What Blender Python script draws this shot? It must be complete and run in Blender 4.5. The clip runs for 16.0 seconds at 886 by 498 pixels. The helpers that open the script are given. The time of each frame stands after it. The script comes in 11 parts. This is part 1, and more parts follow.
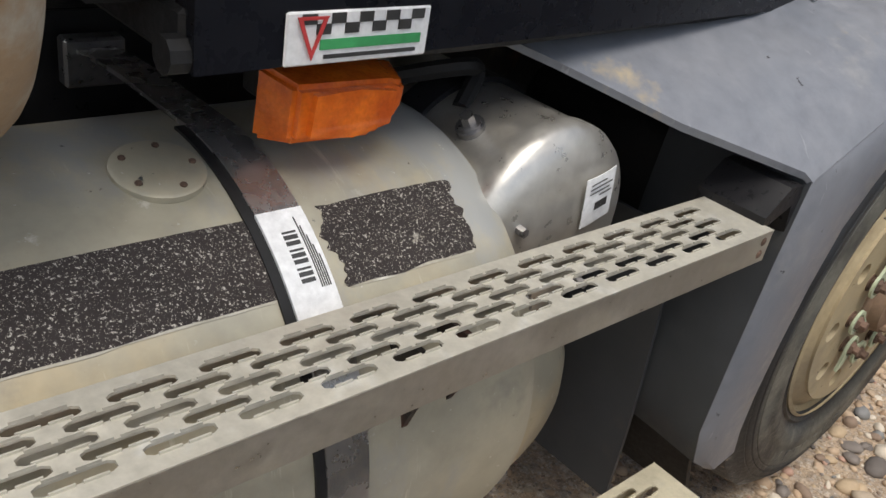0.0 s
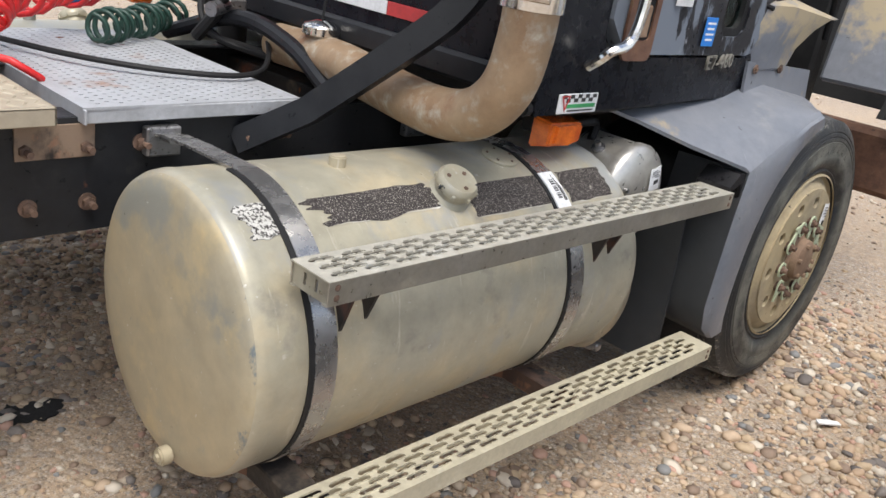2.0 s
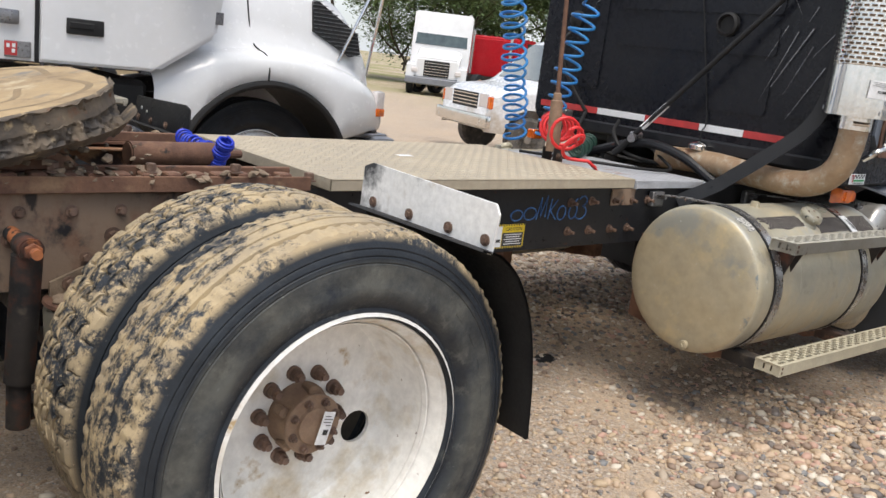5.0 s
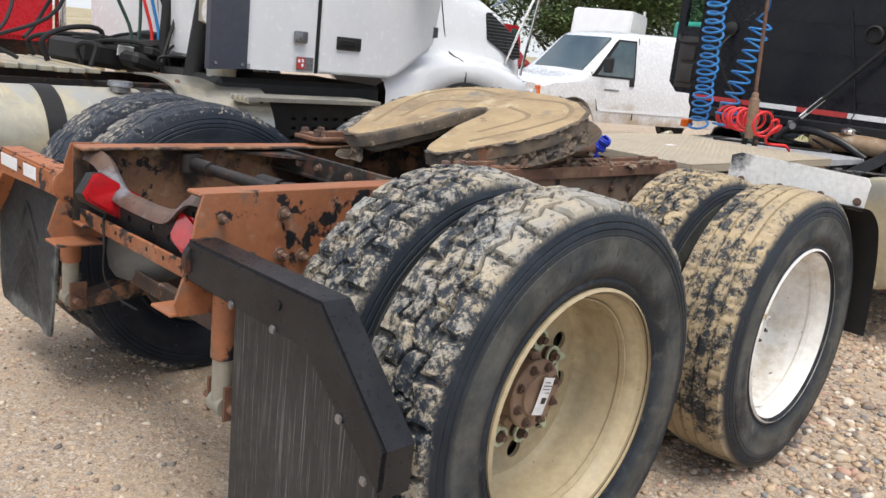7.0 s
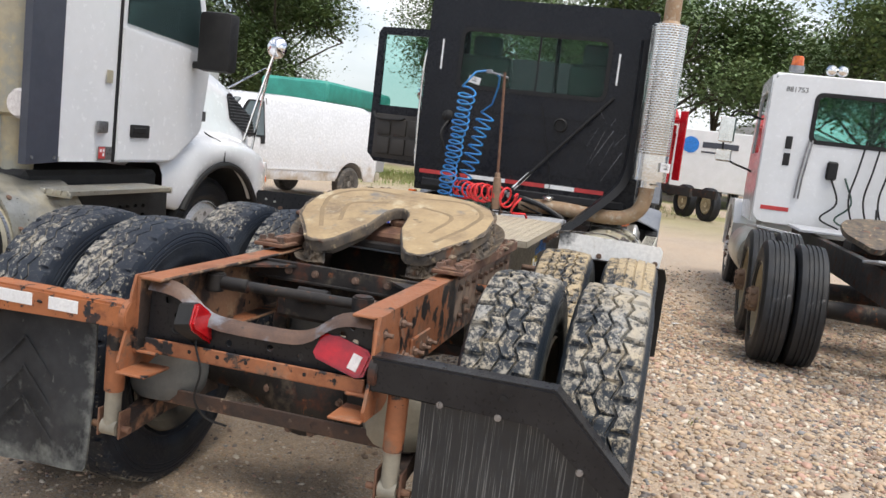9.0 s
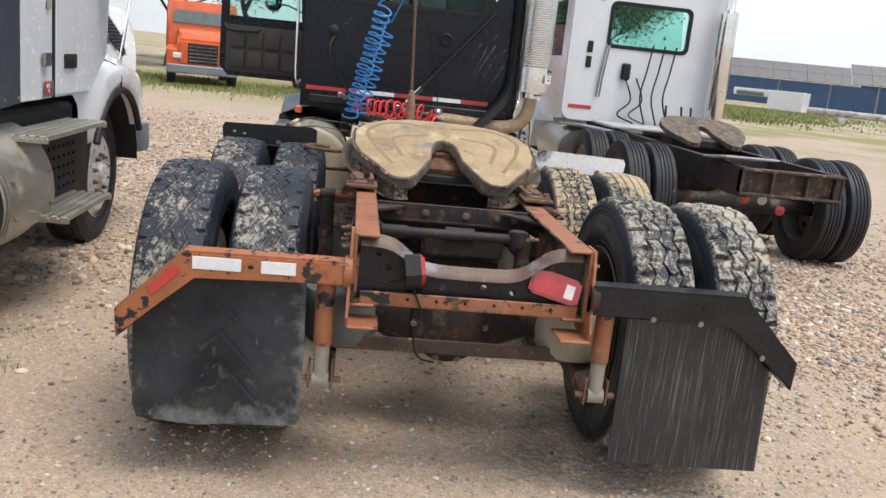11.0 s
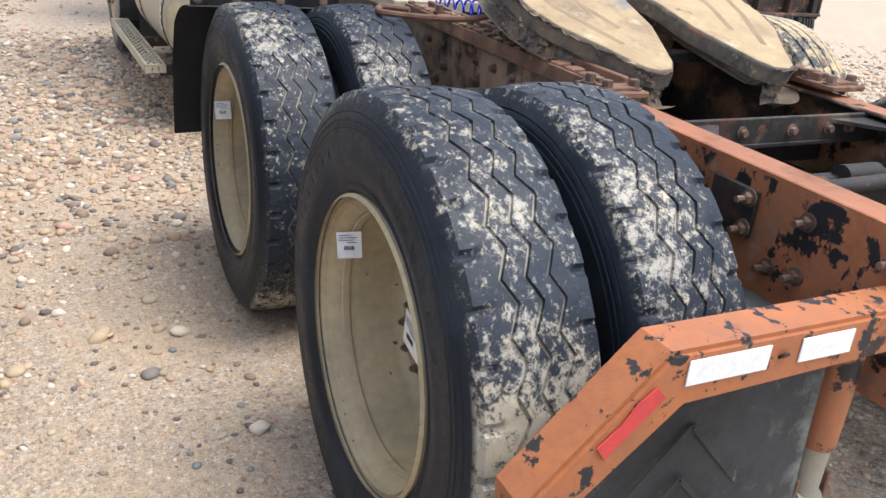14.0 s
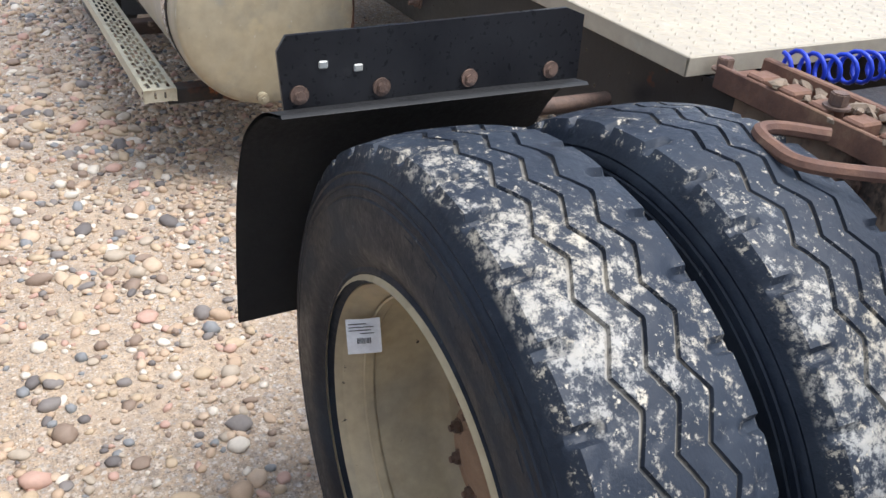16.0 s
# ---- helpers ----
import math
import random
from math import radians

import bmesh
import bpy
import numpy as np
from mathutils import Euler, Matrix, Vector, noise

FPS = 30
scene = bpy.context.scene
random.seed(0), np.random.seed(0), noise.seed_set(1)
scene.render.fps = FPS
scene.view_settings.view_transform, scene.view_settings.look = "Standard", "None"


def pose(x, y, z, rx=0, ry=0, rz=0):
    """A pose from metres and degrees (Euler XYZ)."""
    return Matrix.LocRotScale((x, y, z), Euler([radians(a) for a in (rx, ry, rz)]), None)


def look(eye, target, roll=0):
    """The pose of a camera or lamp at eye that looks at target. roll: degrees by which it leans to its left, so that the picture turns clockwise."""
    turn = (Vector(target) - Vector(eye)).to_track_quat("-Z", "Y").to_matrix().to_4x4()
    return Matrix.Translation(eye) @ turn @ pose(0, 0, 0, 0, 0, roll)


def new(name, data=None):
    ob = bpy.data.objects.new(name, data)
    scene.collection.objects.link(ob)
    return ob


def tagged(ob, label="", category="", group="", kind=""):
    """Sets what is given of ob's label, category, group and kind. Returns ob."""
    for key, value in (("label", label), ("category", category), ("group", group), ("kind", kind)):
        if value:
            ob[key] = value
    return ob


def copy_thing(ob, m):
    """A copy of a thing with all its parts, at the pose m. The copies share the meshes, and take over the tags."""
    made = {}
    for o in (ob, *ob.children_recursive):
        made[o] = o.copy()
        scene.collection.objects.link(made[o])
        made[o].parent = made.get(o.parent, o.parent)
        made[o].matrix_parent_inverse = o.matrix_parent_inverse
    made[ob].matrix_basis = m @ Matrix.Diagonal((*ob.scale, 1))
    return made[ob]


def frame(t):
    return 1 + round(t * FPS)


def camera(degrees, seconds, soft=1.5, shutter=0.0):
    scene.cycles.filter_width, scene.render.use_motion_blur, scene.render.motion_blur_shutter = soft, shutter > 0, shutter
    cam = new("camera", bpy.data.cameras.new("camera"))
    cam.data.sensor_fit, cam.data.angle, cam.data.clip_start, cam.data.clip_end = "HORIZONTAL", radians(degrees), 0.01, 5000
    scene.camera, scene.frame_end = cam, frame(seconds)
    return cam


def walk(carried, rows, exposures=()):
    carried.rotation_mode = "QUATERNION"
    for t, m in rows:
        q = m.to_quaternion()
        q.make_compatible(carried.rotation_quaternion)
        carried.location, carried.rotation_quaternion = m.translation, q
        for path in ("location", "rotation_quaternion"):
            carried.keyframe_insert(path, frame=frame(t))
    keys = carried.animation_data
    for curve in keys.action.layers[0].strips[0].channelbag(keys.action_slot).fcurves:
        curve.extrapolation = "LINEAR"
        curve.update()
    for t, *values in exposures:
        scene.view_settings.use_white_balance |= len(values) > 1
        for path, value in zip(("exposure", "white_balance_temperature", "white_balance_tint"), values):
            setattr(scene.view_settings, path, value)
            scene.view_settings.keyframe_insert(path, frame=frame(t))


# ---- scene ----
cam = camera(55.6, 16.0)
PATH = [
    (0, (3.922, -1.626, 1.35), (5.198, -0.429, 0.38), 10.6),
    (0.5, (3.659, -1.772, 1.4), (4.971, -0.656, 0.384), 10.9),
    (1, (3.264, -1.873, 1.427), (4.596, -0.766, 0.426), 10.7),
    (1.5, (2.94, -2.002, 1.467), (4.298, -0.864, 0.541), 10.1),
    (2, (2.603, -2.196, 1.501), (4.015, -0.976, 0.779), 9.6),
    (2.5, (2.193, -2.346, 1.506), (3.626, -1.047, 0.999), 9.1),
    (3, (1.898, -2.565, 1.494), (3.293, -1.21, 1.027), 9.2),
    (3.2, (1.765, -2.676, 1.507), (3.137, -1.292, 1.056), 9.0),
    (5.5, (-0.324, -2.697, 1.427), (0.992, -1.256, 0.99), 7.0),
    (6, (-0.847, -2.685, 1.448), (0.473, -1.252, 0.998), 6.7),
    (6.5, (-1.271, -2.518, 1.428), (0.064, -1.102, 0.965), 6.4),
    (7, (-1.734, -2.367, 1.42), (-0.341, -1.01, 0.955), 6.2),
    (7.5, (-2.166, -2.159, 1.415), (-0.618, -0.974, 0.967), 6.2),
    (8, (-2.543, -1.865, 1.476), (-0.827, -0.93, 1.053), 6.4),
    (8.5, (-2.894, -1.638, 1.562), (-1.049, -0.967, 1.18), 6.6),
    (8.7, (-2.978, -1.482, 1.555), (-1.097, -0.888, 1.223), 6.7),
    (10.8, (-3.541, 0.284, 1.601), (-1.575, 0.115, 1.275), 6.2),
    (11, (-3.527, 0.455, 1.595), (-1.588, 0.228, 1.163), 6.0),
    (11.5, (-3.36, 0.893, 1.615), (-1.461, 0.556, 1.086), 5.8),
    (12, (-3.211, 1.27, 1.609), (-1.356, 0.745, 1.077), 5.6),
    (12.5, (-2.859, 1.547, 1.573), (-1.08, 0.8, 1.046), 5.8),
    (13, (-2.48, 1.772, 1.553), (-0.736, 0.959, 1.009), 5.8),
    (13.5, (-2.026, 1.827, 1.499), (-0.313, 0.996, 0.885), 5.6),
    (14, (-1.485, 1.797, 1.489), (0.145, 0.964, 0.684), 5.3),
    (14.5, (-0.988, 1.784, 1.488), (0.559, 0.966, 0.52), 5.2),
    (15, (-0.455, 1.691, 1.535), (1.049, 0.873, 0.501), 5.4),
    (15.5, (0.094, 1.667, 1.499), (1.594, 0.846, 0.464), 5.2),
    (16, (0.541, 1.639, 1.502), (2.039, 0.798, 0.476), 4.9),
]
walk(cam, [(t, look(eye, target, roll)) for t, eye, target, roll in PATH],
     [(0, 0.1, 6800, 10), (1, 0.2, 6700, 10), (2, 0.38, 6560, 10), (2.5, 0.47, 6560, 10), (3.2, 0.5, 6600, 10), (5.5, 0.2, 6700, 10), (7, 0.28, 6600, 10), (8.5, 0.27, 6650, 10), (11, 0.26, 6600, 10), (11.5, 0.39, 6590, 10), (12, 0.40, 6580, 10),
      (12.5, 0.43, 6560, 10), (13.5, 0.64, 6400, 10), (14, 0.77, 6300, 10), (14.5, 0.79, 6290, 10), (15, 0.89, 6120, 10), (15.5, 1.0, 6120, 10), (16, 0.86, 6010, 10)])

# ---------------------------------------------------------------- light
world = bpy.data.worlds.new("sky")
scene.world = world
world.use_nodes = True
wn, wl = world.node_tree.nodes, world.node_tree.links
wn.clear()
SUN_EL, SUN_AZ = radians(71), radians(222)
sky = wn.new("ShaderNodeTexSky")
sky.sky_type, sky.sun_disc = "NISHITA", False
sky.sun_elevation, sky.sun_rotation = SUN_EL, SUN_AZ
sky.air_density, sky.dust_density, sky.ozone_density = 1.0, 1.0, 1.0
wcoord = wn.new("ShaderNodeTexCoord")
wmap = wn.new("ShaderNodeMapping")
wmap.inputs["Scale"].default_value = (1.0, 1.0, 2.6)
wnoise = wn.new("ShaderNodeTexNoise")
wnoise.inputs["Scale"].default_value, wnoise.inputs["Detail"].default_value = 2.1, 9
wramp = wn.new("ShaderNodeValToRGB")
wramp.color_ramp.elements[0].position, wramp.color_ramp.elements[1].position = 0.42, 0.62
wmix = wn.new("ShaderNodeMix")
wmix.data_type = "RGBA"
wmix.inputs[7].default_value = (10.4, 10.5, 10.8, 1)
wbg = wn.new("ShaderNodeBackground")
wbg.inputs["Strength"].default_value = 0.13
wout = wn.new("ShaderNodeOutputWorld")
wl.new(wcoord.outputs["Generated"], wmap.inputs[0])
wl.new(wmap.outputs[0], wnoise.inputs[0])
wl.new(wnoise.outputs[0], wramp.inputs[0])
wl.new(wramp.outputs[0], wmix.inputs[0])
wl.new(sky.outputs[0], wmix.inputs[6])
whaze = wn.new("ShaderNodeMix")
whaze.data_type = "RGBA"
whaze.inputs[7].default_value = (5.4, 5.8, 6.3, 1)
wsep, wup = wn.new("ShaderNodeSeparateXYZ"), wn.new("ShaderNodeMapRange")
wup.inputs[1].default_value, wup.inputs[2].default_value, wup.inputs[3].default_value, wup.inputs[4].default_value = 0.0, 0.24, 0.85, 0.0
wl.new(wcoord.outputs["Generated"], wsep.inputs[0])
wl.new(wsep.outputs[2], wup.inputs[0])
wl.new(wup.outputs[0], whaze.inputs[0])
wl.new(wmix.outputs[2], whaze.inputs[6])
wl.new(whaze.outputs[2], wbg.inputs[0])
wl.new(wbg.outputs[0], wout.inputs[0])
sun = new("sun", bpy.data.lights.new("sun", "SUN"))
sun.data.energy, sun.data.angle, sun.data.color = 2.6, radians(34), (1.0, 0.95, 0.885)
sun.matrix_world = look((-4.5, -6.5, 20), (0, 0, 0))


# ---------------------------------------------------------------- materials
def surf(name, base, other=None, scale=6.0, rough=0.6, metal=0.0, bump=0.15, bump_scale=60.0,
         layers=(), coat=0.0, rand=0.0, detail=6.0, grain=0.12, spec=0.5):
    """base and other: two colours mixed by noise. layers: (colour, scale, low, high[, roughness]) patches laid over them."""
    m = bpy.data.materials.new(name)
    m.use_nodes = True
    n, l = m.node_tree.nodes, m.node_tree.links
    b = n["Principled BSDF"]
    co = n.new("ShaderNodeTexCoord")

    def noise_of(s, d=detail, seed=0.0):
        mp = n.new("ShaderNodeMapping")
        mp.inputs["Location"].default_value = (seed, seed * 0.7, -seed)
        nz = n.new("ShaderNodeTexNoise")
        nz.inputs["Scale"].default_value, nz.inputs["Detail"].default_value = s, d
        nz.inputs["Roughness"].default_value = 0.62
        l.new(co.outputs["Object"], mp.inputs[0])
        l.new(mp.outputs[0], nz.inputs[0])
        return nz.outputs[0]

    def ramp_of(src, lo, hi):
        r = n.new("ShaderNodeMapRange")
        r.inputs[1].default_value, r.inputs[2].default_value = lo, hi
        l.new(src, r.inputs[0])
        return r.outputs[0]

    def mixed(fac, a, c):
        mx = n.new("ShaderNodeMix")
        mx.data_type = "RGBA"
        l.new(fac, mx.inputs[0])
        for sock, v in ((mx.inputs[6], a), (mx.inputs[7], c)):
            if isinstance(v, tuple):
                sock.default_value = (*v, 1)
            else:
                l.new(v, sock)
        return mx.outputs[2]

    other = other or tuple(c * 0.72 for c in base)
    col = mixed(ramp_of(noise_of(scale), 0.35, 0.66), base, other)
    fine = ramp_of(noise_of(scale * 9, 4, 3.1), 0.3, 0.75)
    rg = n.new("ShaderNodeMapRange")
    rg.inputs[3].default_value, rg.inputs[4].default_value = max(0.03, rough - 0.12), min(1.0, rough + 0.12)
    l.new(fine, rg.inputs[0])
    rough_out = rg.outputs[0]
    metal_out = None
    for k, lay in enumerate(layers):
        c, s, lo, hi = lay[:4]
        f = ramp_of(noise_of(s, 8, 7.7 + 5 * k), lo, hi)
        col = mixed(f, col, c)
        mr = n.new("ShaderNodeMix")
        l.new(f, mr.inputs[0])
        l.new(rough_out, mr.inputs[2])
        mr.inputs[3].default_value = lay[4] if len(lay) > 4 else 0.85
        rough_out = mr.outputs[0]
        if metal > 0:
            mm = n.new("ShaderNodeMix")
            l.new(f, mm.inputs[0])
            if metal_out is None:
                mm.inputs[2].default_value = metal
            else:
                l.new(metal_out, mm.inputs[2])
            mm.inputs[3].default_value = 0.0
            metal_out = mm.outputs[0]
    hs = n.new("ShaderNodeHueSaturation")
    vr = n.new("ShaderNodeMapRange")
    vr.inputs[3].default_value, vr.inputs[4].default_value = 1 - grain, 1 + grain
    l.new(fine, vr.inputs[0])
    l.new(vr.outputs[0], hs.inputs["Value"])
    l.new(col, hs.inputs["Color"])
    col = hs.outputs[0]
    if rand:
        oi = n.new("ShaderNodeObjectInfo")
        r2 = n.new("ShaderNodeMapRange")
        r2.inputs[3].default_value, r2.inputs[4].default_value = 1 - rand, 1 + rand
        h2 = n.new("ShaderNodeHueSaturation")
        l.new(oi.outputs["Random"], r2.inputs[0])
        l.new(r2.outputs[0], h2.inputs["Value"])
        l.new(col, h2.inputs["Color"])
        col = h2.outputs[0]
    l.new(col, b.inputs["Base Color"])
    l.new(rough_out, b.inputs["Roughness"])
    if metal_out is not None:
        l.new(metal_out, b.inputs["Metallic"])
    else:
        b.inputs["Metallic"].default_value = metal
    b.inputs["Coat Weight"].default_value = coat
    b.inputs["Specular IOR Level"].default_value = spec
    if bump:
        bp = n.new("ShaderNodeBump")
        bp.inputs["Strength"].default_value, bp.inputs["Distance"].default_value = bump, 0.004
        l.new(noise_of(bump_scale, 5, 1.3), bp.inputs["Height"])
        l.new(bp.outputs[0], b.inputs["Normal"])
    return m


def worn(m, colour, scale=(6, 6, 6), lo=0.5, hi=0.6, grads=(), rough=0.75, detail=9, seed=2.0):
    """Lays worn or dirty patches over a material. grads: (axis, from, to, amount) makes them likelier along an axis."""
    n, l = m.node_tree.nodes, m.node_tree.links
    b = n["Principled BSDF"]
    co, mp, nz, rg, mx, mr = (n.new(k) for k in ("ShaderNodeTexCoord", "ShaderNodeMapping", "ShaderNodeTexNoise", "ShaderNodeMapRange", "ShaderNodeMix", "ShaderNodeMix"))
    mp.inputs["Scale"].default_value = scale
    mp.inputs["Location"].default_value = (seed, seed * 1.3, seed * 0.6)
    nz.inputs["Scale"].default_value, nz.inputs["Detail"].default_value, nz.inputs["Roughness"].default_value = 1.0, detail, 0.65
    l.new(co.outputs["Object"], mp.inputs[0])
    l.new(mp.outputs[0], nz.inputs[0])
    val = nz.outputs[0]
    sep = n.new("ShaderNodeSeparateXYZ")
    l.new(co.outputs["Object"], sep.inputs[0])
    for axis, a, c, amount in grads:
        g, ad = n.new("ShaderNodeMapRange"), n.new("ShaderNodeMath")
        g.inputs[1].default_value, g.inputs[2].default_value, g.inputs[4].default_value = a, c, amount
        l.new(sep.outputs["xyz".index(axis)], g.inputs[0])
        l.new(val, ad.inputs[0])
        l.new(g.outputs[0], ad.inputs[1])
        val = ad.outputs[0]
    rg.inputs[1].default_value, rg.inputs[2].default_value = lo, hi
    l.new(val, rg.inputs[0])
    mx.data_type = "RGBA"
    mx.inputs[7].default_value = (*colour, 1)
    l.new(rg.outputs[0], mx.inputs[0])
    l.new(b.inputs["Base Color"].links[0].from_socket, mx.inputs[6])
    l.new(mx.outputs[2], b.inputs["Base Color"])
    mr.inputs[3].default_value = rough
    l.new(rg.outputs[0], mr.inputs[0])
    l.new(b.inputs["Roughness"].links[0].from_socket, mr.inputs[2])
    l.new(mr.outputs[0], b.inputs["Roughness"])
    return m


RUST, RUST2, DUST = (0.23, 0.085, 0.035), (0.10, 0.04, 0.025), (0.36, 0.28, 0.19)
M = {}
M["black"] = surf("black_paint", (0.012, 0.013, 0.016), (0.022, 0.023, 0.026), 5, 0.38, 0, 0.1, 90,
                  [((0.06, 0.055, 0.05), 7, 0.62, 0.9), (RUST2, 11, 0.66, 0.72)], spec=0.3)
M["black_clean"] = surf("black_coating", (0.010, 0.010, 0.012), (0.02, 0.02, 0.022), 8, 0.35, 0, 0.08, 140,
                        [((0.07, 0.065, 0.06), 9, 0.62, 0.9)], spec=0.3)
M["black_plate"] = surf("grimy_black_steel", (0.015, 0.015, 0.016), (0.035, 0.03, 0.027), 9, 0.6, 0, 0.3, 60,
                        [(RUST2, 8, 0.55, 0.68), ((0.17, 0.135, 0.10), 5, 0.58, 0.74), (RUST, 17, 0.62, 0.70)], spec=0.3)
M["orange_rust"] = surf("rusting_orange_paint", (0.34, 0.125, 0.053), (0.25, 0.098, 0.046), 5, 0.6, 0, 0.3, 70,
                        [((0.16, 0.055, 0.025), 6, 0.55, 0.75), ((0.02, 0.018, 0.018), 9, 0.635, 0.67), ((0.32, 0.22, 0.16), 14, 0.60, 0.78)])
worn(M["orange_rust"], (0.012, 0.012, 0.014), (11, 6, 9), 0.565, 0.59, (("x", -0.55, -0.35, 0.03), ("x", 0.12, 0.35, 0.13), ("z", 0.975, 0.984, -0.2)), 0.5, seed=3)
worn(M["orange_rust"], (0.20, 0.115, 0.075), (7, 7, 7), 0.56, 0.64, (("x", 0.2, 0.5, 0.10),), 0.8, seed=5)
worn(M["orange_rust"], (0.24, 0.17, 0.12), (6, 6, 4), 0.62, 0.74, (("x", 0.2, 0.5, 0.20), ("z", 0.975, 0.99, -0.3)), 0.85, seed=9)
worn(M["orange_rust"], (0.03, 0.022, 0.018), (9, 9, 5), 0.76, 0.82, (("x", 0.2, 0.5, 0.18), ("z", 0.975, 0.99, -0.3)), 0.7, seed=13)
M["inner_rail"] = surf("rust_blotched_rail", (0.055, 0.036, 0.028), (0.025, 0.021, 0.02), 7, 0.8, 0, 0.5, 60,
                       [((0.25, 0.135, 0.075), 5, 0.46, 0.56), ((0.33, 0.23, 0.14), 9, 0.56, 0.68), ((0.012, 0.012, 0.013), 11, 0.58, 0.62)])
M["bracket_orange"] = surf("chipped_orange_paint", (0.40, 0.135, 0.045), (0.30, 0.11, 0.05), 7, 0.55, 0, 0.3, 80,
                           [((0.02, 0.02, 0.022), 9, 0.575, 0.59), (RUST2, 6, 0.60, 0.72), ((0.03, 0.03, 0.034), 22, 0.60, 0.62)])
M["rust"] = surf("brown_rust", (0.20, 0.105, 0.065), (0.10, 0.05, 0.035), 12, 0.85, 0, 0.6, 60,
                 [((0.30, 0.19, 0.11), 9, 0.56, 0.75), ((0.03, 0.025, 0.022), 13, 0.64, 0.7)])
M["grimy_rust"] = surf("grimy_dark_rust", (0.085, 0.05, 0.036), (0.035, 0.027, 0.024), 9, 0.8, 0, 0.6, 60,
                       [((0.27, 0.14, 0.08), 10, 0.55, 0.66), ((0.34, 0.27, 0.2), 17, 0.62, 0.72), ((0.012, 0.012, 0.013), 8, 0.60, 0.66)])
M["flange_steel"] = surf("rust_bloomed_flange", (0.125, 0.07, 0.046), (0.07, 0.042, 0.032), 11, 0.5, 0, 0.4, 60,
                         [((0.17, 0.18, 0.205), 6, 0.54, 0.64, 0.45), ((0.03, 0.03, 0.033), 13, 0.62, 0.67)])
M["bolt"] = surf("rusty_bolt", (0.20, 0.125, 0.09), (0.11, 0.075, 0.06), 40, 0.7, 0.25, 0.5, 150, rand=0.3)
M["tank"] = surf("oxidised_aluminium", (0.43, 0.395, 0.295), (0.36, 0.345, 0.28), 2.6, 0.42, 0.25, 0.1, 40,
                 [((0.47, 0.38, 0.235), 3.2, 0.50, 0.72, 0.6), ((0.22, 0.21, 0.18), 6, 0.62, 0.76, 0.5), ((0.58, 0.56, 0.5), 23, 0.66, 0.74, 0.5)])
M["tank_head"] = surf("dusty_tank_head", (0.44, 0.365, 0.235), (0.38, 0.34, 0.25), 2.2, 0.55, 0.1, 0.1, 40,
                      [((0.27, 0.26, 0.21), 4.0, 0.56, 0.78, 0.5), ((0.12, 0.13, 0.14), 11, 0.70, 0.74, 0.5)])
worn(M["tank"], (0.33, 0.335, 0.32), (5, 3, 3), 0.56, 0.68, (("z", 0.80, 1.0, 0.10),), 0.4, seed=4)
worn(M["tank"], (0.58, 0.55, 0.45), (30, 4, 4), 0.62, 0.72, (), 0.45, seed=6)
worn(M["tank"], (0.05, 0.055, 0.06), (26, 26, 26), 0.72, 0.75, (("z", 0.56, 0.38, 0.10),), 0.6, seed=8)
worn(M["tank_head"], (0.30, 0.295, 0.25), (6, 5, 5), 0.60, 0.72, (("z", 0.70, 0.95, 0.16),), 0.5, seed=4)
worn(M["tank_head"], (0.55, 0.44, 0.25), (5, 4, 4), 0.56, 0.70, (), 0.6, seed=11)
worn(M["tank_head"], (0.16, 0.19, 0.20), (3, 9, 5), 0.68, 0.72, (("y", -1.0, -1.09, 0.12),), 0.5, seed=14)
for key in ("tank", "tank_head"):
    worn(M[key], (0.62, 0.60, 0.54), (70, 70, 70), 0.68, 0.74, (), 0.5, 4, 31)
    worn(M[key], (0.17, 0.15, 0.12), (55, 55, 55), 0.70, 0.75, (), 0.6, 4, 37)
M["alu"] = surf("dull_bare_aluminium", (0.46, 0.45, 0.41), (0.39, 0.37, 0.31), 7, 0.38, 0.75, 0.08, 120,
                [((0.40, 0.35, 0.24), 5, 0.55, 0.8, 0.6)])
M["step"] = surf("dusty_step_aluminium", (0.54, 0.515, 0.44), (0.47, 0.45, 0.39), 9, 0.5, 0.3, 0.15, 120,
                 [((0.5, 0.49, 0.45), 18, 0.55, 0.7, 0.4)])
M["step_low"] = surf("sandy_step_aluminium", (0.53, 0.485, 0.36), (0.44, 0.40, 0.30), 9, 0.6, 0.1, 0.15, 120,
                     [((0.5, 0.47, 0.38), 18, 0.58, 0.75, 0.5)])
M["air_tank"] = surf("brushed_air_tank", (0.58, 0.57, 0.54), (0.50, 0.48, 0.44), 5, 0.36, 0.7, 0.06, 60,
                     [((0.40, 0.35, 0.26), 6, 0.60, 0.85, 0.6)])
M["chrome"] = surf("weathered_chrome", (0.78, 0.78, 0.77), (0.68, 0.67, 0.64), 6, 0.14, 1.0, 0.03, 60,
                   [((0.35, 0.29, 0.20), 7, 0.6, 0.8, 0.6)])
M["steel"] = surf("grey_steel", (0.33, 0.33, 0.34), (0.22, 0.22, 0.23), 10, 0.35, 0.8, 0.1, 100)
M["strap"] = surf("stainless_strap", (0.44, 0.43, 0.42), (0.36, 0.355, 0.35), 3, 0.28, 0.8, 0.04, 100)
M["pipe"] = surf("rust_stained_exhaust", (0.38, 0.275, 0.175), (0.30, 0.19, 0.11), 6, 0.55, 0.2, 0.3, 70,
                 [((0.45, 0.40, 0.32), 22, 0.52, 0.68), (RUST, 5, 0.6, 0.8)])
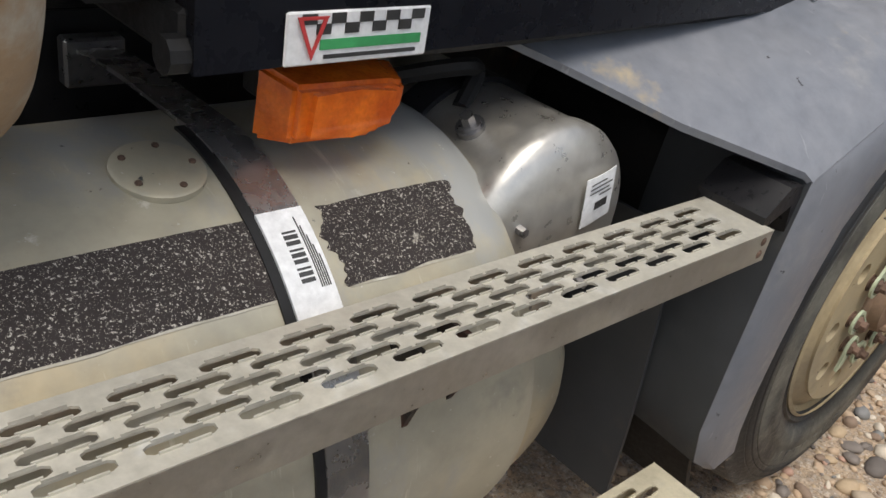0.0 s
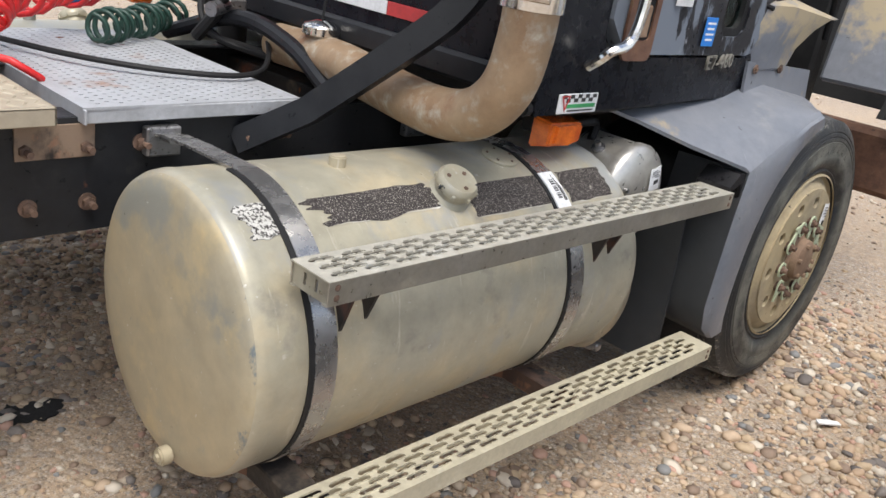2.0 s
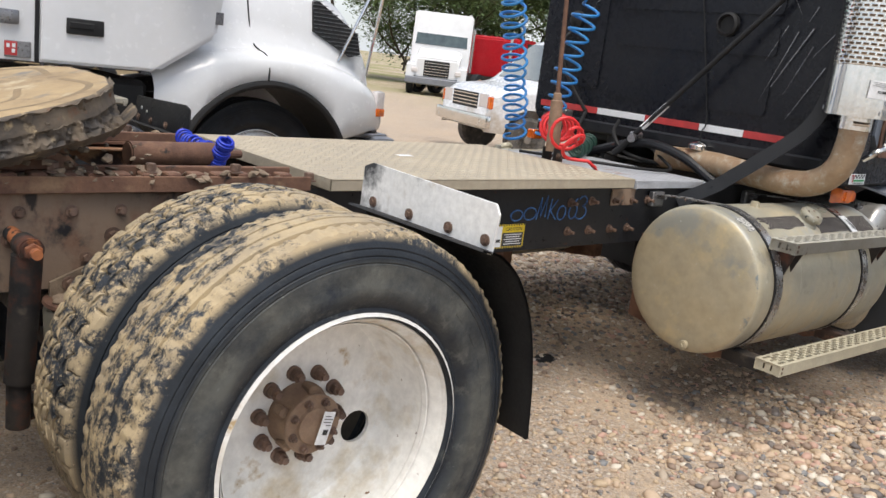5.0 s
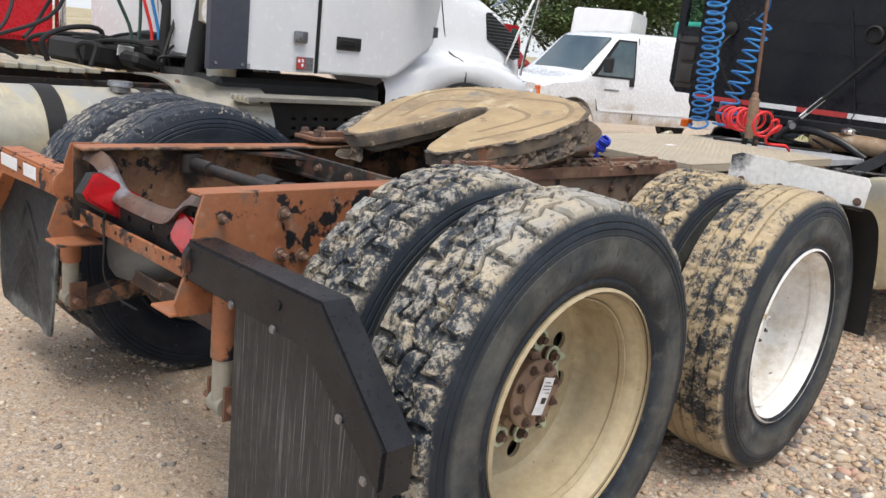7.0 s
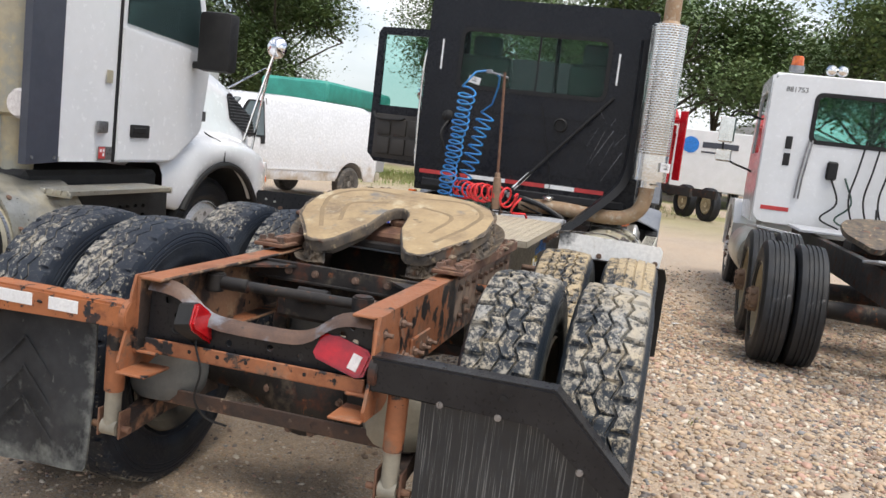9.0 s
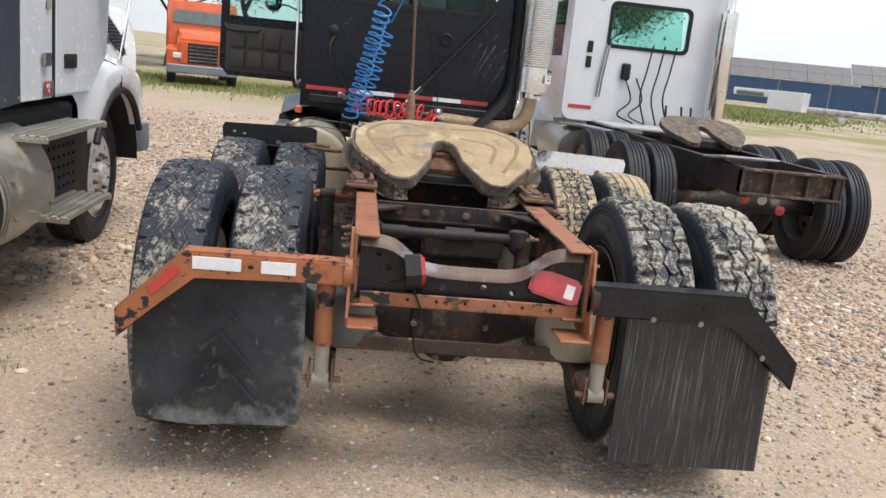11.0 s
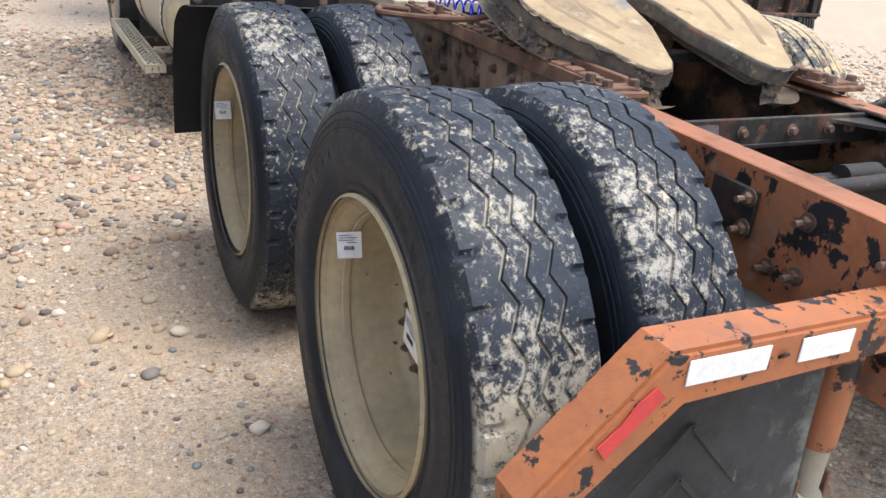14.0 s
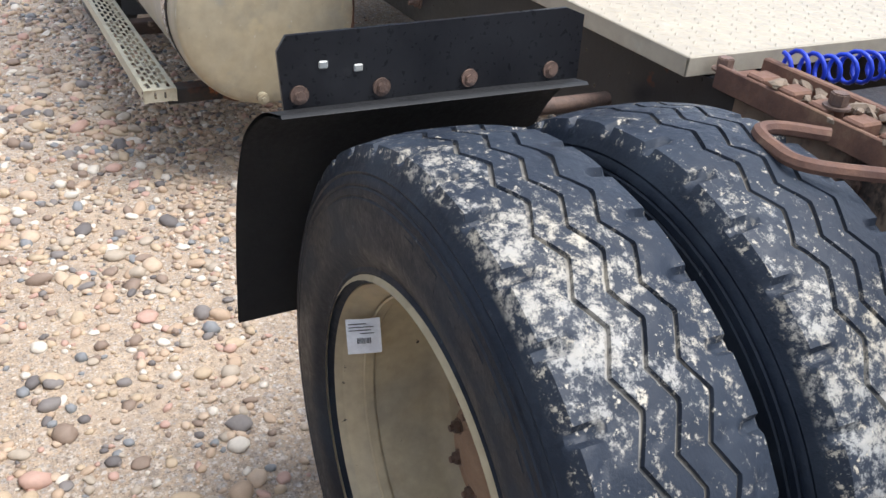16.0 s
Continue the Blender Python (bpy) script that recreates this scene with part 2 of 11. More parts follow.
M["fender"] = surf("faded_grey_fender", (0.155, 0.17, 0.20), (0.20, 0.21, 0.235), 4, 0.42, 0, 0.1, 90,
                   [((0.36, 0.355, 0.345), 5, 0.6, 0.85)])
worn(M["fender"], (0.15, 0.16, 0.185), (3, 3, 3), 0.50, 0.80, (), 0.5, seed=21)
worn(M["fender"], (0.31, 0.32, 0.34), (90, 14, 14), 0.66, 0.78, (), 0.5, 4, 23)
worn(M["fender"], (0.04, 0.04, 0.045), (34, 34, 34), 0.70, 0.73, (), 0.6, 4, 7)
worn(M["fender"], (0.40, 0.33, 0.22), (6, 6, 6), 0.62, 0.75, (("z", 1.15, 1.40, 0.20),), 0.7, seed=12)
M["cab"] = surf("black_cab_paint", (0.006, 0.007, 0.011), (0.010, 0.011, 0.015), 3, 0.3, 0, 0.04, 60,
                [((0.030, 0.030, 0.034), 5, 0.62, 0.95, 0.5)], spec=0.28, grain=0.05)
worn(M["cab"], (0.16, 0.16, 0.17), (60, 60, 60), 0.72, 0.76, (), 0.7, 3)
M["cab_door"] = surf("flaking_black_door", (0.010, 0.011, 0.015), (0.018, 0.018, 0.022), 4, 0.35, 0, 0.05, 60,
                     [((0.03, 0.03, 0.034), 9, 0.60, 0.75)], spec=0.3)
worn(M["cab_door"], (0.17, 0.195, 0.235), (9, 9, 3.0), 0.66, 0.70, (("z", 1.95, 1.28, 0.20), ("x", -0.45, -0.85, 0.07)), 0.55)
worn(M["cab_door"], (0.27, 0.29, 0.32), (26, 26, 14), 0.76, 0.80, (("z", 1.6, 1.25, 0.16),), 0.6, seed=9)
M["plastic"] = surf("matt_black_plastic", (0.014, 0.014, 0.015), (0.022, 0.022, 0.022), 10, 0.6, 0, 0.2, 120, spec=0.3)
M["flap"] = surf("dusty_rubber_flap", (0.016, 0.018, 0.021), (0.04, 0.043, 0.047), 5, 0.62, 0, 0.4, 50,
                 [((0.09, 0.095, 0.09), 4.5, 0.58, 0.85), ((0.16, 0.16, 0.15), 26, 0.66, 0.8)], spec=0.3)
worn(M["flap"], (0.17, 0.18, 0.17), (9, 9, 9), 0.60, 0.80, (("z", 0.40, 0.24, 0.17), ("y", 0.70, 0.58, 0.12)), 0.75, seed=5)
worn(M["flap"], (0.26, 0.26, 0.24), (40, 40, 14), 0.70, 0.78, (("z", 0.45, 0.24, 0.06),), 0.8, seed=6)
M["white"] = surf("white_truck_paint", (0.74, 0.75, 0.77), (0.68, 0.69, 0.70), 2.5, 0.22, 0, 0.02, 40,
                  [((0.64, 0.63, 0.60), 3.5, 0.66, 0.98)], coat=0.4, grain=0.015)
M["van_white"] = surf("dusty_white_van_paint", (0.74, 0.75, 0.77), (0.68, 0.69, 0.70), 2.5, 0.25, 0, 0.02, 40, [((0.60, 0.57, 0.51), 3.5, 0.60, 0.9)], coat=0.3)
worn(M["van_white"], (0.42, 0.34, 0.25), (3, 3, 3), 0.62, 0.92, (("z", 0.95, 0.42, 0.34),), 0.7, seed=5)
M["van_rim"] = surf("dusty_steel_rim", (0.23, 0.205, 0.175), (0.16, 0.145, 0.125), 12, 0.6, 0.2, 0.2, 80, [((0.33, 0.28, 0.21), 9, 0.5, 0.7)])
M["van_tyre"] = surf("dusty_van_tyre", (0.06, 0.056, 0.052), (0.10, 0.09, 0.08), 8, 0.8, 0, 0.3, 80, [((0.19, 0.165, 0.135), 10, 0.5, 0.7)])
M["navy"] = surf("dark_grey_fairing", (0.04, 0.046, 0.065), (0.055, 0.06, 0.08), 3, 0.4, 0, 0.03, 40)
M["white_flap"] = surf("scuffed_white_panel", (0.84, 0.84, 0.83), (0.78, 0.78, 0.76), 5, 0.5, 0, 0.1, 60,
                       [((0.12, 0.12, 0.13), 6.0, 0.66, 0.78), (DUST, 9, 0.6, 0.85)])
worn(M["white_flap"], (0.05, 0.055, 0.06), (9, 9, 9), 0.74, 0.92, (("y", -0.86, -0.70, 0.34),), 0.6, seed=7)
M["paper"] = surf("white_paper_label", (0.78, 0.79, 0.80), (0.72, 0.73, 0.74), 12, 0.6, 0, 0.05, 60)
M["scratch"] = surf("scratched_primer", (0.36, 0.37, 0.40), (0.12, 0.12, 0.13), 30, 0.6, 0, 0)
M["ink"] = surf("black_ink", (0.03, 0.03, 0.03), (0.05, 0.05, 0.05), 12, 0.6, 0, 0)
M["red_ink"] = surf("red_ink", (0.55, 0.05, 0.05), None, 12, 0.6, 0, 0)
M["green_ink"] = surf("green_ink", (0.05, 0.35, 0.12), None, 12, 0.6, 0, 0)
M["yellow_ink"] = surf("yellow_sticker", (0.75, 0.55, 0.03), None, 12, 0.5, 0, 0)
M["blue_ink"] = surf("blue_sticker", (0.02, 0.22, 0.70), None, 12, 0.5, 0, 0)
M["chalk_blue"] = surf("blue_crayon", (0.06, 0.16, 0.36), (0.02, 0.05, 0.13), 50, 0.8, 0, 0)
M["amber"] = surf("amber_lens", (0.78, 0.17, 0.015), (0.50, 0.08, 0.01), 20, 0.12, 0, 0.5, 90, [((0.35, 0.10, 0.03), 14, 0.6, 0.85)], coat=0.6)
M["red_lens"] = surf("red_lens", (0.46, 0.008, 0.012), (0.30, 0.006, 0.010), 30, 0.15, 0, 0.1, 300, coat=0.6)
M["clear_lens"] = surf("clear_lens", (0.75, 0.72, 0.70), (0.6, 0.55, 0.55), 60, 0.15, 0, 0.2, 300, coat=0.6)
M["red_paint"] = surf("red_truck_paint", (0.50, 0.008, 0.018), (0.42, 0.008, 0.016), 3, 0.3, 0, 0.03, 40, grain=0.03)
M["orange_paint"] = surf("orange_truck_paint", (0.62, 0.11, 0.02), (0.48, 0.085, 0.025), 3, 0.4, 0, 0.03, 40)
M["red_hose"] = surf("red_hose", (0.75, 0.03, 0.035), (0.6, 0.03, 0.03), 14, 0.4, 0, 0.05, 100)
M["blue_hose"] = surf("blue_hose", (0.025, 0.17, 0.50), (0.03, 0.25, 0.55), 8, 0.4, 0, 0.05, 100, [(DUST, 10, 0.6, 0.9)])
M["deep_blue"] = surf("ultramarine_hose", (0.012, 0.03, 0.42), (0.015, 0.05, 0.5), 8, 0.4, 0, 0.05, 100)
M["green_hose"] = surf("dark_green_hose", (0.012, 0.045, 0.032), (0.02, 0.06, 0.045), 14, 0.45, 0, 0.05, 100)
M["rubber_hose"] = surf("black_hose", (0.016, 0.016, 0.017), None, 14, 0.6, 0, 0.1, 100, spec=0.3)
M["white_deck"] = surf("worn_white_deck", (0.43, 0.445, 0.475), (0.36, 0.37, 0.39), 7, 0.5, 0.0, 0.2, 90,
                       [((0.30, 0.17, 0.11), 5, 0.60, 0.72), ((0.16, 0.06, 0.03), 13, 0.66, 0.7)])
M["airbag"] = surf("dusty_airbag", (0.24, 0.23, 0.19), (0.30, 0.27, 0.21), 6, 0.7, 0, 0.2, 60)
M["airbag_dark"] = surf("dark_airbag", (0.085, 0.092, 0.095), (0.15, 0.15, 0.14), 6, 0.7, 0, 0.2, 60)
M["splash_grey"] = surf("slate_grey_rubber", (0.040, 0.045, 0.052), (0.055, 0.060, 0.066), 3, 0.6, 0, 0.1, 60, [((0.10, 0.095, 0.085), 7, 0.62, 0.85)])
M["packed_dirt"] = surf("packed_dry_dirt", (0.24, 0.18, 0.125), (0.15, 0.11, 0.08), 14, 0.9, 0, 0.9, 60, [((0.36, 0.28, 0.19), 18, 0.58, 0.7), ((0.05, 0.04, 0.03), 15, 0.64, 0.72)])
M["hub"] = surf("rust_brown_hub", (0.19, 0.12, 0.08), (0.28, 0.19, 0.125), 14, 0.8, 0, 0.5, 80)
M["rim_cream"] = surf("dusty_cream_rim", (0.44, 0.36, 0.225), (0.38, 0.315, 0.20), 5, 0.5, 0, 0.15, 60,
                      [((0.28, 0.21, 0.12), 6, 0.55, 0.8), ((0.03, 0.025, 0.02), 30, 0.675, 0.69), ((0.30, 0.26, 0.19), 3, 0.52, 0.72)])
M["rim_white"] = surf("white_rim", (0.80, 0.79, 0.76), (0.74, 0.73, 0.69), 4, 0.4, 0, 0.1, 60,
                      [((0.50, 0.41, 0.27), 4.5, 0.54, 0.72), ((0.42, 0.31, 0.17), 7, 0.63, 0.70), ((0.20, 0.12, 0.07), 34, 0.69, 0.71)])
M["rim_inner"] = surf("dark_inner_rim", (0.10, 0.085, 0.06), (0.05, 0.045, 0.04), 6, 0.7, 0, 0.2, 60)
M["rim_grey"] = surf("polished_rim", (0.70, 0.70, 0.70), (0.58, 0.57, 0.55), 6, 0.35, 0.35, 0.05, 60)
M["nut_tab"] = surf("pale_green_indicator", (0.50, 0.57, 0.40), None, 30, 0.5, 0, 0.05, 100)
M["cloth"] = surf("leather_trim", (0.05, 0.045, 0.04), None, 8, 0.6, 0, 0.1, 80)
M["blue_wall"] = surf("blue_cladding", (0.045, 0.095, 0.20), (0.05, 0.11, 0.22), 0.3, 0.5, 0, 0.02, 4)
M["roof_white"] = surf("white_metal_roof", (0.66, 0.69, 0.74), None, 0.2, 0.4, 0, 0.02, 4)
M["solar"] = surf("solar_cells", (0.10, 0.10, 0.11), (0.14, 0.135, 0.13), 0.8, 0.5, 0, 0.02, 6)
M["wrap"] = surf("white_wrapped_pipe", (0.60, 0.58, 0.56), (0.22, 0.21, 0.20), 2.0, 0.6, 0, 0.1, 20)
M["bark"] = surf("bark", (0.10, 0.08, 0.06), (0.06, 0.05, 0.04), 6, 0.9, 0, 0.6, 30)
M["leaf"] = surf("dark_green_leaves", (0.09, 0.15, 0.05), (0.15, 0.21, 0.08), 0.7, 0.6, 0, 0.1, 30)
M["grass"] = surf("dry_green_grass", (0.16, 0.23, 0.06), (0.28, 0.28, 0.12), 0.6, 0.8, 0, 0.1, 30)
M["cream_sheet"] = surf("cream_sheet_metal", (0.62, 0.58, 0.46), (0.54, 0.50, 0.39), 3, 0.5, 0, 0.05, 50, [((0.40, 0.30, 0.18), 5, 0.64, 0.80)])
M["tan_wall"] = surf("grey_beige_barn", (0.33, 0.32, 0.29), None, 0.4, 0.7, 0, 0.05, 5)


def glass(name, tint, rough=0.03):
    m = bpy.data.materials.new(name)
    m.use_nodes = True
    b = m.node_tree.nodes["Principled BSDF"]
    b.inputs["Base Color"].default_value = (*tint, 1)
    b.inputs["Roughness"].default_value = rough
    b.inputs["Transmission Weight"].default_value = 1.0
    b.inputs["IOR"].default_value = 1.2
    return m


M["glass"] = glass("window_glass", (0.50, 0.78, 0.72))
M["glass_dark"] = glass("tinted_glass", (0.25, 0.32, 0.32))
M["tinted"] = surf("dark_window_glass", (0.04, 0.06, 0.065), (0.07, 0.10, 0.10), 3, 0.05, 0, 0, coat=1.0, grain=0.02)
M["mirror"] = surf("mirror", (0.8, 0.8, 0.82), (0.8, 0.8, 0.82), 3, 0.05, 1.0, 0)


def tread_material(name, mud, amount, wear=(0.024, 0.029, 0.038), side_dust=0.0, second=(0.25, 0.265, 0.285), lean=0.0, grooves=0.0, grain_=40, tops=0.0):
    """Rubber whose running surface, beyond a radius from the wheel's axle, is caked with mud in patches; a ring of dust may lie on the side."""
    m = surf(name, wear, tuple(c * 0.7 for c in wear), 9, 0.5, 0, 0.35, 90, [((0.036, 0.046, 0.060), 5, 0.50, 0.80), ((0.09, 0.10, 0.11), 45, 0.66, 0.74), ((0.20, 0.20, 0.19), 26, 0.70, 0.745)], spec=0.26)
    n, l = m.node_tree.nodes, m.node_tree.links
    b = n["Principled BSDF"]
    co, sep = n.new("ShaderNodeTexCoord"), n.new("ShaderNodeSeparateXYZ")
    l.new(co.outputs["Object"], sep.inputs[0])

    def op(kind, a, c, third=None):
        x = n.new("ShaderNodeMath")
        x.operation = kind
        for k, v in enumerate((a, c, third)):
            if v is None:
                continue
            if isinstance(v, (int, float)):
                x.inputs[k].default_value = v
            else:
                l.new(v, x.inputs[k])
        return x.outputs[0]

    def rng(src, a, c):
        r = n.new("ShaderNodeMapRange")
        r.inputs[1].default_value, r.inputs[2].default_value = a, c
        l.new(src, r.inputs[0])
        return r.outputs[0]

    def nz(s, d, r=0.6):
        x = n.new("ShaderNodeTexNoise")
        x.inputs["Scale"].default_value, x.inputs["Detail"].default_value, x.inputs["Roughness"].default_value = s, d, r
        l.new(co.outputs["Object"], x.inputs[0])
        return x.outputs[0]

    def lay(f, c, lim=1.0):
        x = n.new("ShaderNodeMix")
        x.data_type = "RGBA"
        if isinstance(c, tuple):
            x.inputs[7].default_value = (*c, 1)
        else:
            l.new(c, x.inputs[7])
        l.new(f, x.inputs[0])
        l.new(b.inputs["Base Color"].links[0].from_socket, x.inputs[6])
        l.new(x.outputs[2], b.inputs["Base Color"])

    radius = op("SQRT", op("ADD", op("MULTIPLY", sep.outputs[0], sep.outputs[0]), op("MULTIPLY", sep.outputs[2], sep.outputs[2])), 0)
    if side_dust:
        ringed = op("MULTIPLY", rng(radius, 0.345, 0.385), rng(radius, 0.462, 0.440))
        lay(op("MULTIPLY", op("MULTIPLY", ringed, rng(nz(5, 8, 0.7), 0.36, 0.60)), side_dust), (0.18, 0.18, 0.155))
        lay(op("MULTIPLY", rng(radius, 0.50, 0.43), op("MULTIPLY", rng(nz(19, 9, 0.75), 0.56, 0.72), min(0.5, side_dust))), (0.19, 0.19, 0.17))
    if grooves:
        flat = op("MULTIPLY_ADD", op("MULTIPLY", sep.outputs[1], sep.outputs[1]), 0.783, radius)
        inside = op("MULTIPLY", op("MULTIPLY", rng(flat, 0.5262, 0.5243), rng(radius, 0.507, 0.511)), rng(op("ABSOLUTE", sep.outputs[1], None), 0.086, 0.078))
        lay(op("MULTIPLY", op("MULTIPLY", inside, rng(nz(7, 6), 0.40, 0.56)), grooves), mud)
    # the sky's bluish sheen on the running surface, mixed into the rubber's colour
    lay(op("MULTIPLY", rng(radius, 0.500, 0.508), 0.3), tuple(0.022 + 1.6 * c for c in wear))
    # two sizes of mud patches, paler and finer ones on top
    big = op("MULTIPLY_ADD", nz(3.2, 4), 0.62, nz(grain_, 12, 0.80))
    big = op("MULTIPLY_ADD", sep.outputs[0], lean, big)
    f = op("MULTIPLY", rng(radius, 0.495, 0.507), rng(big, 1.065 - amount, 1.065 - amount + 0.09))
    if tops:
        # less mud in the gaps between the blocks than on their tops
        crown = op("MULTIPLY_ADD", op("MULTIPLY", sep.outputs[1], sep.outputs[1]), 0.783, radius)
        f = op("MULTIPLY", f, op("MULTIPLY_ADD", rng(crown, 0.517, 0.5235), tops, 1.0 - tops))
    tone = n.new("ShaderNodeMix")
    tone.data_type = "RGBA"
    tone.inputs[6].default_value, tone.inputs[7].default_value = (*mud, 1), (*second, 1)
    l.new(rng(nz(8, 5), 0.42, 0.62), tone.inputs[0])
    lay(f, tone.outputs[2])
    lay(op("MULTIPLY", rng(radius, 0.495, 0.507), rng(op("MULTIPLY_ADD", nz(4, 4), 0.25, nz(64, 6, 0.72)), 0.76 - amount * 0.12, 0.82 - amount * 0.12)), tuple(min(0.7, c * 1.12) for c in mud))
    return m


M["tyre_left"] = tread_material("muddy_black_tyre", (0.38, 0.335, 0.255), 0.228, (0.012, 0.017, 0.027), 0.05, (0.29, 0.285, 0.265), 0.10, 0.75, 44)
M["tyre_clean"] = tread_material("worn_black_tyre", (0.40, 0.355, 0.275), 0.212, (0.011, 0.016, 0.026), 0.06, (0.31, 0.295, 0.265), 0.0, 0.75, 44)
M["tyre_lug"] = tread_material("mud_caked_tyre", (0.40, 0.345, 0.255), 0.315, (0.014, 0.020, 0.028), 0.42, (0.29, 0.285, 0.265), 0.0, 0.0, 42, 0.62)
M["tyre_tan"] = tread_material("sand_caked_tyre", (0.44, 0.345, 0.21), 0.335, (0.022, 0.027, 0.034), 0.50, (0.34, 0.275, 0.185), 0.0, 0.0, 30, 0.5)
M["tyre_front"] = tread_material("dusty_tyre", (0.30, 0.27, 0.22), 0.22, (0.035, 0.036, 0.037), 0.95)
M["tyre_road"] = tread_material("road_tyre", (0.12, 0.11, 0.10), 0.1, (0.018, 0.019, 0.021))


def plate_material():
    """The fifth wheel's top: sandy dried grease with long ring marks."""
    m = surf("sandy_greased_plate", (0.40, 0.295, 0.165), (0.30, 0.215, 0.12), 6, 0.75, 0, 0.6, 40,
             [((0.22, 0.16, 0.10), 4.5, 0.52, 0.68), ((0.50, 0.43, 0.30), 7, 0.56, 0.70), ((0.17, 0.165, 0.155), 5.5, 0.58, 0.70), ((0.08, 0.07, 0.06), 11, 0.64, 0.74)])
    return m


M["plate"] = plate_material()
M["plate_edge"] = surf("caked_plate_edge", (0.17, 0.13, 0.09), (0.075, 0.065, 0.058), 14, 0.8, 0, 1.0, 45,
                       [((0.04, 0.04, 0.042), 7, 0.52, 0.7), ((0.40, 0.31, 0.19), 16, 0.58, 0.68), ((0.20, 0.085, 0.045), 12, 0.60, 0.70)])
M["channel"] = surf("packed_grease", (0.27, 0.19, 0.105), (0.20, 0.15, 0.09), 9, 0.8, 0, 0.5, 50)
M["deck"] = surf("dusty_tan_deck", (0.43, 0.37, 0.275), (0.37, 0.32, 0.245), 3, 0.6, 0.1, 0.15, 80,
                 [((0.5, 0.46, 0.37), 10, 0.58, 0.75)])
M["grit_worn"] = surf("worn_down_grit_tape", (0.56, 0.55, 0.52), (0.44, 0.43, 0.39), 20, 0.8, 0, 0.6, 200, [((0.03, 0.026, 0.024), 150, 0.50, 0.56)])
M["tape_glue"] = surf("torn_tape_backing", (0.50, 0.47, 0.40), (0.40, 0.37, 0.29), 14, 0.6, 0, 0.2, 80, [((0.68, 0.67, 0.62), 11, 0.55, 0.68)])
M["grit"] = surf("anti_slip_tape", (0.028, 0.022, 0.021), (0.04, 0.032, 0.03), 20, 0.9, 0, 0.9, 260,
                 [((0.52, 0.49, 0.44), 300, 0.585, 0.635), ((0.5, 0.47, 0.40), 480, 0.60, 0.65), ((0.5, 0.47, 0.40), 16, 0.68, 0.72)])


def ground_material():
    m = bpy.data.materials.new("sandy_gravel_ground")
    m.use_nodes = True
    n, l = m.node_tree.nodes, m.node_tree.links
    b = n["Principled BSDF"]
    co = n.new("ShaderNodeTexCoord")

    def nz(s, d=7, r=0.6):
        t = n.new("ShaderNodeTexNoise")
        t.inputs["Scale"].default_value, t.inputs["Detail"].default_value, t.inputs["Roughness"].default_value = s, d, r
        l.new(co.outputs["Object"], t.inputs[0])
        return t.outputs[0]

    def rng(src, a, c, lo=0.0, hi=1.0):
        r = n.new("ShaderNodeMapRange")
        for i, v in enumerate((a, c, lo, hi)):
            r.inputs[i + 1].default_value = v
        l.new(src, r.inputs[0])
        return r.outputs[0]

    def mix(f, a, c):
        x = n.new("ShaderNodeMix")
        x.data_type = "RGBA"
        l.new(f, x.inputs[0])
        for s, v in ((x.inputs[6], a), (x.inputs[7], c)):
            if isinstance(v, tuple):
                s.default_value = (*v, 1)
            else:
                l.new(v, s)
        return x.outputs[2]

    dirt = mix(rng(nz(1.1), 0.35, 0.65), (0.55, 0.415, 0.285), (0.455, 0.335, 0.23))
    dirt = mix(rng(nz(26, 5), 0.4, 0.75), dirt, (0.32, 0.255, 0.195))
    vo = n.new("ShaderNodeTexVoronoi")
    vo.inputs["Scale"].default_value = 34
    l.new(co.outputs["Object"], vo.inputs["Vector"])
    cell = n.new("ShaderNodeValToRGB")
    e = cell.color_ramp.elements
    e[0].color, e[1].color = (0.27, 0.22, 0.18, 1), (0.64, 0.56, 0.47, 1)
    for p, c in ((0.3, (0.50, 0.38, 0.27, 1)), (0.5, (0.31, 0.29, 0.28, 1)), (0.75, (0.55, 0.45, 0.35, 1))):
        e.new(p).color = c
    sp = n.new("ShaderNodeSeparateColor")
    l.new(vo.outputs["Color"], sp.inputs[0])
    l.new(sp.outputs[0], cell.inputs[0])
    edge = rng(vo.outputs["Distance"], 0.30, 0.62, 1.0, 0.0)
    some = n.new("ShaderNodeMath")
    some.operation = "MULTIPLY"
    l.new(edge, some.inputs[0])
    l.new(rng(nz(0.55, 4), 0.44, 0.60), some.inputs[1])
    col = mix(some.outputs[0], dirt, cell.outputs[0])
    for size, lo, hi, amount in ((62, 0.32, 0.50, 0.95), (125, 0.28, 0.46, 0.85)):
        v2, s2, c2_ = n.new("ShaderNodeTexVoronoi"), n.new("ShaderNodeSeparateColor"), n.new("ShaderNodeValToRGB")
        v2.inputs["Scale"].default_value = size
        l.new(co.outputs["Object"], v2.inputs["Vector"])
        l.new(v2.outputs["Color"], s2.inputs[0])
        e2 = c2_.color_ramp.elements
        e2[0].color, e2[1].color = (0.20, 0.155, 0.12, 1), (0.66, 0.58, 0.49, 1)
        e2.new(0.45).color = (0.40, 0.31, 0.225, 1)
        e2.new(0.7).color = (0.36, 0.33, 0.30, 1)
        l.new(s2.outputs[1], c2_.inputs[0])
        k2 = n.new("ShaderNodeMath")
        k2.operation = "MULTIPLY"
        l.new(rng(v2.outputs["Distance"], 0.25, 0.55, amount, 0.0), k2.inputs[0])
        l.new(rng(nz(2.3, 4), lo, hi), k2.inputs[1])
        col = mix(k2.outputs[0], col, c2_.outputs[0])
    col = mix(rng(nz(150, 4), 0.54, 0.68, 0.0, 0.8), col, (0.15, 0.115, 0.085))
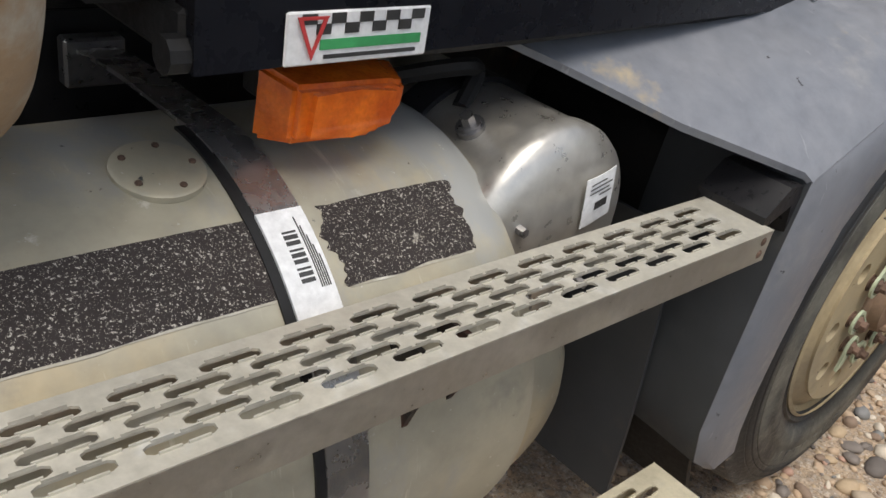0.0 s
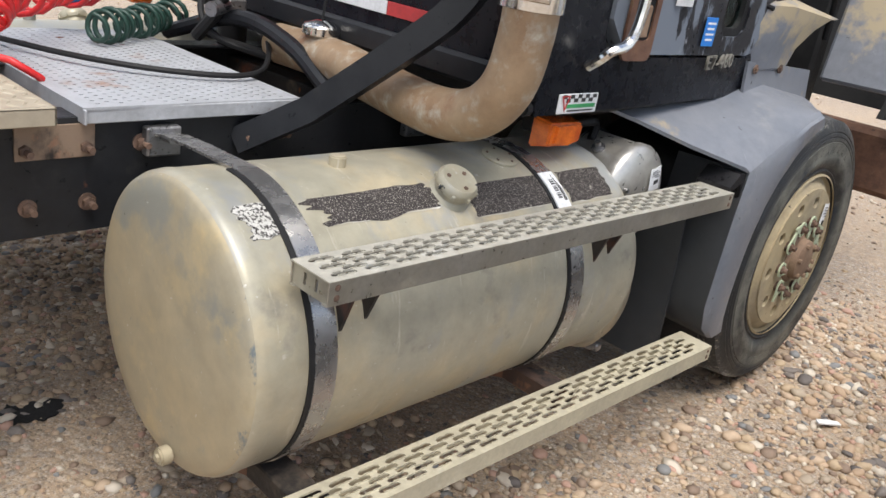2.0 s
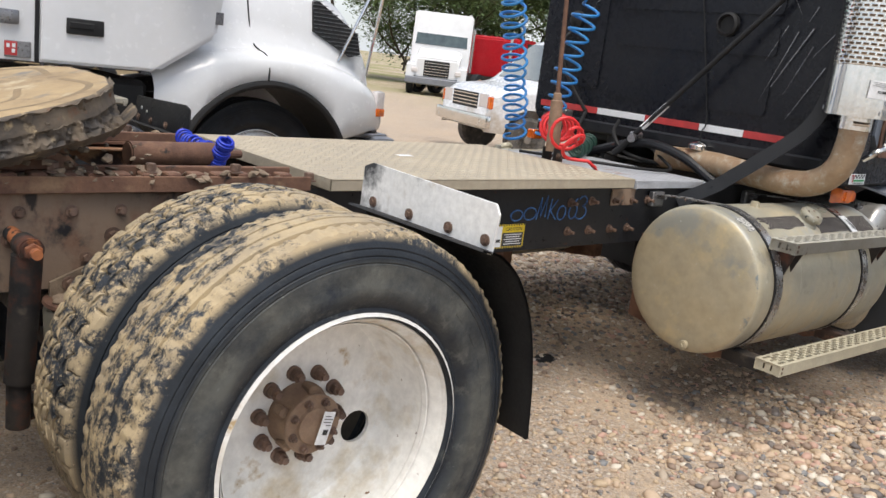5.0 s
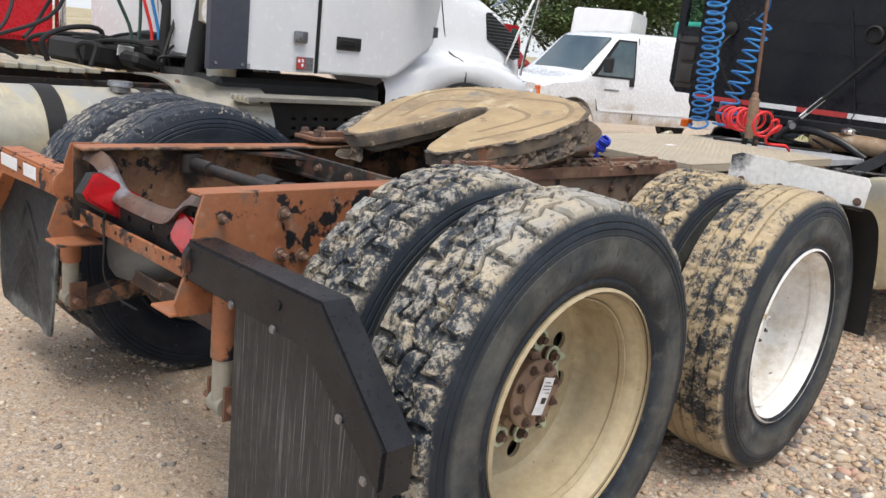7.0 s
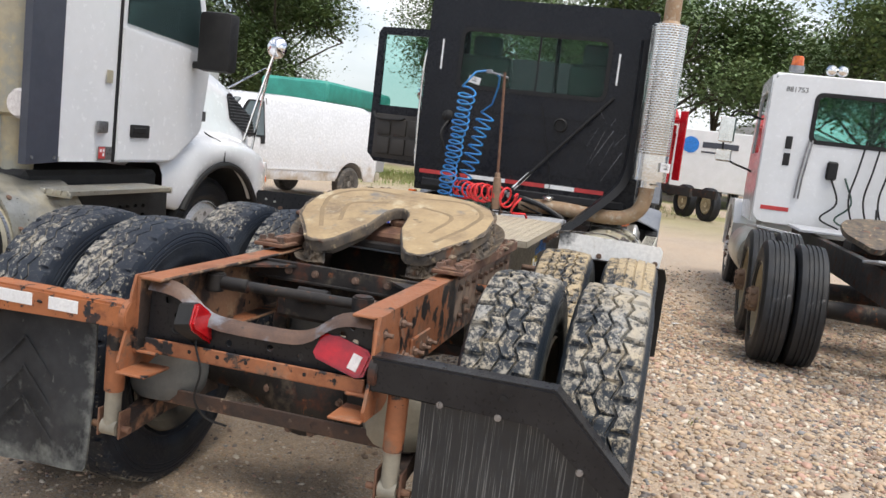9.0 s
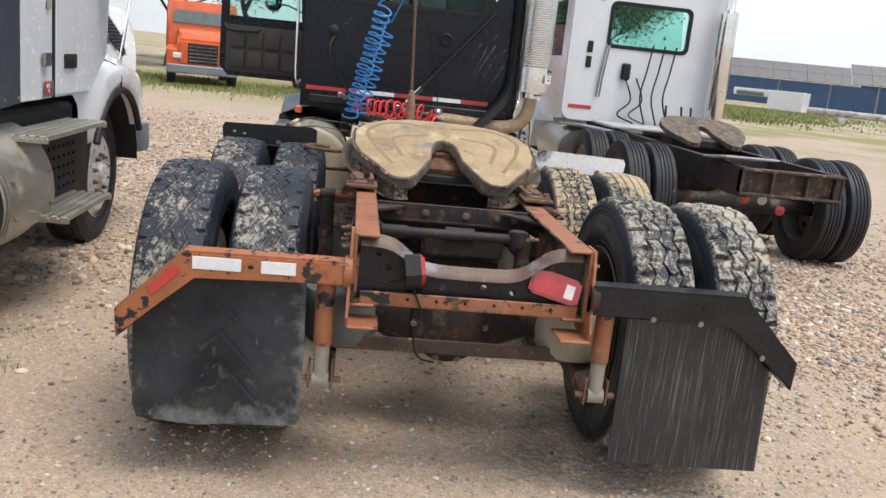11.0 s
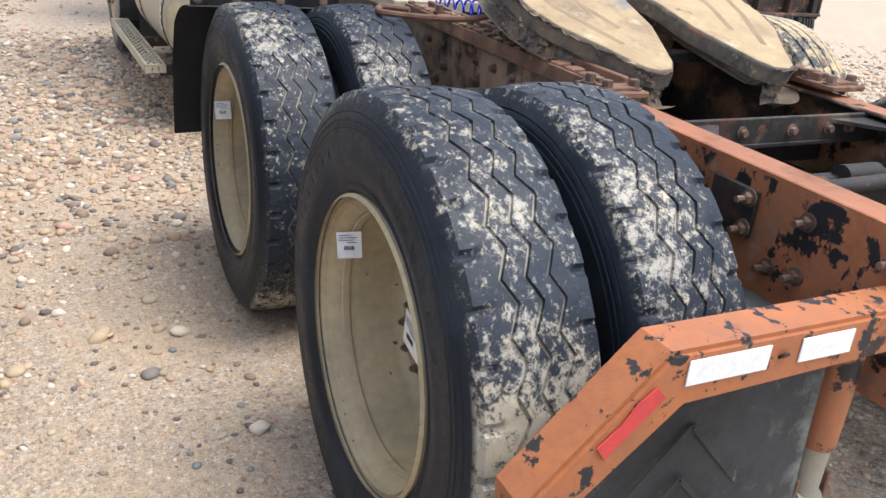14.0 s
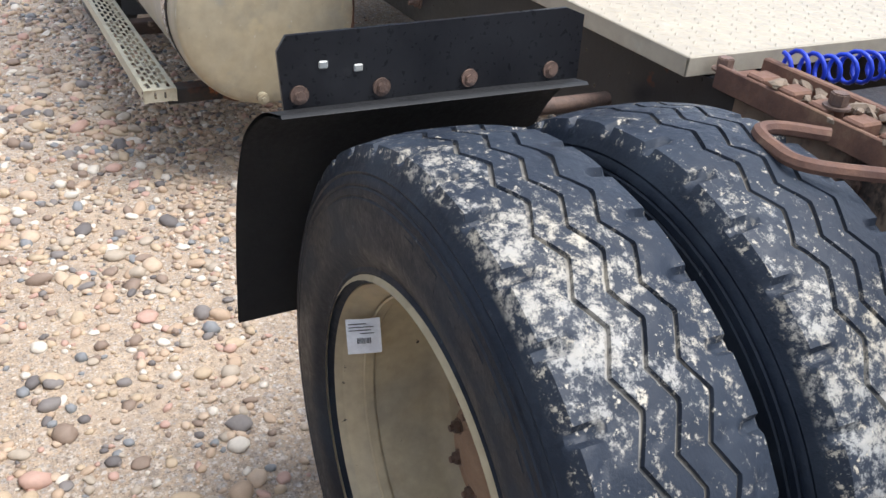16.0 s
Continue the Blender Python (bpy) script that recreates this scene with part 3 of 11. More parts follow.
    col = mix(rng(nz(210, 3), 0.58, 0.70, 0.0, 0.8), col, (0.66, 0.56, 0.44))
    # thin dry grass in the distance
    sep = n.new("ShaderNodeSeparateXYZ")
    l.new(co.outputs["Object"], sep.inputs[0])
    gm = n.new("ShaderNodeMath")
    gm.operation = "MULTIPLY"
    l.new(rng(sep.outputs[0], 15, 27), gm.inputs[0])
    l.new(rng(nz(0.16, 6), 0.44, 0.58), gm.inputs[1])
    col = mix(gm.outputs[0], col, (0.24, 0.235, 0.09))
    l.new(col, b.inputs["Base Color"])
    b.inputs["Roughness"].default_value = 0.92
    bp = n.new("ShaderNodeBump")
    bp.inputs["Strength"].default_value, bp.inputs["Distance"].default_value = 0.7, 0.012
    hs = n.new("ShaderNodeMath")
    hs.operation = "MULTIPLY_ADD"
    hs.inputs[1].default_value = 0.9
    l.new(nz(75, 8, 0.7), hs.inputs[0])
    l.new(some.outputs[0], hs.inputs[2])
    l.new(hs.outputs[0], bp.inputs["Height"])
    l.new(bp.outputs[0], b.inputs["Normal"])
    return m


M["ground"] = ground_material()


def stone_material():
    m = surf("river_stones", (0.4, 0.33, 0.26), (0.3, 0.26, 0.22), 25, 0.7, 0, 0.2, 120)
    n, l = m.node_tree.nodes, m.node_tree.links
    b = n["Principled BSDF"]
    geo, ramp = n.new("ShaderNodeNewGeometry"), n.new("ShaderNodeValToRGB")
    e = ramp.color_ramp.elements
    ramp.color_ramp.interpolation = "CONSTANT"
    e[0].color, e[1].color = (0.52, 0.375, 0.255, 1), (0.59, 0.445, 0.315, 1)
    e[1].position = 0.16
    for p, c in ((0.3, (0.29, 0.21, 0.155, 1)), (0.42, (0.48, 0.395, 0.30, 1)), (0.55, (0.55, 0.42, 0.28, 1)), (0.66, (0.235, 0.205, 0.185, 1)),
                 (0.72, (0.55, 0.35, 0.27, 1)), (0.80, (0.26, 0.262, 0.262, 1)), (0.84, (0.72, 0.64, 0.53, 1)), (0.95, (0.16, 0.14, 0.13, 1))):
        e.new(p).color = c
    l.new(geo.outputs["Random Per Island"], ramp.inputs[0])
    mx = n.new("ShaderNodeMix")
    mx.data_type, mx.blend_type = "RGBA", "MULTIPLY"
    mx.inputs[0].default_value = 0.25
    tn = n.new("ShaderNodeTexNoise")
    tn.inputs["Scale"].default_value = 70
    co = n.new("ShaderNodeTexCoord")
    l.new(co.outputs["Object"], tn.inputs[0])
    l.new(ramp.outputs[0], mx.inputs[6])
    l.new(tn.outputs[0], mx.inputs[7])
    l.new(mx.outputs[2], b.inputs["Base Color"])
    return m


M["stone"] = stone_material()


# ---------------------------------------------------------------- mesh helpers
def finish(name, bm, material, angle=35):
    me = bpy.data.meshes.new(name)
    bmesh.ops.recalc_face_normals(bm, faces=bm.faces)
    bm.to_mesh(me)
    bm.free()
    me.polygons.foreach_set("use_smooth", [True] * len(me.polygons))
    me.set_sharp_from_angle(angle=radians(angle))
    for m in (material if isinstance(material, (list, tuple)) else [material]):
        me.materials.append(m)
    return me


def part(name, bm, material, parent, label="", angle=35, at=None):
    """One mesh object under a thing or a part; its mesh is in the coordinates of the thing's root unless at is given."""
    ob = new(name, finish(name, bm, material, angle))
    ob.parent = parent
    if at is not None:
        ob.matrix_basis = at
    return tagged(ob, label)


def share(ob, at, parent):
    o = new(ob.name, ob.data)
    o.parent = parent
    o.matrix_basis = at
    return o


def thing(name, label, category, at=None, group="", kind=""):
    ob = new(name)
    ob.empty_display_size = 0.2
    if at is not None:
        ob.matrix_basis = at
    return tagged(ob, label, category, group, kind)


def box(bm, c, s, bevel=0.0, rot=None, seg=1):
    m = Matrix.Translation(c) @ (rot.to_matrix().to_4x4() if rot else Matrix()) @ Matrix.Diagonal((*s, 1))
    r = bmesh.ops.create_cube(bm, size=1.0, matrix=m)
    if bevel:
        vs = set(r["verts"])
        es = [e for e in bm.edges if e.verts[0] in vs and e.verts[1] in vs]
        bmesh.ops.bevel(bm, geom=es, offset=bevel, segments=seg, affect="EDGES", profile=0.6, clamp_overlap=True)
    return bm


def turn(a):
    return Euler([radians(v) for v in a])


def cyl(bm, p0, p1, r, seg=20, r2=None, bevel=0.0):
    p0, p1 = Vector(p0), Vector(p1)
    d = p1 - p0
    m = Matrix.Translation((p0 + p1) / 2) @ d.to_track_quat("Z", "Y").to_matrix().to_4x4()
    g = bmesh.ops.create_cone(bm, cap_ends=True, segments=seg, radius1=r, radius2=r if r2 is None else r2, depth=d.length, matrix=m)
    if bevel:
        vs = set(g["verts"])
        es = [e for e in bm.edges if e.verts[0] in vs and e.verts[1] in vs and len([f for f in e.link_faces if len(f.verts) > 4]) == 1]
        bmesh.ops.bevel(bm, geom=es, offset=bevel, segments=2, affect="EDGES", clamp_overlap=True)
    return bm


def grid(bm, rows, closed_u=False, closed_v=False):
    """Skins rows of points."""
    vs = [[bm.verts.new(p) for p in row] for row in rows]
    nu, nv = len(vs), len(vs[0])
    for i in range(nu if closed_u else nu - 1):
        for j in range(nv if closed_v else nv - 1):
            a, b, c, d = vs[i][j], vs[(i + 1) % nu][j], vs[(i + 1) % nu][(j + 1) % nv], vs[i][(j + 1) % nv]
            try:
                bm.faces.new((a, b, c, d))
            except ValueError:
                pass
    return vs


def revolve(bm, prof, seg=48, axis="y", c=(0, 0, 0), caps=True):
    """prof: (radius, height along the axis)."""
    rows = []
    for r, h in prof:
        row = []
        for k in range(seg):
            a = 2 * math.pi * k / seg
            u, v = r * math.cos(a), r * math.sin(a)
            p = {"x": (h, u, v), "y": (u, h, v), "z": (u, v, h)}[axis]
            row.append((p[0] + c[0], p[1] + c[1], p[2] + c[2]))
        rows.append(row)
    vs = grid(bm, rows, closed_v=True)
    if caps:
        for row in (vs[0], vs[-1]):
            bm.faces.new(row)
    return bm


def smooth_path(pts, n=8):
    """A Catmull-Rom line through the points."""
    P = [Vector(p) for p in pts]
    P = [P[0] * 2 - P[1]] + P + [P[-1] * 2 - P[-2]]
    out = []
    for i in range(1, len(P) - 2):
        a, b, c, d = P[i - 1:i + 3]
        for k in range(n):
            t = k / n
            out.append(0.5 * (2 * b + (c - a) * t + (2 * a - 5 * b + 4 * c - d) * t * t + (3 * b - a - 3 * c + d) * t ** 3))
    out.append(P[-2])
    return out


def tube(bm, pts, r, seg=8, caps=True):
    """r: one radius, or one for each point."""
    pts = [Vector(p) for p in pts]
    rows, up = [], None
    for i, p in enumerate(pts):
        d = (pts[min(i + 1, len(pts) - 1)] - pts[max(i - 1, 0)]).normalized()
        if up is None:
            up = d.orthogonal().normalized()
        up = (up - d * up.dot(d)).normalized()
        side = d.cross(up)
        q = r[i] if isinstance(r, (list, tuple)) else r
        rows.append([p + (up * math.cos(2 * math.pi * k / seg) + side * math.sin(2 * math.pi * k / seg)) * q for k in range(seg)])
    vs = grid(bm, rows, closed_v=True)
    if caps:
        bm.faces.new(vs[0])
        bm.faces.new(vs[-1])
    return bm


def prism(bm, poly, t, m=None, holes=(), bevel=0.0):
    """A plate: the outline poly in x, y with holes, from z = 0 to z = t, placed by m."""
    m = m or Matrix()
    edges, all_v = [], []
    for loop in (poly, *holes):
        vs = [bm.verts.new((x, y, 0)) for x, y in loop]
        all_v += vs
        edges += [bm.edges.new((vs[i], vs[(i + 1) % len(vs)])) for i in range(len(vs))]
    if holes:
        fs = [f for f in bmesh.ops.triangle_fill(bm, use_beauty=True, use_dissolve=False, edges=edges)["geom"] if isinstance(f, bmesh.types.BMFace)]
    else:
        fs = [bm.faces.new(all_v)]
    ex = bmesh.ops.extrude_face_region(bm, geom=fs)["geom"]
    top = [v for v in ex if isinstance(v, bmesh.types.BMVert)]
    for v in top:
        v.co.z = t
    for v in all_v + top:
        v.co = m @ v.co
    return bm


def ring(r, n=16, c=(0, 0)):
    return [(c[0] + r * math.cos(2 * math.pi * k / n), c[1] + r * math.sin(2 * math.pi * k / n)) for k in range(n)]


def slot(cx, cy, lx, w, n=4):
    h, r = lx / 2 - w / 2, w / 2
    a = [(cx + h + r * math.cos(t), cy + r * math.sin(t)) for t in [(-0.5 + k / n) * math.pi for k in range(n + 1)]]
    b = [(cx - h + r * math.cos(t), cy + r * math.sin(t)) for t in [(0.5 + k / n) * math.pi for k in range(n + 1)]]
    return a + b


XZ = Matrix(((1, 0, 0, 0), (0, 0, -1, 0), (0, 1, 0, 0), (0, 0, 0, 1)))   # outline in x, z; thickness towards -y
YZ = Matrix(((0, 0, 1, 0), (1, 0, 0, 0), (0, 1, 0, 0), (0, 0, 0, 1)))    # outline in y, z; thickness towards +x


def text(name, body, size, material, parent, m, label="", depth=0.001):
    """Raised lettering in the built-in font, as a mesh."""
    cu = bpy.data.curves.new(name, "FONT")
    cu.body, cu.size, cu.extrude, cu.align_x, cu.resolution_u = body, size, depth, "CENTER", 2
    tmp = bpy.data.objects.new(name, cu)
    me = bpy.data.meshes.new_from_object(tmp)
    bpy.data.objects.remove(tmp)
    me.materials.clear()
    me.materials.append(material)
    ob = new(name, me)
    ob.parent = parent
    ob.matrix_basis = m
    return tagged(ob, label)


# ---------------------------------------------------------------- ground
def ground_height(x, y):
    return -0.05 * min(1.0, max(0.0, (x - 4.2) / 1.5)) * min(1.0, max(0.0, (9 - x) / 2)) + 0.02 * (noise.noise((x * 0.35, y * 0.35, 0.3))) * min(1.0, max(0.0, (abs(x - 2) + abs(y)) / 3 - 1)) - 0.004


def build_ground():
    bm = bmesh.new()
    xs = [-900, -300, -100, -40, -20, -12] + [-8 + 0.4 * k for k in range(56)] + [15, 18, 22, 28, 36, 50, 80, 140, 300, 900, 2500]
    ys = [-2500, -900, -300, -140, -80, -50, -30, -20, -14] + [-10 + 0.4 * k for k in range(51)] + [11, 13, 16, 20, 30, 60, 140, 300, 900, 2500]
    grid(bm, [[(x, y, ground_height(x, y)) for y in ys] for x in xs])
    ob = new("ground", finish("ground", bm, M["ground"], 60))
    tagged(ob, "sandy dirt yard strewn with river gravel", "ground", kind="structure")


def stones(name, count, area, size, seed, dens, label, sink=0.35, fine=1):
    """Many rounded pebbles in one mesh; dens: how likely a place holds one."""
    rg = np.random.RandomState(seed)
    base = bmesh.new()
    bmesh.ops.create_icosphere(base, subdivisions=fine, radius=1.0)
    bv = np.array([v.co[:] for v in base.verts])
    bf = np.array([[v.index for v in f.verts] for f in base.faces])
    base.free()
    x0, x1, y0, y1 = area
    P = []
    while len(P) < count:
        x, y = rg.uniform(x0, x1), rg.uniform(y0, y1)
        if rg.rand() < dens(x, y):
            P.append((x, y))
    P = np.array(P)
    k = len(P)
    s = size[0] * (size[1] / size[0]) ** (rg.rand(k) ** 1.9)
    sc = np.stack([s * rg.uniform(0.8, 1.5, k), s * rg.uniform(0.7, 1.1, k), s * rg.uniform(0.4, 0.75, k)], 1)
    a = rg.uniform(0, 2 * np.pi, k)
    tilt = rg.uniform(-0.35, 0.35, k)
    v = bv[None] * sc[:, None] * (1 + (0.16 if fine == 1 else 0.07) * rg.randn(k, len(bv), 1))
    vx, vz = v[..., 0] * np.cos(tilt)[:, None] - v[..., 2] * np.sin(tilt)[:, None], v[..., 0] * np.sin(tilt)[:, None] + v[..., 2] * np.cos(tilt)[:, None]
    wx = vx * np.cos(a)[:, None] - v[..., 1] * np.sin(a)[:, None] + P[:, 0:1]
    wy = vx * np.sin(a)[:, None] + v[..., 1] * np.cos(a)[:, None] + P[:, 1:2]
    h = np.array([ground_height(x, y) for x, y in P])
    wz = vz + h[:, None] + (sc[:, 2] * (1 - 2 * sink))[:, None]
    allv = np.stack([wx, wy, wz], -1).reshape(-1, 3)
    allf = (bf[None] + (np.arange(k) * len(bv))[:, None, None]).reshape(-1, 3)
    me = bpy.data.meshes.new(name)
    me.from_pydata(allv.tolist(), [], allf.tolist())
    me.polygons.foreach_set("use_smooth", [True] * len(me.polygons))
    me.materials.append(M["stone"])
    return tagged(new(name, me), label, "gravel", kind="stuff")


def patchy(x, y):
    return min(1.0, max(0.0, (noise.noise((x * 0.6 + 3, y * 0.6, 0.0)) + noise.noise((x * 1.7, y * 1.7 + 5, 2.0)) * 0.5) * 0.9 + 0.42))


def heavy(x, y):
    d = patchy(x, y)
    near_rear = math.hypot(x + 1.2, (y - 0.3) * 0.6)
    d *= min(1.0, 0.10 + max(0.0, near_rear - 1.2) * 0.35)
    if 1.2 < y < 2.5 and x < 1.6:
        d *= 0.35
    return d


build_ground()

# ---------------------------------------------------------------- the truck
truck = thing("semi_truck", "black day-cab semi truck with a rusting orange rear frame", "truck")
RAIL_Y, RAIL_TOP, RAIL_BOT = 0.43, 0.985, 0.72


def bolt_mesh(r=0.014, h=0.022, stud=0.0):
    bm = bmesh.new()
    cyl(bm, (0, 0, 0), (0, 0, 0.004), r * 1.45, 14)
    cyl(bm, (0, 0, 0.004), (0, 0, h), r, 6, bevel=0.002)
    if stud:
        cyl(bm, (0, 0, h), (0, 0, h + stud), r * 0.55, 8)
    return finish("bolt", bm, M["bolt"])


BOLT, BIG_BOLT, STUD, FLAT = bolt_mesh(0.0115, 0.018), bolt_mesh(0.016, 0.026), bolt_mesh(0.014, 0.020, 0.020), bolt_mesh(0.011, 0.009)


def bolt(parent, p, direction, mesh=None, name="bolt"):
    o = new(name, mesh or BOLT)
    o.parent = parent
    o.matrix_basis = Matrix.Translation(p) @ Vector(direction).to_track_quat("Z", "Y").to_matrix().to_4x4()
    return o


def build_rail(s):
    """C-section frame rail, open towards the middle; s: -1 right, +1 left."""
    rear = bmesh.new()
    front = bmesh.new()
    for bm, x0, x1 in ((rear, -0.65, 1.62), (front, 1.62, 7.4)):
        t = 0.012
        box(bm, ((x0 + x1) / 2, s * (RAIL_Y - t / 2), (RAIL_TOP + RAIL_BOT) / 2), (x1 - x0, t, RAIL_TOP - RAIL_BOT))
        box(bm, ((x0 + x1) / 2, s * (RAIL_Y - 0.045), RAIL_TOP - t / 2 + 0.001), (x1 - x0, 0.088, t), 0.004)
        box(bm, ((x0 + x1) / 2, s * (RAIL_Y - 0.045), RAIL_BOT + t / 2 - 0.001), (x1 - x0, 0.088, t), 0.004)
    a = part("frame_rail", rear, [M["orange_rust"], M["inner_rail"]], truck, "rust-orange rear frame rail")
    # inner faces and undersides take the darker, blotched material
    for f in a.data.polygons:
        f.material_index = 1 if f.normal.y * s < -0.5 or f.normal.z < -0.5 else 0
    b = part("frame_rail", front, M["black"], truck, "black frame rail")
    # flared rear end with a turned-in foot
    bm = bmesh.new()
    prof = [(x + 0.05, z) for x, z in ((-0.70, RAIL_TOP + 0.004), (-0.60, RAIL_TOP + 0.004), (-0.54, 0.76), (-0.50, 0.70), (-0.60, 0.66), (-0.76, 0.665), (-0.775, 0.70), (-0.74, 0.80), (-0.72, 0.93))]
    prism(bm, prof, 0.010, Matrix.Translation((0, s * RAIL_Y + (0.012 if s > 0 else 0.0), 0)) @ XZ)
    box(bm, (-0.66, s * (RAIL_Y - 0.05), 0.668), (0.15, 0.11, 0.010), 0.003)
    part("rail_end_plate", bm, M["orange_rust"], truck)
    return a, b


rails = {s: build_rail(s) for s in (-1, 1)}

# rows of bolts on the rails
for s in (-1, 1):
    R, F = rails[s]
    for x, z in ((-0.60, 0.922), (-0.40, 0.922), (-0.405, 0.804), (-0.33, 0.792), (-0.50, 0.80)):
        bolt(R, (x, s * RAIL_Y, z), (0, s, 0), STUD)
    for k in range(9):
        bolt(R, (0.42 + 0.13 * k, s * RAIL_Y, 0.93), (0, s, 0))
        if k % 2:
            bolt(R, (0.40 + 0.13 * k, s * RAIL_Y, 0.86), (0, s, 0), BIG_BOLT)
        bolt(R, (0.46 + 0.13 * k, s * RAIL_Y, 0.80), (0, s, 0))
    for k, x in enumerate((2.98, 3.12, 3.27, 3.40, 3.53, 3.80, 3.92)):
        bolt(F, (x, s * RAIL_Y, 0.92 if k else 0.915), (0, s, 0), STUD)
        if k < 4:
            bolt(F, (x + 0.005, s * RAIL_Y, 0.79), (0, s, 0), STUD)

# angle plates bolted through the left rail, spare patches
bm = bmesh.new()
box(bm, (-0.20, RAIL_Y + 0.006, 0.885), (0.14, 0.010, 0.11), 0.004)
angle_plate = part("gusset_plate", bm, M["black_plate"], truck)
for dx, dz in ((-0.05, 0.035), (0.05, -0.035), (-0.05, -0.035)):
    bolt(angle_plate, (-0.20 + dx, RAIL_Y + 0.011, 0.885 + dz), (0, 1, 0), STUD)
bm = bmesh.new()
box(bm, (-0.15, -RAIL_Y - 0.006, 0.79), (0.24, 0.010, 0.10), 0.004)
gp = part("gusset_plate", bm, M["orange_rust"], truck)
for dx in (-0.09, 0.0, 0.09):
    bolt(gp, (-0.15 + dx, -RAIL_Y - 0.011, 0.79), (0, -1, 0), STUD)
bm = bmesh.new()
box(bm, (3.335, -RAIL_Y - 0.004, 0.935), (0.17, 0.006, 0.075), 0.001)
part("rail_patch", bm, M["orange_rust"], truck, "patch of bare rust")

# cross members between the rails
bm = bmesh.new()
yy = [0.405 - 0.81 * k / 28 for k in range(29)]


def saddle(y):
    return 0.865 + 0.10 * (1 / (1 + math.exp(-(abs(y) - 0.235) * 34)))


for x0, x1, up in ((-0.615, -0.565, 0.003),):
    rows = [[(x0 - 0.012, y, saddle(y) - 0.026), (x0, y, saddle(y) - 0.004), (x0 + 0.012, y, saddle(y) + up), ((x0 + x1) / 2, y, saddle(y) + up + 0.012),
             (x1 - 0.008, y, saddle(y) + up), (x1, y, saddle(y) - 0.02), (x1 - 0.012, y, saddle(y) - 0.02), ((x0 + x1) / 2, y, saddle(y) + 0.002), (x0 + 0.004, y, saddle(y) - 0.026)] for y in yy]
    grid(bm, rows, closed_v=True)
part("rear_crossmember", bm, M["flange_steel"], truck, "curved rust-brown rear crossmember", 50)
bm = bmesh.new()
top = [(y, saddle(y) - 0.012) for y in yy]
holes = [ring(0.012, 10, (y, z)) for y, z in ((0.30, 0.86), (0.34, 0.91), (-0.30, 0.90), (-0.345, 0.88), (-0.33, 0.93), (0.10, 0.80), (-0.05, 0.81), (-0.16, 0.80))]
prism(bm, top + [(-0.41, 0.74), (0.41, 0.74)], 0.008, Matrix.Translation((-0.602, 0, 0)) @ YZ, holes)
part("crossmember_web", bm, M["black_clean"], truck)
bm = bmesh.new()
box(bm, (-0.63, 0, 0.752), (0.012, 0.80, 0.048), 0.003)
box(bm, (-0.605, 0, 0.730), (0.06, 0.80, 0.010), 0.003)
lower_angle = part("lower_angle_bar", bm, M["orange_rust"], truck, "rusted angle bar")
for k in range(7):
    bm = bmesh.new()
    cyl(bm, (-0.6355, 0.33 - 0.105 * k, 0.755), (-0.6368, 0.33 - 0.105 * k, 0.755), 0.007, 10)
    part("bolt_hole", bm, M["rubber_hose"], lower_angle)
bm = bmesh.new()
box(bm, (0.22, 0, 0.90), (0.20, 0.84, 0.012), 0.002)
box(bm, (0.13, 0, 0.935), (0.012, 0.84, 0.085), 0.003)
box(bm, (0.31, 0, 0.84), (0.012, 0.84, 0.13), 0.003)
cm = part("middle_crossmember", bm, M["black_plate"], truck, "grimy black crossmember with bolts")
for y in (-0.28, -0.20, -0.06, 0.12, 0.24):
    bolt(cm, (0.124, y, 0.94), (-1, 0, 0))
for s in (-1, 1):
    bm = bmesh.new()
    prism(bm, [(0.13, s * 0.41), (0.13, s * 0.20), (-0.10, s * 0.41)] if s > 0 else [(-0.10, s * 0.41), (0.13, s * 0.20), (0.13, s * 0.41)], 0.010, Matrix.Translation((0, 0, 0.955)))
    part("corner_gusset", bm, M["black_plate"], truck)
for x in (1.05, 2.3, 3.1, 4.3):
    bm = bmesh.new()
    box(bm, (x, 0, 0.84), (0.012, 0.84, 0.20), 0.003)
    box(bm, (x + 0.04, 0, 0.935), (0.08, 0.84, 0.010), 0.002)
    box(bm, (x + 0.04, 0, 0.745), (0.08, 0.84, 0.010), 0.002)
    part("crossmember", bm, M["black_plate"], truck)

# torque rod and its bracket
bm = bmesh.new()
cyl(bm, (-0.26, 0.36, 0.925), (-0.24, -0.20, 0.925), 0.020, 16)
cyl(bm, (-0.26, 0.33, 0.925), (-0.258, 0.22, 0.925), 0.026, 16, bevel=0.004)
cyl(bm, (-0.26, 0.36, 0.890), (-0.26, 0.36, 0.960), 0.038, 18, bevel=0.006)
cyl(bm, (-0.24, -0.23, 0.895), (-0.24, -0.23, 0.960), 0.040, 18, bevel=0.006)
rod = part("torque_rod", bm, M["black_plate"], truck, "black torque rod with rubber bushings")
bolt(rod, (-0.24, -0.275, 0.93), (0, -1, 0), STUD)
bm = bmesh.new()
box(bm, (-0.22, -0.26, 0.84), (0.10, 0.05, 0.20), 0.012)
box(bm, (-0.14, -0.02, 0.86), (0.06, 0.34, 0.10), 0.015)
cyl(bm, (-0.16, 0.06, 0.91), (-0.16, -0.06, 0.91), 0.03, 14)
part("rod_bracket", bm, M["black_plate"], truck)

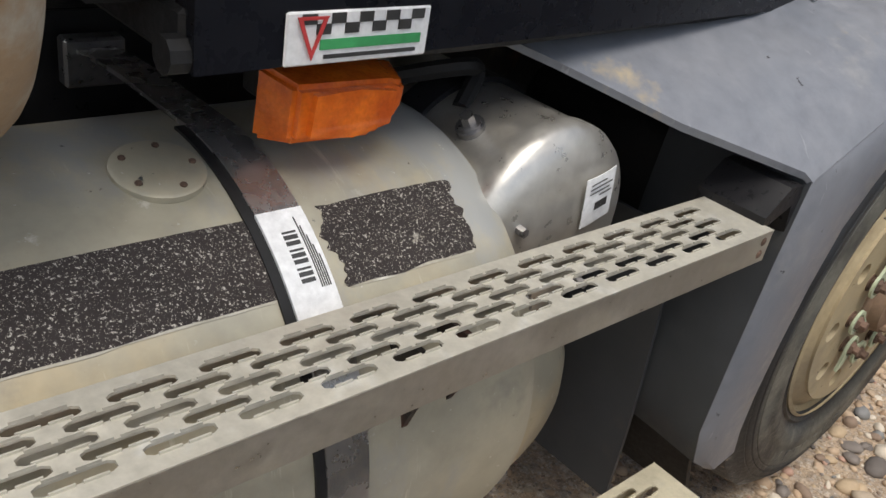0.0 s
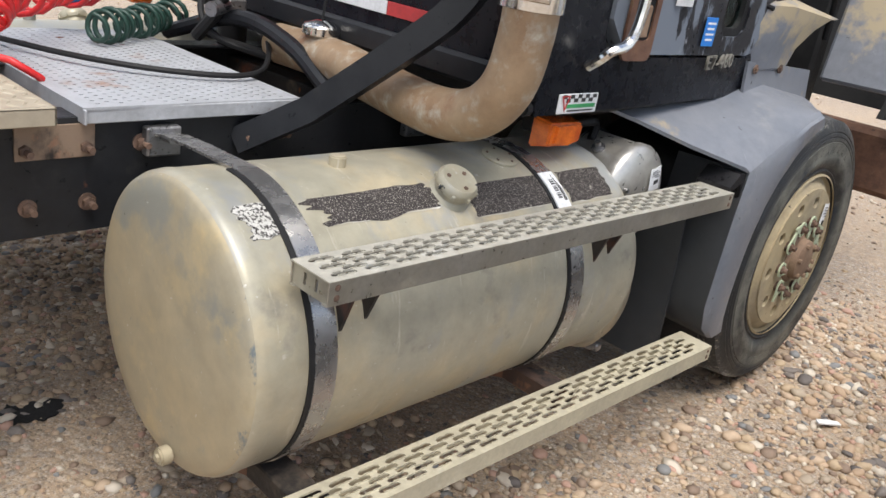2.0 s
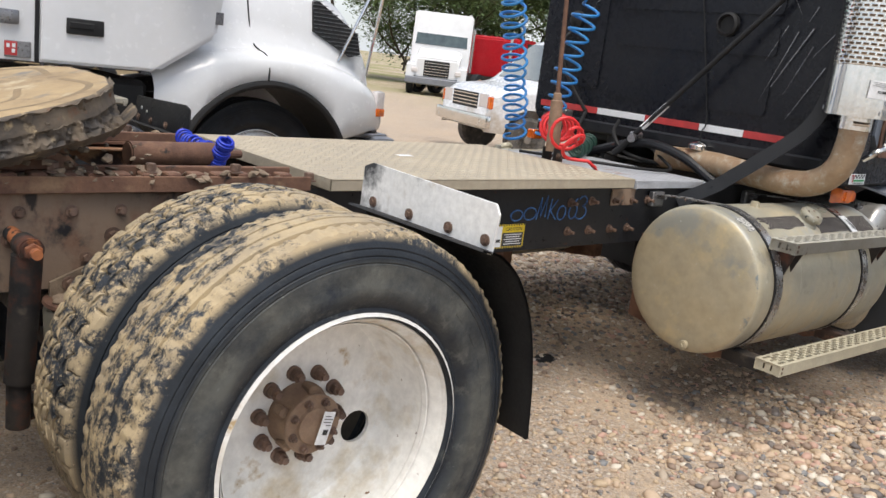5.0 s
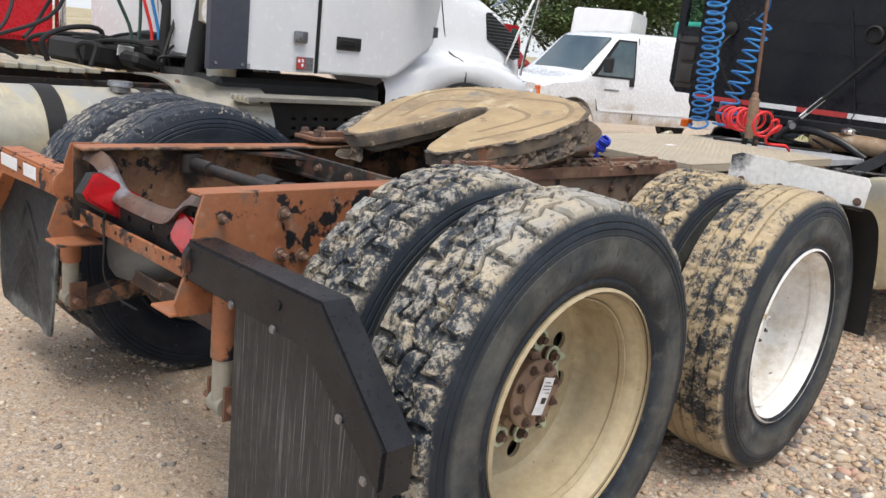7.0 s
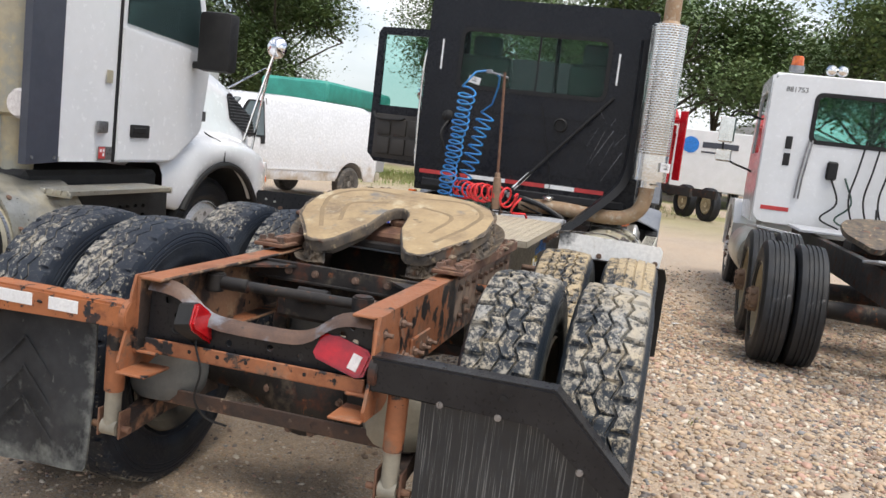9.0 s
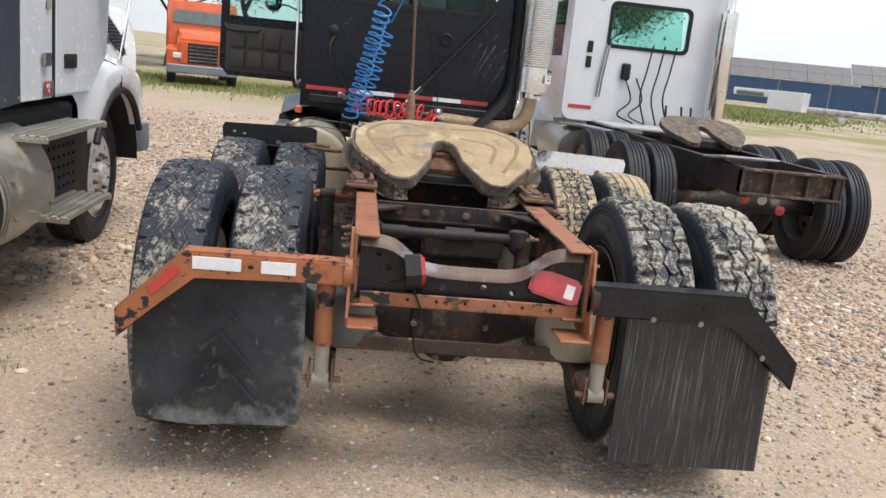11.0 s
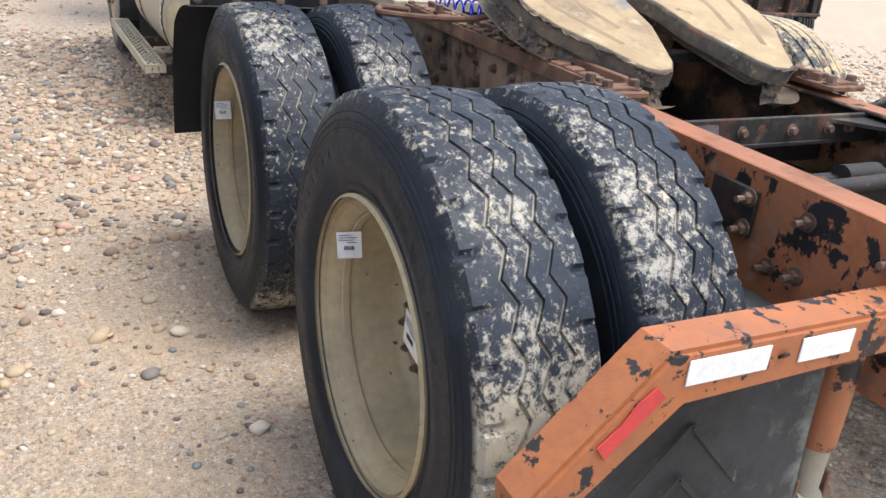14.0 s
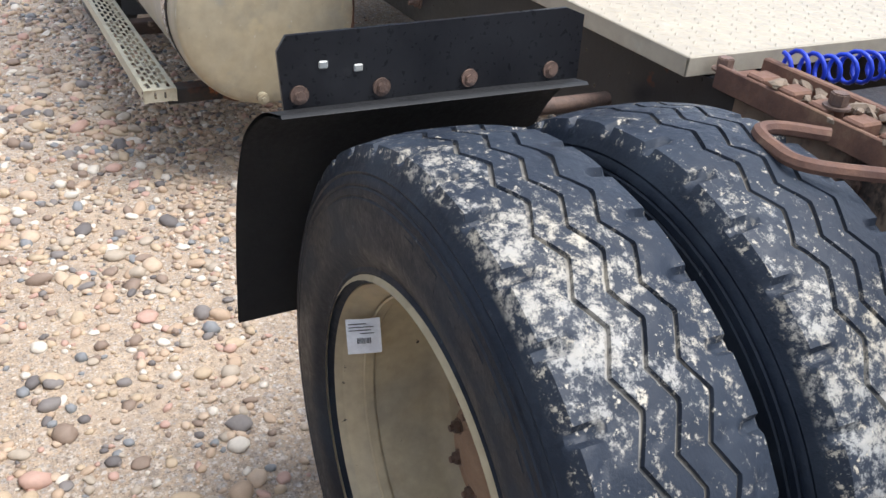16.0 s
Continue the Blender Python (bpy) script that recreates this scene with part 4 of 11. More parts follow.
# axles with their differentials
for ax in (0.0, 1.38):
    bm = bmesh.new()
    tube(bm, [(ax, -0.98, 0.51), (ax, -0.35, 0.51), (ax, -0.22, 0.51), (ax, 0, 0.51), (ax, 0.22, 0.51), (ax, 0.35, 0.51), (ax, 0.98, 0.51)], [0.065, 0.07, 0.12, 0.19, 0.12, 0.07, 0.065], 20)
    revolve(bm, [(0.10, -0.20), (0.165, -0.16), (0.19, -0.02), (0.17, 0.14), (0.09, 0.22)], 24, "x", (ax, 0, 0.52))
    axle = part("drive_axle", bm, M["black_plate"], truck, "grimy drive axle with differential")
    for k in range(10):
        a = 2 * math.pi * k / 10
        bolt(axle, (ax - 0.165, 0.15 * math.cos(a), 0.52 + 0.15 * math.sin(a)), (-1, 0, 0))

# lower beam, air springs and shock absorbers
for ax in (-0.40, 0.98):
    bm = bmesh.new()
    box(bm, (ax, 0, 0.495), (0.10, 1.06, 0.012), 0.003)
    box(bm, (ax - 0.05, 0, 0.52), (0.012, 1.06, 0.055), 0.003)
    part("suspension_beam", bm, M["grimy_rust"] if ax < 0 else M["black_plate"], truck, "rusted suspension beam")
    for s in (-1, 1):
        bm = bmesh.new()
        pr = [(0.05, 0.50), (0.118, 0.502), (0.136, 0.530), (0.143, 0.58), (0.139, 0.645), (0.146, 0.68), (0.136, 0.712), (0.06, 0.722)]
        if ax > 0:
            pr = [(0.06, 0.43), (0.100, 0.432), (0.112, 0.45), (0.118, 0.60), (0.122, 0.665), (0.118, 0.682), (0.05, 0.684)]
        sx, sy = (ax + 0.04, s * 0.465) if ax < 0 else (ax + 0.005, s * 0.475)
        revolve(bm, pr, 40, "z", (sx, sy, 0))
        spring = part("air_spring", bm, M["airbag"] if s < 0 else M["airbag_dark"], truck, "dusty pale air spring" if s < 0 else "dark grey air spring", 50)
        if ax > 0:
            bm = bmesh.new()
            revolve(bm, [(0.03, 0.684), (0.119, 0.684), (0.125, 0.690), (0.122, 0.698), (0.10, 0.702), (0.02, 0.704)], 40, "z", (sx, sy, 0))
            part("bead_plate", bm, M["rust"], spring, "rusty top plate with packed dirt")
            bm = bmesh.new()
            prism(bm, [(sx - 0.10, 0.70), (sx + 0.13, 0.70), (sx + 0.13, 0.80), (sx + 0.09, 0.81), (sx - 0.02, 0.775), (sx - 0.10, 0.74)], 0.012, Matrix.Translation((0, s * (RAIL_Y + 0.008) + 0.006, 0)) @ XZ)
            dirt = bmesh.new()
            for k in range(26):
                q = Vector((sx + 0.10 * math.cos(k * 2.4) * (k / 26) ** 0.5, sy + 0.09 * math.sin(k * 2.4) * (k / 26) ** 0.5, 0.705))
                bmesh.ops.create_icosphere(dirt, subdivisions=2, radius=0.012 + 0.010 * abs(noise.noise(q * 31)), matrix=Matrix.Translation(q) @ Matrix.Diagonal((1.4, 1.2, 0.6, 1)))
            mount = part("spring_mount", bm, M["packed_dirt"], spring, "spring mount caked with dry dirt", 30)
            tagged(part("dirt", dirt, M["packed_dirt"], spring, "loose clods of dry dirt", 30), "loose clods of dry dirt", kind="stuff")
            for dx, dz in ((-0.05, 0.735), (0.03, 0.745), (0.09, 0.77)):
                bolt(mount, (sx + dx, s * (RAIL_Y + 0.014), dz), (0, s, 0), STUD)
        bm = bmesh.new()
        prism(bm, [(ax - 0.18, 0.44), (ax - 0.02, 0.485), (ax + 0.40, 0.47), (ax + 0.42, 0.41), (ax + 0.05, 0.42), (ax - 0.17, 0.40)], 0.07, Matrix.Translation((0, s * 0.50 + 0.035, 0)) @ XZ)
        part("trailing_arm", bm, M["black_plate"] if ax > 0 else M["grimy_rust"], truck)
        bm = bmesh.new()
        if ax > 0:
            x = ax - 0.20
            cyl(bm, (x, s * 0.560, 0.52), (x + 0.012, s * 0.575, 0.86), 0.036, 24, bevel=0.004)
            cyl(bm, (x + 0.012, s * 0.535, 0.875), (x + 0.012, s * 0.612, 0.875), 0.030, 20, bevel=0.004)
            shock = part("shock_absorber", bm, M["black_plate"], truck, "grimy black shock absorber")
            bm = bmesh.new()
            cyl(bm, (x, s * 0.556, 0.40), (x, s * 0.560, 0.53), 0.029, 20)
            part("shock_body", bm, M["black_plate"], shock)
            bm = bmesh.new()
            cyl(bm, (x + 0.012, s * 0.42, 0.875), (x + 0.012, s * 0.535, 0.875), 0.020, 16)
            part("shock_pin", bm, M["bracket_orange"], shock, "orange rusted pin")
            bm = bmesh.new()
            cyl(bm, (x + 0.012, s * 0.612, 0.875), (x + 0.012, s * 0.655, 0.875), 0.013, 12)
            part("shock_stud", bm, M["bracket_orange"], shock, "orange rusted stud")
            bm = bmesh.new()
            cyl(bm, (x + 0.012, s * 0.614, 0.875), (x + 0.012, s * 0.634, 0.875), 0.021, 6, bevel=0.002)
            part("nut", bm, M["bracket_orange"], shock)
            continue
        x = ax - 0.22
        cyl(bm, (x, s * 0.515, 0.56), (x, s * 0.515, 0.80), 0.034, 20, bevel=0.004)
        shock = part("shock_absorber", bm, M["orange_rust"], truck, "rusty shock absorber")
        bm = bmesh.new()
        cyl(bm, (x, s * 0.515, 0.44), (x, s * 0.515, 0.57), 0.028, 20)
        cyl(bm, (x, s * 0.515 - 0.03, 0.43), (x, s * 0.515 + 0.03, 0.43), 0.03, 16)
        part("shock_body", bm, M["airbag"], shock)
        bm = bmesh.new()
        for d in (-0.042, 0.042):
            box(bm, (x + 0.01, s * 0.515 + d, 0.445), (0.06, 0.008, 0.10), 0.002)
        cyl(bm, (x, s * 0.515 - 0.075, 0.43), (x, s * 0.515 + 0.075, 0.43), 0.012, 10)
        part("clevis", bm, M["rust"], shock)
        bolt(shock, (x - 0.05, s * (RAIL_Y + 0.005), 0.80), (0, s, 0), STUD)


# ---------------------------------------------------------------- mudflap hangers
def hanger(s, material, label):
    """A square tube from the rail out over the flap, bent down at its end."""
    bm = bmesh.new()
    X0, X1 = -0.695, -0.605
    ztop, h, yb = (0.888, 0.085, 1.0) if s > 0 else (0.872, 0.11, 1.01)
    ye, zt, zb = (1.225, 0.665, 0.56) if s > 0 else (1.255, 0.63, 0.52)
    outline = [(0.435, ztop), (yb, ztop), (ye, zt), (ye - 0.005, zb), (yb - 0.035, ztop - h), (0.435, ztop - h)]
    if s < 0:
        outline = [(-y, z) for y, z in outline][::-1]
    prism(bm, outline, X1 - X0, Matrix.Translation((X0, 0, 0)) @ YZ)
    es = [e for e in bm.edges if abs(e.verts[0].co.x - e.verts[1].co.x) < 0.01]
    bmesh.ops.bevel(bm, geom=es, offset=0.008, segments=2, affect="EDGES")
    ob = part("mudflap_hanger", bm, material, truck, label)
    bm = bmesh.new()
    cyl(bm, (-0.65, s * 0.43, ztop - h / 2), (-0.65, s * 0.46, ztop - h / 2), 0.058, 24, bevel=0.004)
    part("mounting_collar", bm, M["black_plate"] if s < 0 else M["orange_rust"], ob)
    return ob


def flap(s, material, label):
    outline = ([(0.985, 0.80), (0.585, 0.80), (0.58, 0.60), (0.578, 0.28), (0.59, 0.262), (0.80, 0.232), (0.95, 0.222), (1.10, 0.245), (1.155, 0.25), (1.17, 0.30), (1.175, 0.60)] if s > 0
               else [(-0.595, 0.78), (-0.99, 0.78), (-1.18, 0.56), (-1.195, 0.16), (-0.60, 0.165)])
    bm = bmesh.new()
    es = [bm.verts.new((0, y, z)) for y, z in outline]
    f = bm.faces.new(es)
    bmesh.ops.triangulate(bm, faces=[f])
    bmesh.ops.subdivide_edges(bm, edges=bm.edges[:], cuts=4, use_grid_fill=True)
    for v in bm.verts:
        d = 0.80 - v.co.z
        v.co.x = -0.640 + (0.020 * math.sin(v.co.y * 7 + 1) + 0.012 * math.sin(v.co.y * 13 + d * 6)) * d * (1.6 if s > 0 else 0.35)
    ex = bmesh.ops.extrude_face_region(bm, geom=bm.faces[:])["geom"]
    for v in ex:
        if isinstance(v, bmesh.types.BMVert):
            v.co.x += 0.009
    return part("mudflap", bm, material, truck, label, 50)


left_hanger = hanger(1, M["bracket_orange"], "chipped orange steel mudflap hanger")
right_hanger = hanger(-1, M["black_clean"], "glossy black steel mudflap hanger")
left_flap = flap(1, M["flap"], "worn grey-black rubber mudflap, curled at the bottom")
for k in range(3):
    bm = bmesh.new()
    for e in (-1, 1):
        m_ = Matrix.Translation((-0.6445, 0.875, 0.70 - 0.11 * k)) @ Matrix.Rotation(radians(-48 * e), 4, "X")
        bmesh.ops.create_cube(bm, size=1.0, matrix=m_ @ Matrix.Translation((0.0, e * 0.11, 0)) @ Matrix.Diagonal((0.0012, 0.22, 0.010, 1)))
    part("moulded_chevron", bm, M["flap"], left_flap)


def streaked_flap():
    m = surf("streaked_plastic_flap", (0.014, 0.016, 0.019), (0.026, 0.028, 0.031), 4, 0.5, 0, 0.2, 70)
    n, l = m.node_tree.nodes, m.node_tree.links
    b = n["Principled BSDF"]
    old = b.inputs["Base Color"].links[0].from_socket
    co, mp, nz, rg, mx = (n.new(k) for k in ("ShaderNodeTexCoord", "ShaderNodeMapping", "ShaderNodeTexNoise", "ShaderNodeMapRange", "ShaderNodeMix"))
    mp.inputs["Scale"].default_value = (1, 90, 1.1)
    nz.inputs["Scale"].default_value, nz.inputs["Detail"].default_value = 4, 7
    rg.inputs[1].default_value, rg.inputs[2].default_value, rg.inputs[4].default_value = 0.57, 0.72, 0.75
    mx.data_type = "RGBA"
    mx.inputs[7].default_value = (0.25, 0.255, 0.25, 1)
    l.new(co.outputs["Object"], mp.inputs[0])
    l.new(mp.outputs[0], nz.inputs[0])
    l.new(nz.outputs[0], rg.inputs[0])
    l.new(rg.outputs[0], mx.inputs[0])
    l.new(old, mx.inputs[6])
    l.new(mx.outputs[2], b.inputs["Base Color"])
    return m


flap(-1, streaked_flap(), "black ribbed mudflap with pale rain streaks")
for y, z in ((-0.668, 0.764), (-0.849, 0.760), (-1.108, 0.645), (-1.202, 0.545)):
    bm = bmesh.new()
    cyl(bm, (-0.702, y, z), (-0.695, y, z), 0.011, 12, bevel=0.002)
    part("rivet", bm, M["steel"], right_hanger)
bm = bmesh.new()
cyl(bm, (-0.6955, -0.86, 0.82), (-0.6990, -0.86, 0.82), 0.012, 12)
part("bolt_hole", bm, M["rubber_hose"], right_hanger)
for y0, y1 in ((0.970, 0.807), (0.740, 0.622)):
    bm = bmesh.new()
    box(bm, (-0.697, (y0 + y1) / 2, 0.850), (0.003, y0 - y1, 0.044), 0.0008)
    part("reflector_strip", bm, M["paper"], left_hanger, "white reflective strip")
bm = bmesh.new()
cyl(bm, (-0.6952, 0.775, 0.848), (-0.6985, 0.775, 0.845), 0.010, 12)
part("bolt_hole", bm, M["rubber_hose"], left_hanger)
bm = bmesh.new()
d = Vector((0, 0.225, -0.223)).normalized()
c = Vector((-0.697, 1.055, 0.79))
prism(bm, [(-0.055, -0.016), (0.075, -0.014), (0.07, 0.014), (0.02, 0.010), (-0.02, 0.017), (-0.055, 0.012)], 0.003,
      Matrix.Translation(c) @ Matrix(((0, 0, -1, 0), (d.y, -d.z, 0, 0), (d.z, d.y, 0, 0), (0, 0, 0, 1))))
part("red_reflector_strip", bm, M["red_ink"], left_hanger, "torn red reflective strip")


# ---------------------------------------------------------------- tail lamps
def tail_lamp(m, label):
    lo = [(-0.095, -0.036), (-0.075, -0.05), (0.075, -0.05), (0.10, -0.035), (0.10, 0.035), (0.075, 0.05), (-0.075, 0.05), (-0.095, 0.036)]
    bm = bmesh.new()
    prism(bm, lo, 0.055, Matrix.Translation((0, 0, -0.055)))
    ob = part("tail_lamp", bm, M["plastic"], truck, label, at=m)
    bm = bmesh.new()
    prism(bm, [(x * 0.98, y * 0.97) for x, y in lo], 0.014)
    top = [e for e in bm.edges if e.verts[0].co.z > 0.01 and e.verts[1].co.z > 0.01]
    bmesh.ops.bevel(bm, geom=top, offset=0.008, segments=2, affect="EDGES")
    part("red_lens", bm, M["red_lens"], ob)
    bm = bmesh.new()
    box(bm, (0.055, -0.004, 0.0145), (0.034, 0.052, 0.004), 0.001)
    part("clear_lens", bm, M["clear_lens"], ob)
    return ob


tail_lamp(Matrix.Translation((-0.615, -0.31, 0.838)) @ Matrix(((0, 0, -1, 0), (-1, 0, 0, 0), (0, 1, 0, 0), (0, 0, 0, 1))) @ pose(0, 0, 0, -18, -6, -14), "black tail lamp with a red lens, bolted askew")
tail_lamp(Matrix.Translation((-0.615, 0.185, 0.850)) @ Matrix(((0.995, 0, -0.10, 0), (-0.10, 0, -0.995, 0), (0, 1, 0, 0), (0, 0, 0, 1))) @ pose(0, 0, 0, -10, 0, -32), "tail lamp hanging twisted on its wire")
bm = bmesh.new()
tube(bm, smooth_path([(x + 0.05, y, z) for x, y, z in ((-0.62, 0.36, 0.86), (-0.66, 0.30, 0.80), (-0.66, 0.22, 0.83), (-0.69, 0.20, 0.78), (-0.70, 0.17, 0.70), (-0.69, 0.19, 0.60), (-0.66, 0.16, 0.53), (-0.62, 0.10, 0.50))], 6), 0.004, 6)
part("dangling_wire", bm, M["rubber_hose"], truck)
bm = bmesh.new()
revolve(bm, [(0.062, 0), (0.062, 0.02), (0.045, 0.03), (0.03, 0.03)], 24, "x", (-0.585, 0.335, 0.865))
part("lamp_ring", bm, M["black_plate"], truck)


# ---------------------------------------------------------------- wheels
TREADS = {  # grooves at, their half width and depth, sideways swing, blocks round the tyre, steps round the tyre
    "zig": ((-0.046, 0.0, 0.046), 0.0042, 0.0065, 0.012, 36, 576),
    "lug": ((-0.056, 0.0, 0.056), 0.0062, 0.014, 0.012, 32, 512),
    "block": ((-0.060, -0.018, 0.022, 0.062), 0.0055, 0.012, 0.008, 44, 528),
    "rib": ((-0.068, -0.023, 0.023, 0.068), 0.005, 0.008, 0.0, 90, 360),
    "front": ((-0.06, -0.02, 0.02, 0.06), 0.009, 0.011, 0.0, 96, 240),
    "road": ((-0.06, -0.02, 0.02, 0.06), 0.009, 0.012, 0.0, 96, 240)}


def tyre_mesh(kind, material, seed=1, R=0.53):
    """A tyre round the y axis: ribbed sidewalls, and a running surface with grooves, notches and worn or caked blocks."""
    gro, gw, gd, swing, pitch, seg = TREADS[kind]
    tw = 0.113
    cols = []
    for g in gro:
        cols += [(g - gw, 0), (g - gw * 0.62, gd), (g + gw * 0.62, gd), (g + gw, 0)]
    step_ = 0.006 if kind in ("zig", "lug", "block") else 0.014
    cols += [(y, 0) for y in [-tw + 2 * tw * k / round(2 * tw / step_) for k in range(round(2 * tw / step_) + 1)] if all(abs(y - g) > gw + 0.0015 for g in gro)]
    cols.sort()
    side = [(0.316, 0.117), (0.335, 0.128), (0.342, 0.124), (0.358, 0.131), (0.364, 0.136), (0.380, 0.1388), (0.395, 0.141), (0.402, 0.1385), (0.425, 0.1405), (0.446, 0.1390), (0.4485, 0.1365), (0.452, 0.1385),
            (0.461, 0.1372), (0.4635, 0.1345), (0.467, 0.1362), (0.477, 0.1335), (0.480, 0.1305), (0.484, 0.1318), (0.494, 0.1262), (0.506, 0.1205)]
    rows = []
    for i in range(seg):
        a = 2 * math.pi * i / seg
        ca, sa = math.cos(a), math.sin(a)
        ph = (i / seg * pitch) % 1.0
        tri = (2 * ph / 0.55 - 1 if ph < 0.55 else 1 - 2 * (ph - 0.55) / 0.45) * swing
        row = [(r, -y) for r, y in side]
        for y, dep in cols:
            e = abs(y) / tw
            q = abs((ph + (0.5 if y > 0 else 0.0)) % 1.0 - 0.5)
            r = R - 0.010 * e * e
            if kind == "zig":
                m_ = ((abs(y) - 0.106) / 0.022) ** 2 + (q / 0.12) ** 2
                dep = max(dep, 0.012 * math.sqrt(max(0.0, 1 - m_)))
            elif kind == "lug":
                slip = 0.13 * noise.noise((ca * 9 + seed, y * 26, sa * 9))
                cut = 0.11 if abs(y) > 0.056 else 0.075
                q2 = abs((ph + slip + (0.5 if (y > 0) == (abs(y) > 0.056) else 0.0)) % 1.0 - 0.5)
                if q2 < cut and dep == 0:
                    dep = (0.016 if abs(y) > 0.056 else 0.011) * min(1.0, (cut - q2) / 0.05)
            elif kind == "block":
                q2 = abs((ph + (0.5 if math.sin(y * 75) > 0 else 0.0)) % 1.0 - 0.5)
                if q2 < 0.09 and dep == 0:
                    dep = 0.010 * min(1.0, (0.09 - q2) / 0.04)
            elif kind == "rib" and abs(y) > 0.07 and ph < 0.3:
                dep = max(dep, 0.004)
            r -= dep + 0.0025 * noise.noise((ca * 7, y * 18, sa * 7 + seed))
            if kind == "lug":
                r += 0.013 * max(0.0, noise.noise((ca * 13 + seed, y * 20, sa * 13)) - 0.18) + 0.004 * max(0.0, noise.noise((ca * 46, y * 80, sa * 46 + seed)))
            elif kind == "zig":
                r -= 0.006 * max(0.0, noise.noise((ca * 24 + seed, y * 44, sa * 24)) - 0.30)
            w = min(1.0, max(0.0, (0.105 - abs(y)) / 0.035))
            row.append((r, y + tri * w))
        row += [(r, y) for r, y in side[::-1]]
        rows.append([(r * ca, y, r * sa) for r, y in row])
    bm = bmesh.new()
    grid(bm, rows, closed_u=True)
    # a little squash where it stands
    for v in bm.verts:
        if v.co.z < -0.48:
            v.co.z = -0.48 + (v.co.z + 0.48) * 0.62
    return finish("tyre", bm, material, 32)


def lettering(wheel_, seed, spans):
    """Raised bars on a tyre's side, in the place of its lettering. spans: (from degrees, to degrees, count)."""
    rg = random.Random(seed)
    rubber = next(o for o in wheel_.children if o.name.startswith("tyre")).data.materials[0]
    for a0, a1, n in spans:
        for k in range(n):
            a = radians(a0 + (a1 - a0) * (k + 0.5) / n)
            w = abs(a1 - a0) / n * 0.0174 * 0.43 * rg.uniform(0.4, 0.6)
            d, t = Vector((math.cos(a), 0, math.sin(a))), Vector((-math.sin(a), 0, math.cos(a)))
            bm = bmesh.new()
            box(bm, d * 0.430 + Vector((0, -0.1396, 0)), (0.026, 0.0016, w), 0.0, Matrix((d, Vector((0, 1, 0)), t)).transposed().to_euler())
            part("sidewall_mark", bm, rubber, wheel_)


def rim_disc(bm, y, r0, r1, holes, hole_r, hole_at, t, turned=0.3):
    hl = [ring(hole_r, 18, (hole_at * math.cos(2 * math.pi * k / holes + turned), hole_at * math.sin(2 * math.pi * k / holes + turned))) for k in range(holes)]
    prism(bm, ring(r1, 48), t, Matrix.Translation((0, y, 0)) @ XZ, hl + [ring(r0, 24)])


def rim_mesh(kind, material):
    bm = bmesh.new()
    if kind in ("deep", "two_hole"):      # outer wheel of a pair: a deep dish
        d = 0.102 if kind == "deep" else 0.108
        prof = [(0.327, -0.132), (0.335, -0.126), (0.334, -0.116), (0.318, -0.110), (0.300, -0.085), (0.292, -0.06), (0.287, d - 0.045), (0.279, d - 0.022), (0.262, d - 0.008), (0.268, d),
                (0.294, d - 0.024), (0.300, -0.05), (0.308, -0.085), (0.318, -0.118)]
        revolve(bm, prof, 64, "y", caps=False)
        if kind == "deep":
            rim_disc(bm, d, 0.085, 0.268, 10, 0.0275, 0.204, 0.012)
        else:
            rim_disc(bm, d, 0.085, 0.268, 2, 0.046, 0.203, 0.012, 0.05)
        revolve(bm, [(0.292, -0.072), (0.2885, -0.070), (0.2865, -0.055), (0.289, -0.050)], 64, "y", caps=False)
    elif kind == "inner":
        prof = [(0.327, -0.132), (0.335, -0.126), (0.318, -0.110), (0.292, -0.06), (0.285, 0.05), (0.30, 0.10), (0.335, 0.126), (0.327, 0.132)]
        revolve(bm, prof, 64, "y", caps=False)
        rim_disc(bm, -0.075, 0.085, 0.290, 5, 0.034, 0.208, 0.012)
    else:                   # steering wheel: the disc stands out
        prof = [(0.322, -0.130), (0.330, -0.126), (0.329, -0.116), (0.312, -0.108), (0.300, -0.112), (0.286, -0.124), (0.27, -0.132)]
        revolve(bm, prof + [(0.27, -0.12), (0.30, -0.09), (0.30, 0.11), (0.327, 0.13)], 64, "y", caps=False)
        rim_disc(bm, -0.124, 0.06, 0.275, 10, 0.024, 0.222, 0.012)
    return finish("wheel", bm, material, 32)


TYRES = {k: tyre_mesh(*v) for k, v in {"left": ("zig", M["tyre_left"], 3), "left_b": ("zig", M["tyre_clean"], 4), "lug": ("lug", M["tyre_lug"], 5), "tan": ("block", M["tyre_tan"], 6),
                                       "rib": ("rib", M["tyre_tan"], 7), "front": ("front", M["tyre_front"], 8), "road": ("road", M["tyre_road"], 9)}.items()}
RIMS = {"cream": rim_mesh("deep", M["rim_cream"]), "white": rim_mesh("two_hole", M["rim_white"]), "inner": rim_mesh("inner", M["rim_inner"]), "steer": rim_mesh("steer", M["rim_cream"]),
        "grey": rim_mesh("steer", M["rim_grey"])}


